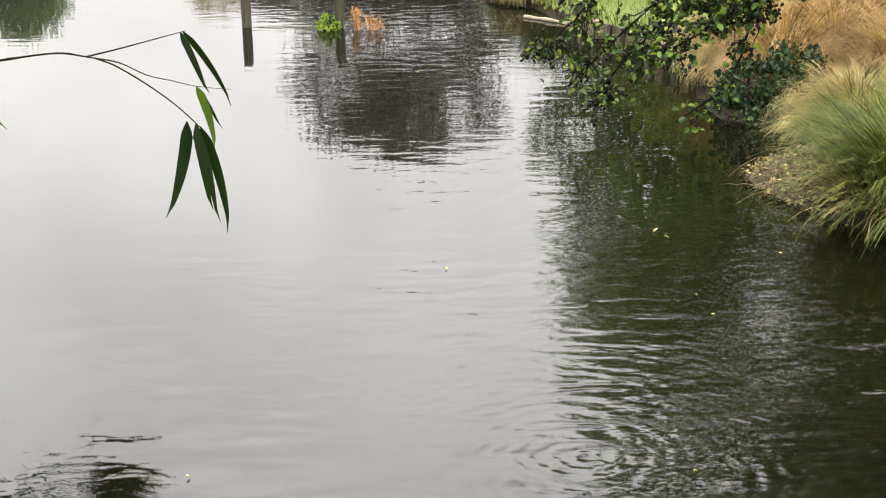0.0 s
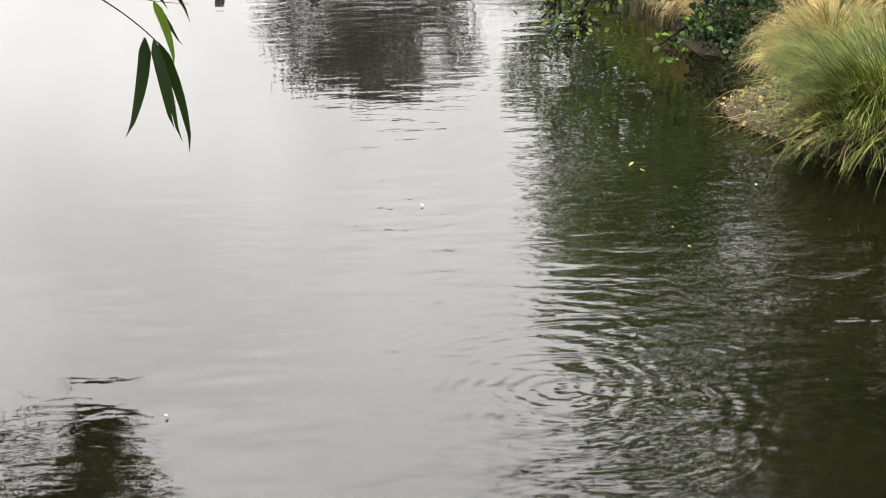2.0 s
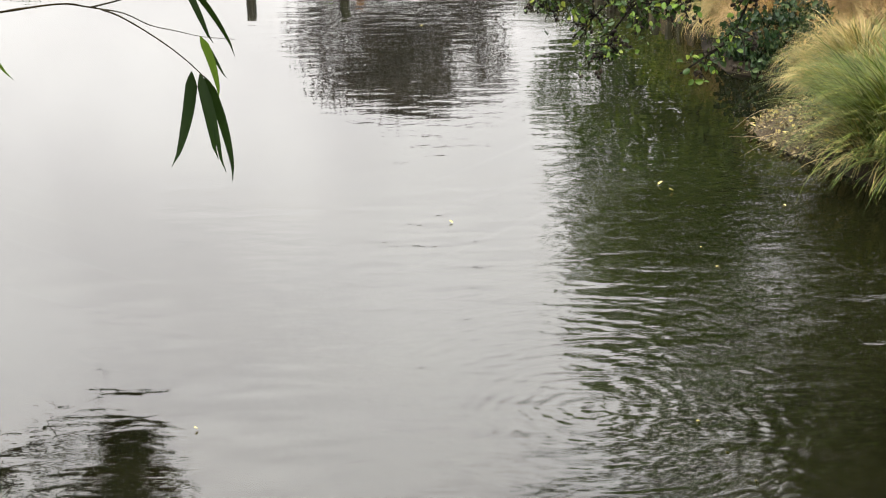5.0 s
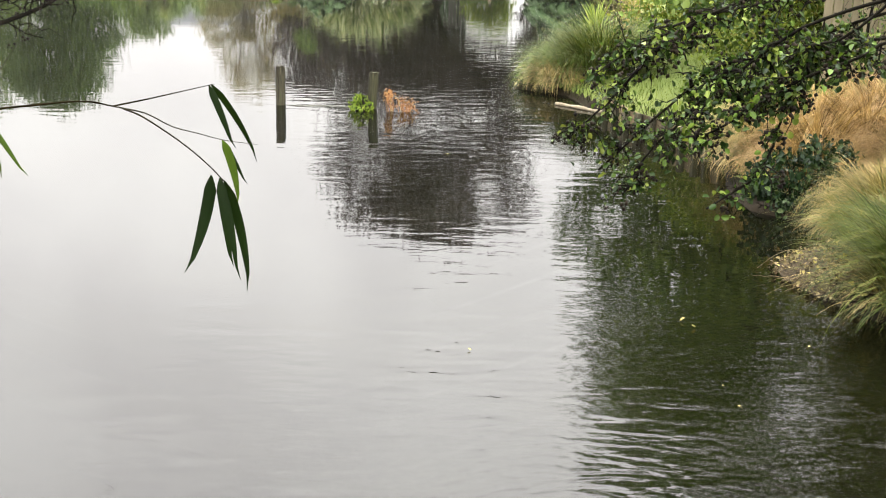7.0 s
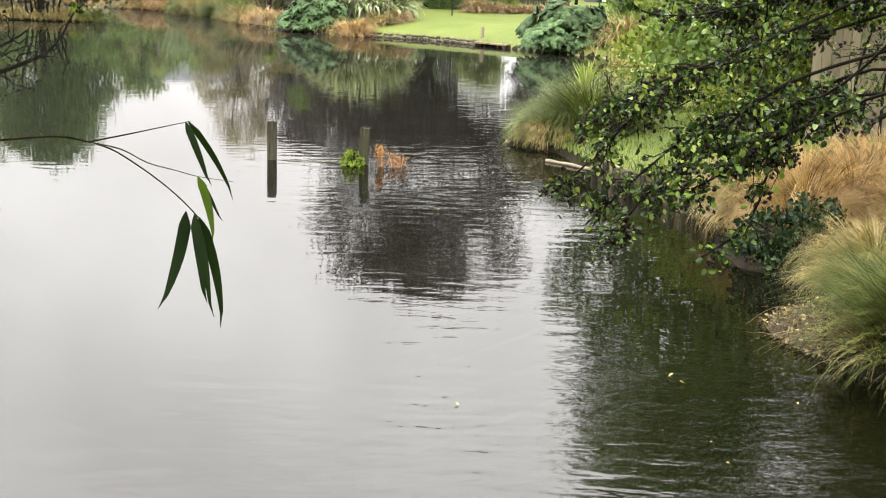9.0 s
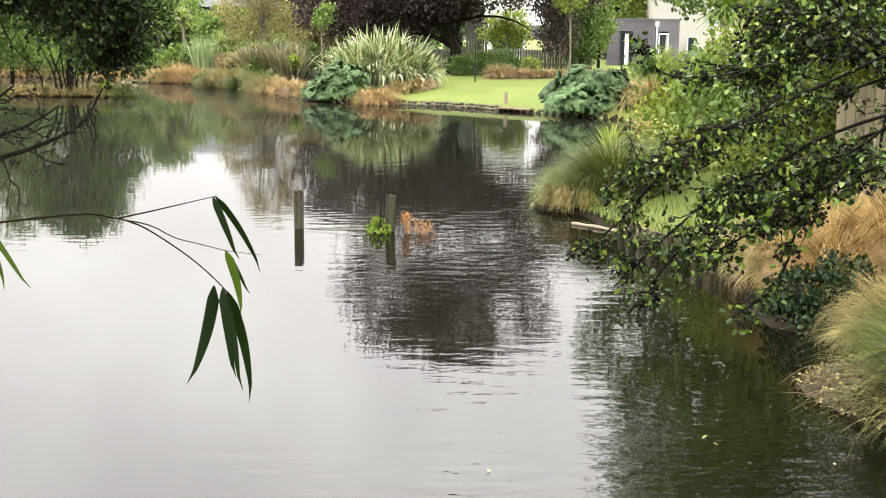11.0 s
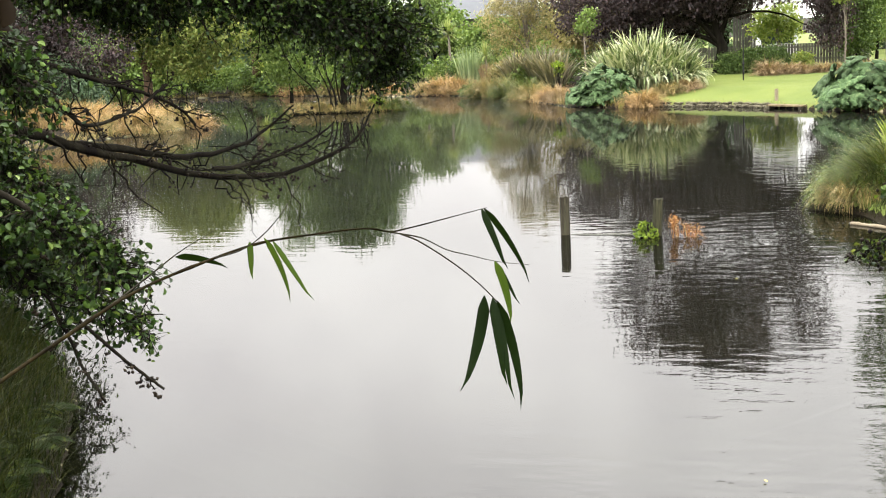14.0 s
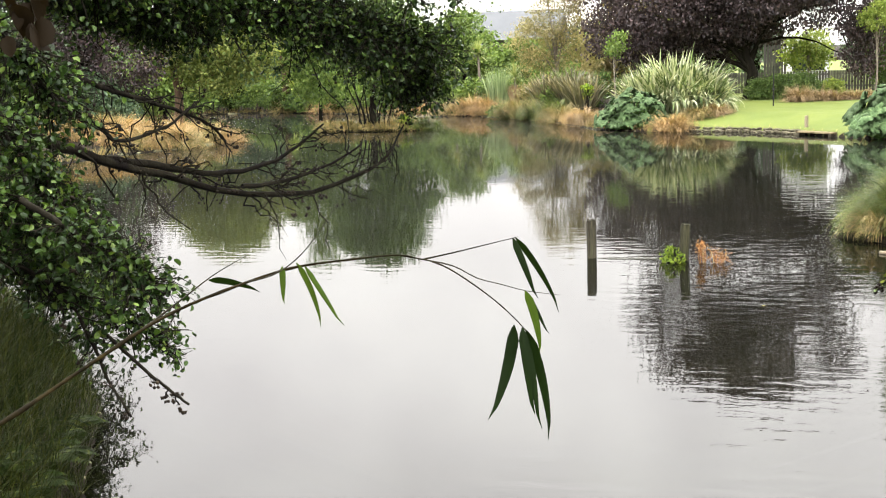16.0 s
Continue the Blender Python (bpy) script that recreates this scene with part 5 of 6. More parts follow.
for x, y, h, w in belt:
    tree("background_tree", (x, y, 0.5), [(0, 0, h * 0.5, w * 0.8, w * 0.7, h * 0.32), (-w * 0.55, 0, h * 0.4, w * 0.55, w * 0.5, h * 0.28), (w * 0.55, 0, h * 0.38, w * 0.55, w * 0.5, h * 0.28), (0, 0, h * 0.8, w * 0.5, w * 0.5, h * 0.2), (0, 0, h * 0.2, w * 0.8, w * 0.6, h * 0.18)],
         int(110 * w), 30, 0.42, 0.2, (GREEN, DARK_GREEN, COOL_GREEN)[int(x * 7 + y) % 3], 0.05 * w, "leafy green tree in the garden behind", group="background trees")

# ---- the pond: posts and marsh plants ----
wood_post("mooring_post", (-2.28, 20.72, 0), 0.085, 0.66, "weathered round wooden post standing in the pond", lean=(0.0, 0))
wood_post("stump_post", (-0.71, 20.5, 0), 0.085, 0.62, "mossy leaning wooden post standing in the pond", MOSSY_POST, lean=(0.05, 0))
shrub("marsh_plant", (-0.88, 20.35, 0.0), [(-0.05, 0, 0.12, 0.14, 0.11, 0.11), (-0.02, 0, 0.03, 0.19, 0.14, 0.04)], 36, 7, 0.045, 0.07, LIME, "lime green marsh plant growing round the post", 0.1, -0.2, SLIM_V * np.array([1.7, 1, 1]), category="plant", stems=12)
dead = thing("rusty_plant", (-0.3, 20.3, 0.0), "dead rust-orange fronds and straw stalks in the water", "plant")
frond_bits = []
for k in range(26):
    u = (0.0, 0.0, 0.55, 0.75)[k % 4] + rng.normal(0, 0.07)
    x0, y0 = -0.07 + 0.36 * u + rng.normal(0, 0.03), rng.normal(0, 0.05)
    tall = (0.36 - 0.22 * u) * rng.uniform(0.55, 1.05)
    tip = (x0 - 0.02 + 0.06 * u + rng.normal(0, 0.05), y0 + rng.normal(0, 0.08), tall)
    p = smooth_path([(x0, y0, -0.1), ((x0 + tip[0]) / 2 + rng.normal(0, 0.03), y0, tall * 0.65), tip], 9)
    child("stalk", mesh_np("stalk", *tube(p, np.linspace(0.005, 0.0025, 9), 4), STRAW if k % 5 == 0 else RUST), dead)
    q = np.repeat(p[3:], 2, 0)[:12] + rng.normal(0, 0.03, (12, 3))
    frond_bits.append(scatter(q, 0.034, 0.1, -0.1, SLIM_V * np.array([2.2, 1, 1])))
child("frond_mass", mesh_np("frond_mass", *join(frond_bits), RUST), dead, "rust-orange withered leaflets", kind="stuff")
for k in range(7):
    x0, y0 = rng.uniform(-0.1, 0.25), rng.uniform(-0.15, 0.1)
    p = smooth_path([(x0, y0, -0.05), (x0 + 0.12, y0 - 0.03, rng.uniform(0.03, 0.16)), (x0 + rng.uniform(0.15, 0.32), y0 - 0.06, rng.uniform(-0.02, 0.05))], 7)
    child("stalk", mesh_np("stalk", *tube(p, np.linspace(0.0035, 0.002, 7), 4), RUST), dead)
rail = tube(smooth_path([(-2.6, 20.85, 0.0), (-1.9, 20.62, 0.004), (-1.4, 20.66, 0.002), (-0.8, 20.5, 0.004)], 12, 0.006), np.full(12, 0.008), 6)
tagged(new("sunken_wire", mesh_np("sunken_wire", *rail, SCUM, True)), "pale line of a rail lying at the water surface between posts", "rail")

# ---- right bank ----
edge = thing("timber_edging", (0, 0, 0), "weathered retaining boards and posts edging the lawn bank", "edging", kind="structure")
tl = smooth_path([(3.28, 20.4, 0), (3.45, 19.05, 0), (3.76, 18.25, 0), (4.07, 17.2, 0), (4.22, 16.4, 0)], 10)
for p, q in zip(tl, tl[1:]):
    d = Vector(q - p)
    ang = math.degrees(math.atan2(d.y, d.x))
    z0 = -0.34
    for h in (0.20, 0.20, 0.24):
        bm = bmesh.new()
        box_bm(bm, 0.0, 0.0, z0 + 0.004, d.length + 0.004, 0.04, z0 + h - 0.004 + rng.uniform(-0.006, 0.006), 0.008)
        part("board", bm, BOARD, edge, "", pose(p[0], p[1], 0, rng.uniform(-2, 2), 0, ang))
        z0 += h
    bm = bmesh.new()
    box_bm(bm, -0.055, -0.095, -0.6, 0.055, -0.004, 0.30 + rng.uniform(-0.03, 0.03), 0.012)
    part("post", bm, POST, edge, "dark wet timber post", pose(p[0], p[1], 0, rng.uniform(-2, 2), rng.uniform(-3, 3), ang))
log = smooth_path([(2.50, 21.32, 0.02), (2.8, 21.0, 0.035), (3.1, 20.62, 0.03), (3.27, 20.42, 0.04)], 12, 0.004)
tagged(new("floating_log", mesh_np("floating_log", *tube(log, 0.03 + 0.006 * np.sin(np.arange(12) * 1.7), 9), TAN_FENCE, True)), "pale weathered log lying at the water's edge", "log")
for x, y, h, r, mat, lab in ((3.12, 23.6, 1.15, 0.8, FRESH_GRASS, "tall arching green sedge tussock drooping to the water"), (2.85, 23.1, 0.6, 0.5, TAN_GREEN, "tan and green sedge strands hanging to the water")):
    ob = new("green_sedge", mesh_np("green_sedge", *locks(280, 14, 0.42, h, r, 0.012, (0.1, 1.0), (1.6, 2.9), 8, 0.08), mat))
    ob.matrix_basis = pose(x, y, 0.1)
    tagged(ob, lab, "grass clump", "green sedges")
tussock("green_sedge", (3.6, 23.2, 0.25), 3600, 0.5, 1.15, 0.9, GREEN_GRASS, "dark green sedge tussock beside the lawn", 0.010, lean=(0.05, 0.9), droop=(0.9, 2.2), segs=7)
fan_palm("spiky_yucca", (3.72, 25.2, 0.5), 0.3, 0.75, "yellow-green spiky yucca rosette on the bank", LIGHT_GREEN, 130)
shrub("yellow_shrub", (5.2, 25.5, 0.4), [(0, 0, 1.0, 1.0, 1.0, 0.9), (1.2, 0, 1.7, 1.2, 1.0, 1.4), (2.6, 0.3, 2.4, 1.6, 1.0, 1.9), (4.2, 0.3, 2.8, 1.6, 1.0, 2.2), (0.6, -0.4, 1.4, 0.9, 0.8, 0.9), (2.7, 0.2, 3.6, 1.2, 1.0, 1.2)], 1900, 16, 0.15, 0.085, YELLOWISH, "yellow-green leafy shrub at the back of the lawn")
shrub("yellow_shrub", (6.6, 22.6, 0.6), [(0, 0, 1.2, 1.1, 1.0, 1.0), (0.9, 0, 1.9, 1.2, 1.0, 1.2), (-0.6, 0, 0.6, 0.9, 0.8, 0.6), (1.8, 0, 1.4, 1.2, 1.0, 1.4)], 800, 16, 0.14, 0.08, YELLOWISH, "yellow-green leafy shrub at the back of the lawn")
fan_palm("cabbage_tree", (7.55, 32.0, 0.6), 3.3, 1.2, "cabbage tree with a spiky head behind the shrubs", GREEN, 260)
ln = 9000
lx, ly = rng.uniform(3.2, 7.5, ln), rng.uniform(15.6, 24.5, ln)
keep = shore_distance(lx, ly) > 0.08
lx, ly = lx[keep], ly[keep]
lb = np.stack([lx, ly, ground_height(lx, ly) - 0.01], 1)
m_ = len(lb)
lawn_me = mesh_np("lawn_grass", *blades(lb, rng.uniform(0, 0.5, m_), rng.uniform(0, 0.8, m_), rng.uniform(0.05, 0.11, m_), np.full(m_, 0.008), rng.uniform(0, 6.28, m_), 2), foliage("lawn_blade", [(0.0, (0.055, 0.08, 0.013)), (1.0, (0.105, 0.13, 0.026))], 0.6, 0.3))
tagged(new("lawn_grass", lawn_me), "short bright green lawn grass on the bank", "grass", kind="stuff")
for k, (x, y, h, r, mat) in enumerate(((4.75, 16.0, 0.85, 0.8, TAN_GREEN), (5.3, 15.6, 1.05, 0.95, ORANGE_GRASS), (6.1, 15.9, 1.15, 1.0, ORANGE_GRASS), (5.7, 16.9, 1.05, 0.95, ORANGE_GRASS), (6.8, 16.8, 1.2, 1.0, ORANGE_GRASS), (7.3, 15.4, 1.2, 1.0, ORANGE_GRASS), (4.95, 15.2, 0.7, 0.75, ORANGE_GRASS), (4.7, 15.75, 0.4, 0.5, TAN_GREEN), (5.0, 14.8, 0.75, 0.7, ORANGE_GRASS), (5.1, 17.6, 0.7, 0.7, TAN_GREEN), (6.4, 14.6, 1.1, 0.9, ORANGE_GRASS), (5.35, 13.2, 0.8, 0.75, TAN_GREEN), (5.0, 12.75, 0.45, 0.5, TAN_GREEN), (5.1, 12.2, 0.55, 0.55, GREEN_GRASS))):
    ob = new("orange_sedge", mesh_np("orange_sedge", *locks(190, 15, 0.36, h * 0.82, r * 0.95, 0.009, (0.15, 1.2), (1.3, 2.9), 8, 0.075), mat))
    ob.matrix_basis = pose(x, y, ground_z(x, y) - 0.03)
    tagged(ob, "flowing orange-tan sedge tussock draped over the bank", "grass clump", "orange sedges")
big = thing("large_sedge", (4.95, 10.45, 0.02), "large arching yellow-green sedge overhanging the water", "grass clump")
child("blade_mass", mesh_np("blade_mass", *locks(330, 11, 0.55, 1.25, 0.95, 0.0115, (0.05, 1.0), (1.1, 2.5), 8, 0.085), GREEN_GRASS), big)
child("dry_skirt", mesh_np("dry_skirt", *locks(120, 12, 0.55, 0.75, 0.85, 0.007, (0.5, 1.35), (0.9, 1.9), 7, 0.11), TAN_GREEN), big, "tan dry blades hanging to the ground", pose(-0.15, 0.12, 0))
iv = thing("ivy_mound", (4.55, 14.2, 0.0), "dark glossy ivy hanging over the bank to the water", "ivy")
ip, ic = clump_points([(0, 0, 0.35, 0.52, 0.4, 0.36), (0.45, 0.2, 0.5, 0.4, 0.4, 0.3), (-0.15, -0.05, 0.15, 0.3, 0.25, 0.2), (0.1, -0.5, 0.12, 0.42, 0.25, 0.16)], 400, 7, 0.06, 0.7)
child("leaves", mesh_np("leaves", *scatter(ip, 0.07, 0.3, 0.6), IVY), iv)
child("stems", mesh_np("stems", *join([tube(smooth_path([(0.1, 0.2, 0.0), c * 0.6 + np.array([0, 0, 0.1]), c], 6, 0.01), np.linspace(0.012, 0.004, 6), 5) for c in ic[:26]]), BARK, True), iv)
CHAFF = foliage("tan_leaf_chaff", [(0.0, (0.03, 0.022, 0.012)), (0.5, (0.12, 0.088, 0.05)), (0.85, (0.22, 0.175, 0.10)), (1.0, (0.34, 0.28, 0.10))], 0.7, 0.15, 8.0)
for count, size, mat, name, lab in ((1500, 0.035, CHAFF, "leaf_chaff", "tan dry leaf litter heaped on the bank's edge"), (70, 0.042, YELLOW_LEAF, "fallen_leaves", "fallen yellow leaves on the bank's edge")):
    hp = rng.uniform(0, 1, (count, 2))
    px_, py_ = 3.50 + hp[:, 0] * 1.0, 10.2 + hp[:, 1] * 2.3
    on = shore_distance(px_, py_) > -0.05
    px_, py_ = px_[on], py_[on]
    pz_ = np.maximum(ground_height(px_, py_), 0.0) + rng.uniform(0.01, 0.05, len(px_))
    tagged(new(name, mesh_np(name, *scatter(np.stack([px_, py_, pz_], 1), size, 0.9, 0.0, spread=0.6), mat)), lab, "leaves", kind="stuff")
for pts in ([(4.1, 11.9, 0.10), (3.75, 11.75, 0.14), (3.42, 11.5, 0.03)], [(3.75, 11.1, 0.05), (3.5, 11.1, 0.06), (3.32, 11.28, 0.02)]):
    tagged(new("fallen_twig", mesh_np("fallen_twig", *tube(smooth_path(pts, 9, 0.006), np.linspace(0.004, 0.0015, 9), 6), CHAFF, True)), "dry brown twig reaching from the bank over the water", "twig", "fallen twigs")

# tan fence and a bent old shrub behind the orange sedges
tan = thing("board_fence", (0, 0, 0), "weathered tan board fence behind the orange sedges", "fence")
tbm = bmesh.new()
box_bm(tbm, -0.072, -0.012, 0, 0.072, 0.012, 1, 0.004)
tme = bpy.data.meshes.new("board")
tbm.to_mesh(tme)
tbm.free()
tme.materials.append(TAN_FENCE)
for k in range(22):
    x = 6.85 + k * 0.15
    child("board", tme, tan, "", pose(x, 20.4 - 0.02 * k, ground_z(x, 20.4) - 0.1) @ Matrix.Diagonal((1, 1, 1.95 + rng.uniform(-0.02, 0.02), 1)))
for z in (0.9, 1.9):
    box_part("rail", 6.8, 20.42, z + 0.4, 10.0, 20.47, z + 0.49, TAN_FENCE, tan)
bent = thing("bent_shrub", (7.0, 18.6, 0.5), "old shrub with bare bent brown trunks by the fence", "shrub")
for k, pts in enumerate(([(0, 0, -0.2), (0.02, 0, 0.35), (0.25, -0.05, 0.75), (0.9, -0.1, 1.05), (1.6, -0.1, 1.5)], [(-0.1, 0.1, -0.2), (-0.14, 0.1, 0.5), (-0.05, 0.1, 1.2), (0.1, 0.1, 2.2)], [(0.4, 0.1, -0.2), (0.42, 0.1, 0.5), (0.38, 0.1, 1.3), (0.5, 0.1, 2.3)])):
    child("stem", mesh_np("stem", *tube(smooth_path(pts, 12, 0.01), np.linspace((0.07, 0.035, 0.03)[k], 0.02, 12), 8), BARK, True), bent)
bp2, _ = clump_points([(1.9, 0, 2.2, 1.0, 0.7, 0.8), (0.5, 0.1, 2.7, 0.8, 0.6, 0.6)], 140, 14, 0.12)
child("leaves", mesh_np("leaves", *scatter(bp2, 0.07), GREEN), bent)
for x, y in ((6.35, 18.3), (6.7, 18.4), (7.3, 18.3)):
    tussock("lime_tuft", (x, y, ground_z(x, y)), 120, 0.08, 0.3, 0.2, LIME, "small lime green leafy tuft behind the orange sedges", 0.02, "plant", "lime tufts")

for x, y, h, m in ((8.5, 50.5, 1.6, GREEN), (9.4, 50.8, 1.8, LIGHT_GREEN), (10.3, 51.2, 1.7, GREEN), (11.3, 51.5, 1.8, GREEN)):
    shrub("grey_green_shrub", (x, y, ground_z(x, y)), [(0, 0, h * 0.45, 0.65, 0.5, h * 0.5), (0.3, 0, h * 0.7, 0.5, 0.5, h * 0.4)], 150, 14, 0.12, 0.13, m, "low grey-green leafy shrub beside the gunnera", group="grey-green shrubs", tv=SLIM_V)

# a fringe of short grass and rushes along the whole shoreline
fs = []
for a, b in zip(SHORE, np.roll(SHORE, -1, 0)):
    if a[1] < 4.5 and b[1] < 4.5:
        continue
    ln_ = np.hypot(*(b - a))
    k = int(ln_ * (70 if a[1] < 30 else 46))
    u = rng.uniform(0, 1, k)[:, None]
    nrm_ = np.array([(b - a)[1], -(b - a)[0]]) / ln_
    fs.append(np.concatenate([a + (b - a) * u + nrm_ * rng.uniform(0.02, 0.34, (k, 1)), np.full((k, 1), (0.55 if a[0] < 0 else 1.0) if a[1] < 30 else (0.55 if -3.5 < a[0] < 6 and a[1] > 46 else 1.7))], 1))
fs = np.concatenate(fs)
tip_gap = (fs[:, 0] > 3) & (fs[:, 1] > 10.7) & (fs[:, 1] < 14.5)
fs = fs[~tip_gap]
k = len(fs)
fz = np.stack([fs[:, 0], fs[:, 1], ground_height(fs[:, 0], fs[:, 1]) - 0.02], 1)
fr_v = blades(fz, rng.uniform(0.1, 0.9, k), rng.uniform(0.3, 1.7, k), rng.uniform(0.15, 0.38, k) * fs[:, 2], 0.010 * fs[:, 2], rng.uniform(0, 6.28, k), 4)
verts_, quads_ = fr_v[0].reshape(k, -1, 3), fr_v[1].reshape(k, 4, 4) - (np.arange(k) * 10)[:, None, None]
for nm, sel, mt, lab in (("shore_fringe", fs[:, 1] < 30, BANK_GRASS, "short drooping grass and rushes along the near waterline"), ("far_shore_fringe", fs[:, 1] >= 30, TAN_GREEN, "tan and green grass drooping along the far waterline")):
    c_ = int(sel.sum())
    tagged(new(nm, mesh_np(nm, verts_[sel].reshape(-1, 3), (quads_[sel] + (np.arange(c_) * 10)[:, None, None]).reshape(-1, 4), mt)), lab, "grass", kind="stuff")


# ---- alders over the water ----
def alder(name, foot, trunk, trunk_r, limbs, label, leaf, mat, cones=0, bare=(), leaf_step=0.05):
    """A leaning alder: trunk, limbs with side branches, leaves and little cones; bare limbs carry none."""
    t = thing(name, foot, label, "tree")
    o = np.array(foot)
    child("trunk", mesh_np("trunk", *tube(smooth_path(np.asarray(trunk) - o, 14, 0.01), np.linspace(trunk_r, trunk_r * 0.4, 14), 10), BARK, True), t)
    wood, spots = [], []
    for pts, r0, subs, sl, tw, tl, dr in limbs:
        w, s = branch_out(smooth_path(np.asarray(pts) - o, 16, 0.006), r0, 0.006, subs, sl, tw, tl, dr, leaf_step=leaf_step)
        wood += w
        spots.append(s)
    spots = np.concatenate(spots)
    child("branchwork", mesh_np("branchwork", *join(wood), BARK, True), t)
    child("leaves", mesh_np("leaves", *scatter(spots, leaf, 0.5, 0.35, ROUND_V, ROUND_F, 0.4), mat), t)
    if cones:
        c = spots[rng.choice(len(spots), cones)]
        c = (c[:, None] + rng.normal(0, 0.018, (cones, 4, 3)) - np.array([0, 0, 0.02])).reshape(-1, 3)
        child("cone_mass", mesh_np("cone_mass", *scatter(c, 0.032, 0, 0, BUD_V, BUD_F), CONE), t, "small dark woody cones")
    if bare:
        dead_wood, dead_cones = [], []
        for pts, r0, subs, sl in bare:
            p = smooth_path(np.asarray(pts) - o, 24, 0.0032 * np.linalg.norm(np.subtract(pts[-1], pts[0])))
            w, sp = branch_out(p, r0, 0.008, subs, sl, 3, sl * 0.4, 0.12, 0.2, spread=0.6, crook=0.07)
            dead_wood += w
            c = sp[rng.choice(len(sp), min(16, subs))]
            dead_cones.append((c[:, None] + rng.normal(0, 0.018, (len(c), 4, 3)) - np.array([0, 0, 0.03])).reshape(-1, 3))
        child("dead_cone_mass", mesh_np("dead_cone_mass", *scatter(np.concatenate(dead_cones), 0.034, 0, 0, BUD_V, BUD_F), CONE), t, "small dark cones on bare twigs", kind="stuff")
        child("dead_limb", mesh_np("dead_limb", *join(dead_wood), BARK, True), t, "bare dark dead branch")
    return t


right_limbs = [
    ([(2.49, 6.12, 3.48), (2.08, 6.48, 3.21), (1.75, 6.77, 3.00), (1.51, 6.92, 2.84), (1.34, 7.13, 2.63), (1.19, 7.23, 2.40), (0.90, 7.33, 2.10)], 0.018, 44, 0.16, 6, 0.09, 0.1),
    ([(2.61, 6.08, 3.35), (2.34, 6.40, 3.20), (2.00, 6.82, 3.00), (1.62, 7.21, 2.85), (1.32, 7.56, 2.61), (1.11, 7.77, 2.40)], 0.016, 42, 0.19, 6, 0.10, 0.05),
    ([(2.39, 5.83, 3.15), (2.13, 6.13, 3.01), (1.99, 6.48, 2.88), (1.80, 6.62, 2.68), (1.66, 6.74, 2.54), (1.49, 6.85, 2.29), (1.33, 6.94, 2.07), (1.23, 7.01, 1.83)], 0.018, 44, 0.14, 6, 0.09, 0.12),
    ([(2.26, 5.77, 3.15), (2.11, 6.02, 2.91), (1.97, 6.17, 2.80), (1.93, 6.25, 2.59), (1.91, 6.33, 2.37), (1.84, 6.40, 2.10), (1.61, 6.52, 1.88)], 0.014, 34, 0.13, 5, 0.09, 0.1),
    ([(2.72, 6.04, 3.46), (2.42, 6.5, 3.4), (2.16, 7.01, 3.36), (2.0, 7.38, 3.28), (1.81, 7.73, 3.13)], 0.02, 56, 0.28, 7, 0.14, 0.0),
    ([(2.77, 6.22, 3.79), (2.51, 6.78, 3.73), (2.29, 7.29, 3.61), (2.09, 7.78, 3.51)], 0.02, 52, 0.3, 7, 0.15, 0.0),
    ([(2.29, 5.53, 2.96), (2.17, 5.68, 2.91), (2.08, 5.91, 2.78), (1.90, 6.16, 2.63), (1.77, 6.39, 2.46), (1.63, 6.61, 2.29), (1.51, 6.73, 2.24)], 0.016, 34, 0.14, 6, 0.09, 0.05),
    ([(2.90, 6.57, 2.95), (2.59, 6.81, 2.95), (2.18, 7.14, 2.69), (1.84, 7.32, 2.56), (1.56, 7.55, 2.27), (1.19, 7.74, 1.82)], 0.018, 46, 0.17, 6, 0.10, 0.05),
    ([(2.60, 5.41, 3.00), (2.24, 5.99, 2.88), (2.08, 6.24, 2.77), (1.93, 6.48, 2.59), (1.78, 6.71, 2.43)], 0.016, 36, 0.15, 6, 0.10, 0.0),
    ([(2.82, 5.99, 3.57), (2.38, 6.50, 3.40), (2.28, 6.85, 3.56), (2.20, 7.19, 3.71)], 0.02, 48, 0.3, 7, 0.15, 0.0),
    ([(1.90, 6.70, 3.30), (1.60, 6.90, 3.22), (1.35, 7.00, 3.22), (1.20, 7.00, 3.32), (1.14, 7.00, 3.42)], 0.009, 18, 0.07, 4, 0.06, 0.0),
]
right_limbs = [(p, r * 0.55, *rest) for p, r, *rest in right_limbs]
# upper crown above and behind the low limbs
for k in range(26):
    y = rng.uniform(8.0, 15.0)
    bearing = rng.uniform(0.125, 0.19) if k < 9 else rng.uniform(0.26, 0.5)
    tip = (bearing * y, y, rng.uniform(4.6, 9.5) if k < 9 else rng.uniform(5.6, 9.5))
    root = (6.2, 10.0, 2.5 + 0.45 * (tip[2] - 3))
    mid = tuple((a + b) / 2 + (0.4 if i == 2 else 0) for i, (a, b) in enumerate(zip(root, tip)))
    right_limbs.append(([root, mid, tip], 0.026, 30, 0.85, 5, 0.32, 0.1))
for k in range(24):
    y = rng.uniform(11.0, 15.0)
    tip = (y * rng.uniform(0.29, 0.52), y, rng.uniform(4.5, 7.6))
    root = (6.2, 10.0, 2.5 + 0.45 * (tip[2] - 3))
    right_limbs.append(([root, tuple((a + b) / 2 + (0.4 if i == 2 else 0) for i, (a, b) in enumerate(zip(root, tip))), tip], 0.022, 26, 0.7, 5, 0.3, 0.05))
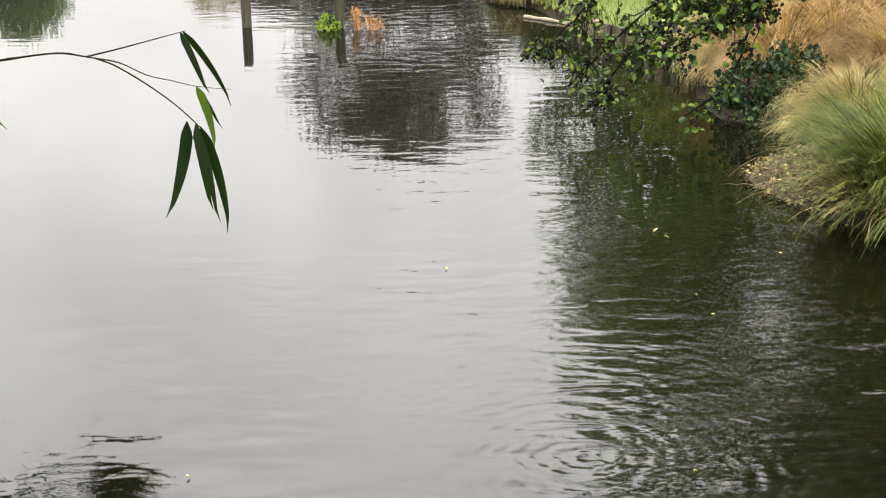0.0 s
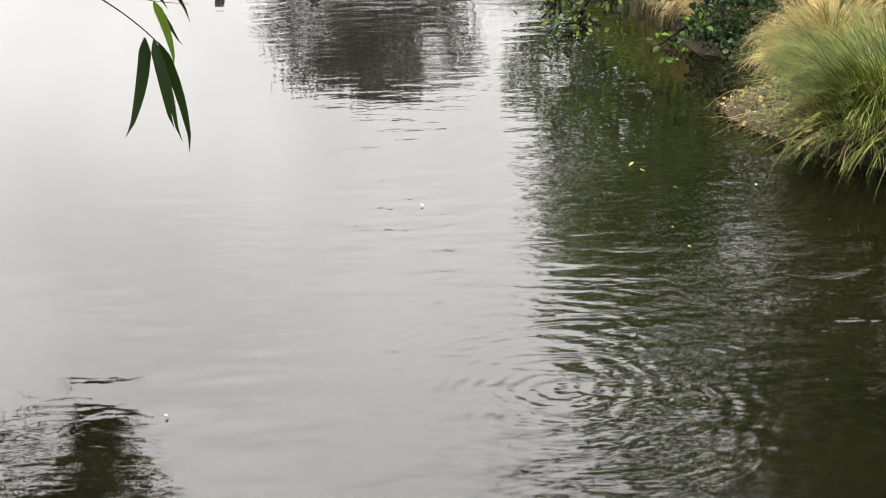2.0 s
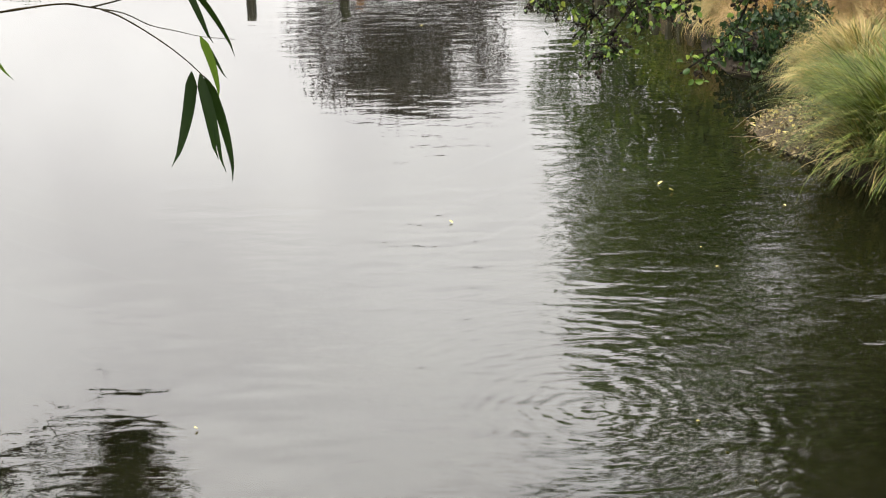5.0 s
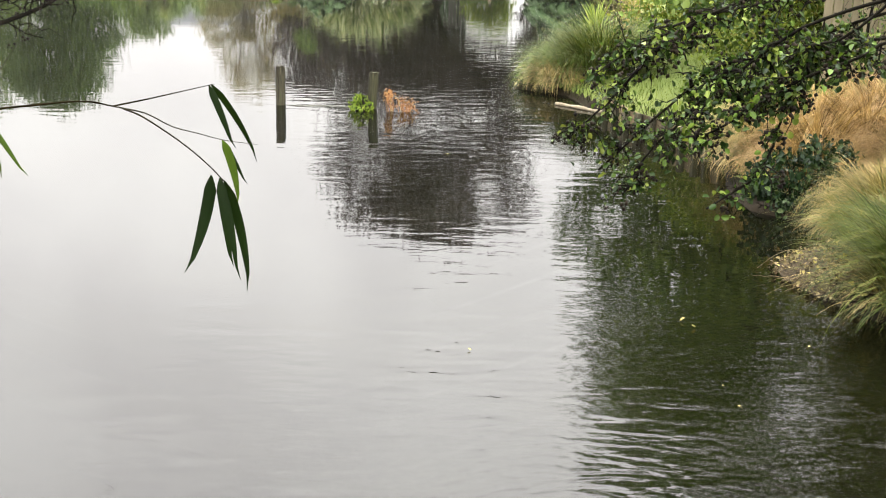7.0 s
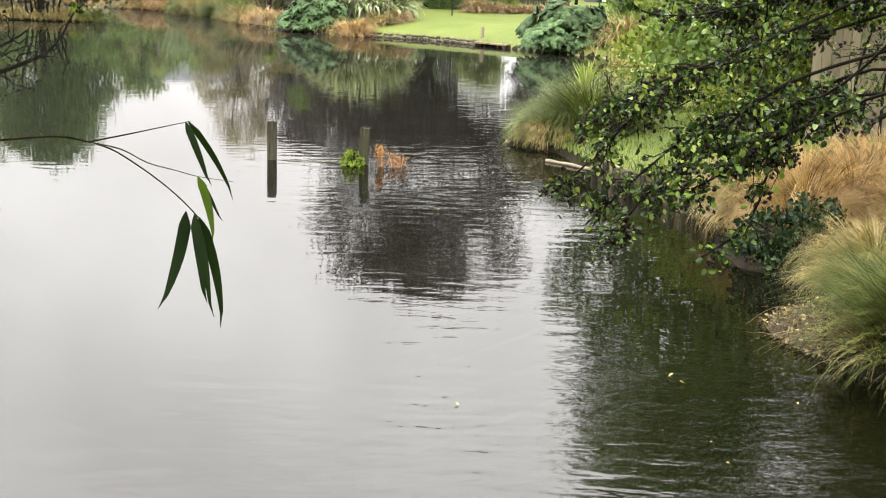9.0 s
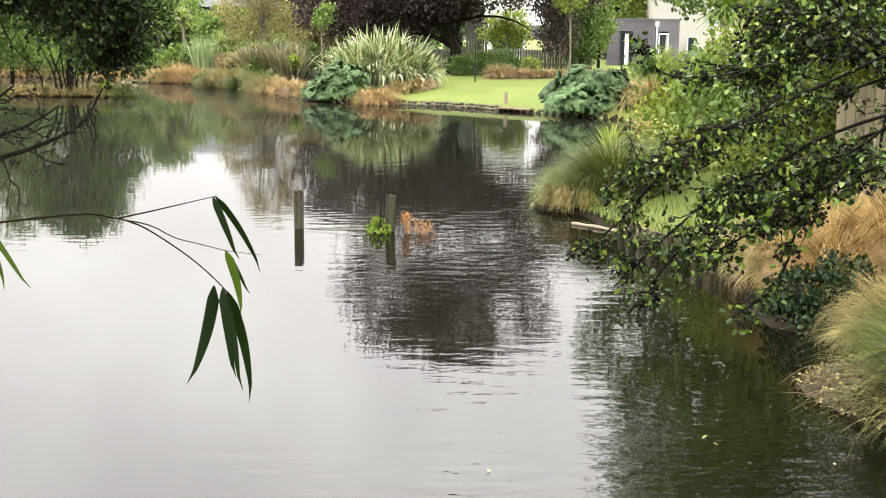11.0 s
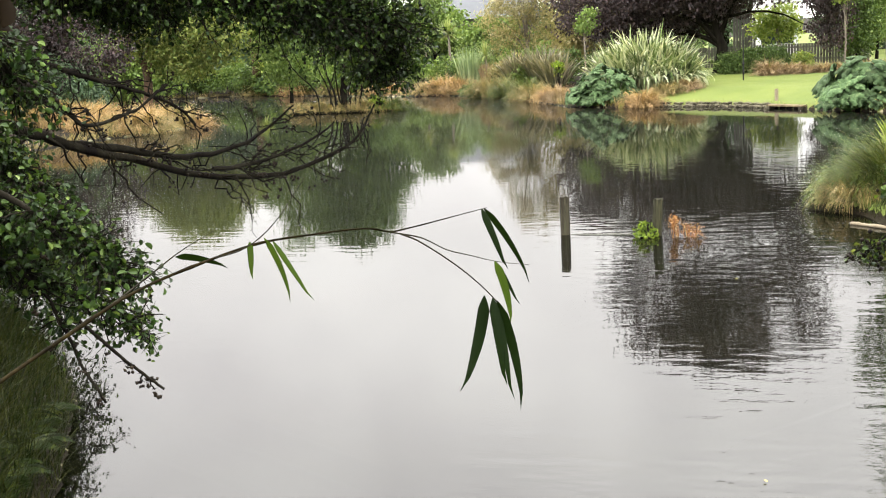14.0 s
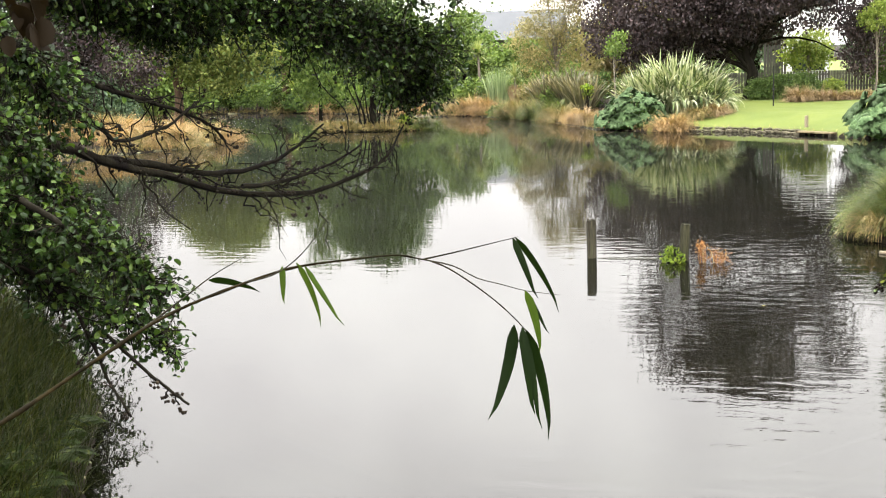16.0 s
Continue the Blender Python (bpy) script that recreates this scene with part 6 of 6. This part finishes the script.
for k in range(9):
    y = rng.uniform(8.0, 11.0)
    tip = (y * rng.uniform(0.32, 0.52), y, rng.uniform(4.5, 6.0))
    right_limbs.append(([(6.2, 10.0, 4.0), tuple((a + b) / 2 + (0.3 if i == 2 else 0) for i, (a, b) in enumerate(zip((6.2, 10.0, 4.0), tip))), tip], 0.018, 26, 0.5, 5, 0.28, 0.0))
# lower limbs over the bank
for k in range(13):
    y = rng.uniform(10.5, 15.0)
    tip = (y * rng.uniform(0.38, 0.55), y, rng.uniform(2.7, 5.0))
    root = (6.3, 9.9, 2.6 + 0.3 * (tip[2] - 3))
    right_limbs.append(([root, tuple((a + b) / 2 + (0.3 if i == 2 else 0) for i, (a, b) in enumerate(zip(root, tip))), tip], 0.020, 26, 0.6, 6, 0.28, 0.1))
alder("alder_tree", (6.6, 9.6, 0.4), [(6.6, 9.6, 0.2), (6.4, 9.8, 2.5), (6.3, 10.0, 5.0), (6.0, 10.1, 8.0)], 0.17, right_limbs, "leaning alder with drooping leafy branches and dark cones over the water", 0.037, ALDER, 8500, (), 0.039)

left_limbs = [
    ([(-5.25, 6.57, 4.80), (-4.79, 7.57, 4.44), (-4.38, 8.76, 4.10), (-3.84, 9.67, 3.89), (-3.10, 10.45, 3.73), (-2.45, 10.94, 3.56)], 0.05, 260, 0.5, 8, 0.22, 0.05),
    ([(-5.2, 6.43, 4.64), (-4.74, 7.41, 4.33), (-4.4, 8.31, 4.15), (-3.9, 9.21, 4.1), (-3.44, 10.03, 3.85), (-2.81, 10.64, 3.5)], 0.045, 210, 0.32, 8, 0.18, 0.05),
    ([(-4.95, 6.73, 5.13), (-4.35, 8.36, 4.80), (-3.57, 9.72, 4.56), (-2.38, 10.72, 4.20)], 0.05, 156, 0.75, 8, 0.26, 0.05),
    ([(-4.82, 7.58, 4.62), (-4.53, 8.13, 4.24), (-4.21, 8.63, 4.15), (-3.83, 9.24, 3.97)], 0.03, 80, 0.28, 7, 0.17, 0.05),
    ([(-4.18, 8.84, 4.26), (-3.67, 9.9, 4.08), (-3.13, 10.7, 3.79), (-2.86, 11.16, 3.42), (-2.93, 11.32, 3.25)], 0.035, 210, 0.36, 8, 0.2, 0.1),
    ([(-5.7, 7.3, 4.4), (-5.1, 8.2, 4.15), (-4.7, 9.0, 3.95), (-4.45, 9.7, 3.8)], 0.035, 150, 0.3, 8, 0.2, 0.1),
    ([(-4.24, 5.03, 2.85), (-4.02, 5.67, 2.62), (-3.90, 6.19, 2.34), (-3.77, 6.57, 2.09), (-3.64, 6.93, 1.86), (-3.54, 7.15, 1.68)], 0.024, 84, 0.24, 6, 0.13, 0.05),
    ([(-4.02, 5.67, 2.62), (-3.84, 6.11, 2.35), (-3.73, 6.36, 2.07), (-3.68, 6.43, 1.84)], 0.016, 22, 0.18, 5, 0.12, 0.05),
    ([(-4.25, 5.57, 3.55), (-4.07, 5.95, 3.35), (-3.99, 6.34, 3.07), (-3.97, 6.57, 2.82), (-3.93, 6.79, 2.55)], 0.03, 110, 0.25, 7, 0.18, 0.1),
    ([(-4.25, 5.30, 3.19), (-4.06, 5.69, 3.01), (-3.89, 6.02, 2.78), (-3.84, 6.26, 2.59), (-3.73, 6.55, 2.48)], 0.03, 110, 0.22, 7, 0.18, 0.1),
    ([(-3.7, 5.8, 2.84), (-3.53, 5.88, 2.71), (-3.38, 5.95, 2.57), (-3.21, 6.02, 2.43), (-3.09, 6.06, 2.3)], 0.02, 80, 0.2, 6, 0.13, 0.05),
    ([(-4.34, 5.99, 3.97), (-4.22, 6.57, 3.73), (-4.18, 6.83, 3.49), (-4.18, 7.06, 3.27)], 0.03, 91, 0.36, 6, 0.18, 0.1),
]
for k in range(44):
    tip = (rng.uniform(-6.0, -2.2), rng.uniform(9.0, 13.5), rng.uniform(5.0, 8.5))
    tip = (min(tip[0], -0.20 * tip[1] - 0.12 * max(0, tip[2] - 6)), tip[1], tip[2])
    root = (-7.4, 9.0, 2.8 + 0.45 * (tip[2] - 3))
    mid = tuple((a + b) / 2 + (0.4 if i == 2 else 0) for i, (a, b) in enumerate(zip(root, tip)))
    left_limbs.append(([root, mid, tip], 0.05, 30, 0.85, 5, 0.32, 0.1))
for k in range(16):
    y = rng.uniform(11.5, 14.0)
    tip = (-y * rng.uniform(0.18, 0.30), y, rng.uniform(4.6, 6.6))
    root = (-7.4, 9.0, 3.6)
    left_limbs.append(([root, tuple((a + b) / 2 + (0.5 if i == 2 else 0) for i, (a, b) in enumerate(zip(root, tip))), tip], 0.05, 34, 0.7, 6, 0.3, 0.0))
for k in range(16):
    y = rng.uniform(12.2, 15.2)
    tip = (-y * rng.uniform(0.54, 0.60), y, rng.uniform(0.45, 1.5))
    root = (-7.5, 8.8, 2.6)
    left_limbs.append(([root, tuple((a + b) / 2 + (0.3 if i == 2 else 0) for i, (a, b) in enumerate(zip(root, tip))), tip], 0.035, 40, 0.45, 6, 0.24, 0.1))
left_bare = [
    ([(-4.51, 6.13, 3.39), (-4.53, 6.96, 3.20), (-4.46, 7.57, 2.97), (-4.36, 8.08, 2.84), (-4.18, 8.61, 2.72), (-3.83, 9.19, 2.52), (-3.47, 9.96, 2.42), (-3.16, 10.50, 2.53), (-3.02, 10.76, 2.70), (-2.97, 11.10, 2.89)], 0.048, 28, 0.45), ([(-4.40, 8.06, 2.84), (-4.21, 8.49, 2.78), (-4.03, 9.01, 2.64), (-3.80, 9.65, 2.64), (-3.67, 10.14, 2.79), (-3.53, 10.41, 2.95)], 0.036, 26, 0.38), ([(-4.49, 7.35, 3.56), (-4.47, 7.82, 3.46), (-4.35, 8.22, 3.32), (-4.20, 8.63, 3.20), (-4.10, 9.12, 3.06), (-4.02, 9.36, 2.88)], 0.028, 26, 0.40), ([(-4.44, 7.37, 3.30), (-4.36, 7.87, 3.14), (-4.29, 8.13, 3.02), (-4.17, 8.65, 3.09), (-4.05, 8.93, 3.23)], 0.022, 20, 0.36), ([(-3.83, 9.19, 2.53), (-3.64, 9.59, 2.54), (-3.37, 10.02, 2.63), (-3.18, 10.41, 2.77)], 0.022, 20, 0.36),
    ([(-3.73, 6.36, 2.07), (-3.62, 6.40, 1.76), (-3.46, 6.40, 1.45)], 0.012, 4, 0.10), ([(-3.66, 6.48, 1.96), (-3.36, 6.50, 1.68), (-3.13, 6.50, 1.51)], 0.012, 5, 0.10),
]
alder("alder_tree", (-7.6, 8.6, 0.8), [(-7.6, 8.6, 0.6), (-7.5, 8.8, 2.8), (-7.3, 9.0, 5.2), (-7.0, 9.2, 8.0)], 0.2, left_limbs, "spreading dark alder hanging over the pond with dead lower branches", 0.040, ALDER_SHADED, 800, left_bare, 0.058)

# ---- near left bank: long grass and ferns ----
gx, gy = rng.uniform(-9, -3.5, 26000), rng.uniform(5.0, 14.0, 26000)
gd = shore_distance(gx, gy)
gk = (gd > 0.0) & (gd < 2.6)
gx, gy = gx[gk], gy[gk]
gm = len(gx)
gb = np.stack([gx, gy, ground_height(gx, gy) - 0.02], 1)
gaz = np.where(rng.uniform(0, 1, gm) < 0.7, rng.normal(-0.3, 0.7, gm), rng.uniform(0, 6.28, gm))
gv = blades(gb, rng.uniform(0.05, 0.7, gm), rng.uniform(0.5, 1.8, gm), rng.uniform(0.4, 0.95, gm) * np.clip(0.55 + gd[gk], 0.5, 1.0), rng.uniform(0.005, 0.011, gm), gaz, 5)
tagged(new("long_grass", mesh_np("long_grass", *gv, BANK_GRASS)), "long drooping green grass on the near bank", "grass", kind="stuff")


def fern(at, fronds, length, label):
    t = thing("bank_fern", at, label, "fern", "bank ferns")
    for k in range(fronds):
        az = rng.uniform(0, 6.28)
        s = np.linspace(0, 1, 22)
        out = np.array([math.cos(az), math.sin(az), 0])
        spine = s[:, None] * out * length * 0.85 + np.array([0, 0, 1.0]) * (length * (0.75 * s - 0.72 * s ** 2))[:, None]
        pos = np.repeat(spine[2:], 2, 0)
        n = len(pos)
        sd = np.cross(out, (0, 0, 1.0)) * np.tile([1, -1], n // 2)[:, None]
        y = unit(sd + out * 0.35 + np.array([0, 0, -0.15]))
        x = unit(np.cross(y, np.array([0, 0, 1.0])))
        z = np.cross(x, y)
        sz = length * 0.26 * np.repeat(np.sin(np.linspace(0.5, 3.05, 20)), 2)
        v = pos[:, None] + sz[:, None, None] * (SLIM_V[None, :, :1] * 1.3 * x[:, None] + SLIM_V[None, :, 1:2] * y[:, None] + SLIM_V[None, :, 2:] * z[:, None])
        f = LEAF_F[None] + (np.arange(n) * 6)[:, None, None]
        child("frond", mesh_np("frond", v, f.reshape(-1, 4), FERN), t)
    return t


for x, y in ((-5.35, 8.0), (-5.6, 8.8), (-5.0, 7.4), (-5.9, 9.6), (-5.75, 8.2)):
    fern((x, y, ground_z(x, y)), 9, 0.55, "yellow-green fern on the near bank")

# ---- bamboo: unseen grove added beside and over the path, one stem hanging across the view ----
bam = thing("bamboo_with_shade_grove", (0, 0, 0), "bamboo with long hanging leaves and an unseen grove of thin arching stems added for shade", "bamboo")
# culms and canopy out of view, added to shade the twig and left bank
for k in range(16):
    x, y = rng.uniform(-4.2, -1.6), rng.uniform(-3.2, 0.2)
    z = ground_z(x, y)
    tipx, tipy = x + rng.uniform(0.6, 4.5), y + rng.uniform(-0.8, 1.6)
    stem = smooth_path([(x, y, z - 0.2), (x + 0.1, y, z + 2.2), ((x + tipx) / 2, (y + tipy) / 2, z + 4.3), (tipx, min(tipy, 1.6), z + 4.6 + rng.uniform(-0.6, 1.2))], 18)
    child("culm", mesh_np("culm", *tube(stem, np.linspace(0.016, 0.004, 18), 7), CANE, True), bam)
    pos = stem[8:][rng.integers(0, 10, 330)] + rng.normal(0, 0.38, (330, 3))
    pos[:, 2] = np.maximum(pos[:, 2], 4.7)
    pos[:, 1] = np.minimum(pos[:, 1], 2.2)
    child("shade_leafage", mesh_np("shade_leafage", *scatter(pos, 0.17, 0.5, 0.6, SLIM_V * np.array([1.5, 1, 1])), BAMBOO_SHADED), bam)
main = smooth_path([(-0.89, 1.07, 3.08), (-0.85, 1.24, 3.10), (-0.82, 1.39, 3.13), (-0.77, 1.54, 3.17), (-0.71, 1.68, 3.19), (-0.66, 1.76, 3.20), (-0.60, 1.83, 3.20), (-0.53, 1.88, 3.20), (-0.49, 1.90, 3.19)], 40)
rad = np.linspace(0.0031, 0.0012, 40)
rad[::6] *= 1.35
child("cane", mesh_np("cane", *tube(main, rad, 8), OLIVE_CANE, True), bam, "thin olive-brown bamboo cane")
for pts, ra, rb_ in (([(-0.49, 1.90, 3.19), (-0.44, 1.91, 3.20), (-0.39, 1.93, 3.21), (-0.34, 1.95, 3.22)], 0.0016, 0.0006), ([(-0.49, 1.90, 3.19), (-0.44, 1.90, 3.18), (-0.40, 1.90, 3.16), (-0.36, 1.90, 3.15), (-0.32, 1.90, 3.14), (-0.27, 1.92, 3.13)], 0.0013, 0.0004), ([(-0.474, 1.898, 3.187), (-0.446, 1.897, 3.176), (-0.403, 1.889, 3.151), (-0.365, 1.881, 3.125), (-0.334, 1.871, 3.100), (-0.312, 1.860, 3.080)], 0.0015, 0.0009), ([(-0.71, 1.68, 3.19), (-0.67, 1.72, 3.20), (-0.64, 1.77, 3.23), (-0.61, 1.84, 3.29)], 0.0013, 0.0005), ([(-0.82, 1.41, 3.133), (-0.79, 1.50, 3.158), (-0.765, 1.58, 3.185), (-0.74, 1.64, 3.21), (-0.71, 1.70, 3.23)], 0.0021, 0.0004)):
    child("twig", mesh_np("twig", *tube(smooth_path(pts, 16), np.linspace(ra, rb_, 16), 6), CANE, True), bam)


def bamboo_leaf(a, b, width, bow=0.06, turn=0.0, mat=BAMBOO_SHADED):
    """A long pointed blade from a to b, folded along its rib, its tip drawn out."""
    a, b = Vector(a), Vector(b)
    ax = (b - a)
    ln = ax.length
    ax.normalize()
    side = ax.cross(Vector((0, 1, 0))).normalized()
    side = (Matrix.Rotation(turn, 3, ax) @ side).normalized()
    nrm = side.cross(ax).normalized()
    vs, fs = [], []
    n = 14
    for i in range(n + 1):
        s = i / n
        w = 0.5 * width * min(1, (s / 0.14) ** 0.7 if s > 0 else 0.08) * (1 - max(0, (s - 0.3) / 0.7) ** 1.7) + 0.0004
        if s > 0.9:
            w = max(0.0004, w * (1 - (s - 0.9) * 7))
        c = a + ax * ln * s + nrm * bow * ln * math.sin(math.pi * s) + side * (0.05 * ln * max(0, s - 0.85) * (-4 if turn > 0 else 4))
        vs += [c - side * w + nrm * w * 0.3, c, c + side * w + nrm * w * 0.3]
    for i in range(n):
        k = i * 3
        fs += [(k, k + 1, k + 4, k + 3), (k + 1, k + 2, k + 5, k + 4)]
    return mesh_np("leaf", vs, fs, mat, True)


BAMBOO_LEAVES = [
    ((-0.346, 1.953, 3.219), (-0.273, 1.952, 3.096), 0.0143),
    ((-0.349, 1.952, 3.218), (-0.312, 1.951, 3.116), 0.0124),
    ((-0.321, 1.892, 3.142), (-0.296, 1.884, 3.040), 0.0186),
    ((-0.318, 1.902, 3.135), (-0.287, 1.903, 3.069), 0.0066),
    ((-0.336, 1.869, 3.091), (-0.371, 1.832, 2.943), 0.0255),
    ((-0.321, 1.860, 3.089), (-0.304, 1.837, 2.953), 0.0185),
    ((-0.315, 1.860, 3.085), (-0.275, 1.830, 2.917), 0.0221),
    ((-0.317, 1.864, 3.079), (-0.294, 1.837, 2.931), 0.0129),
    ((-0.760, 1.664, 3.197), (-0.693, 1.700, 3.174), 0.0150),
    ((-0.670, 1.736, 3.206), (-0.671, 1.735, 3.148), 0.0099),
    ((-0.657, 1.763, 3.207), (-0.621, 1.766, 3.105), 0.0154),
    ((-0.651, 1.785, 3.198), (-0.597, 1.795, 3.100), 0.0083),
]
# a few leaves take the lit colour, the rest the shaded one
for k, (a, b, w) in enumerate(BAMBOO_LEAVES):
    child("leaf", bamboo_leaf(a, b, w * 0.88, 0.05 * (-1) ** k, 0.5 * (-1) ** k, BAMBOO_LIT if k in (2, 9, 10, 11) else BAMBOO_SHADED), bam)

# dry brown leaves hanging close to the view
bp_ = smooth_path([(-1.63, 2.52, 3.75), (-1.60, 2.54, 3.71), (-1.59, 2.55, 3.66)], 10)
child("dry_twig", mesh_np("dry_twig", *tube(smooth_path([(-2.2, 0.6, 5.0), (-1.9, 1.8, 4.4), tuple(bp_[0]), tuple(bp_[-1])], 16), np.linspace(0.006, 0.002, 16), 6), CANE, True), bam)
for q in np.repeat(bp_[3:], 3, 0):
    child("dry_leaf", mesh_np("dry_leaf", *scatter((q + rng.normal(0, 0.04, 3) * np.array([1, 1, 1.6]))[None], 0.062, 0.1, 1.2, ROUND_V, ROUND_F, 0.4), DEAD_LEAF), bam, "dry brown curled leaf")

# ---- small things afloat ----
for x, y in [(2.33, 9.96), (1.7, 5.94), (-1.15, 6.02), (0.35, 4.94), (1.85, 5.31), (-0.97, 5.14), (2.43, 9.8), (2.35, 8.53), (1.77, 5.59), (3.27, 9.39), (0.48, 9.17), (2.37, 8.14), (0.46, 16.85)]:
    v, f = scatter(np.array([(0.0, 0.0, 0.006)]), 0.04, 30.0, 0.0)
    ob = new("floating_leaf", mesh_np("floating_leaf", v, f, YELLOW_LEAF))
    ob.matrix_basis = pose(x, y, 0, 0, 0, rng.uniform(0, 360))
    tagged(ob, "small yellow leaf floating on the pond", "leaf", "floating leaves")
scum = []
for x, y in [(1.67, 20.66), (1.95, 20.0), (3.07, 20.6), (1.58, 20.63), (-1.36, 20.57), (2.52, 21.35), (1.66, 20.55)]:
    n = 22
    scum.append(np.stack([x + rng.normal(0, 0.2, n), y + rng.normal(0, 0.08, n), np.full(n, 0.006)], 1))
tagged(new("floating_scum", mesh_np("floating_scum", *scatter(np.concatenate(scum), 0.03, 30.0, 0.0, spread=0.7), SCUM)), "pale scum and debris drifting on the pond", "debris", kind="stuff")
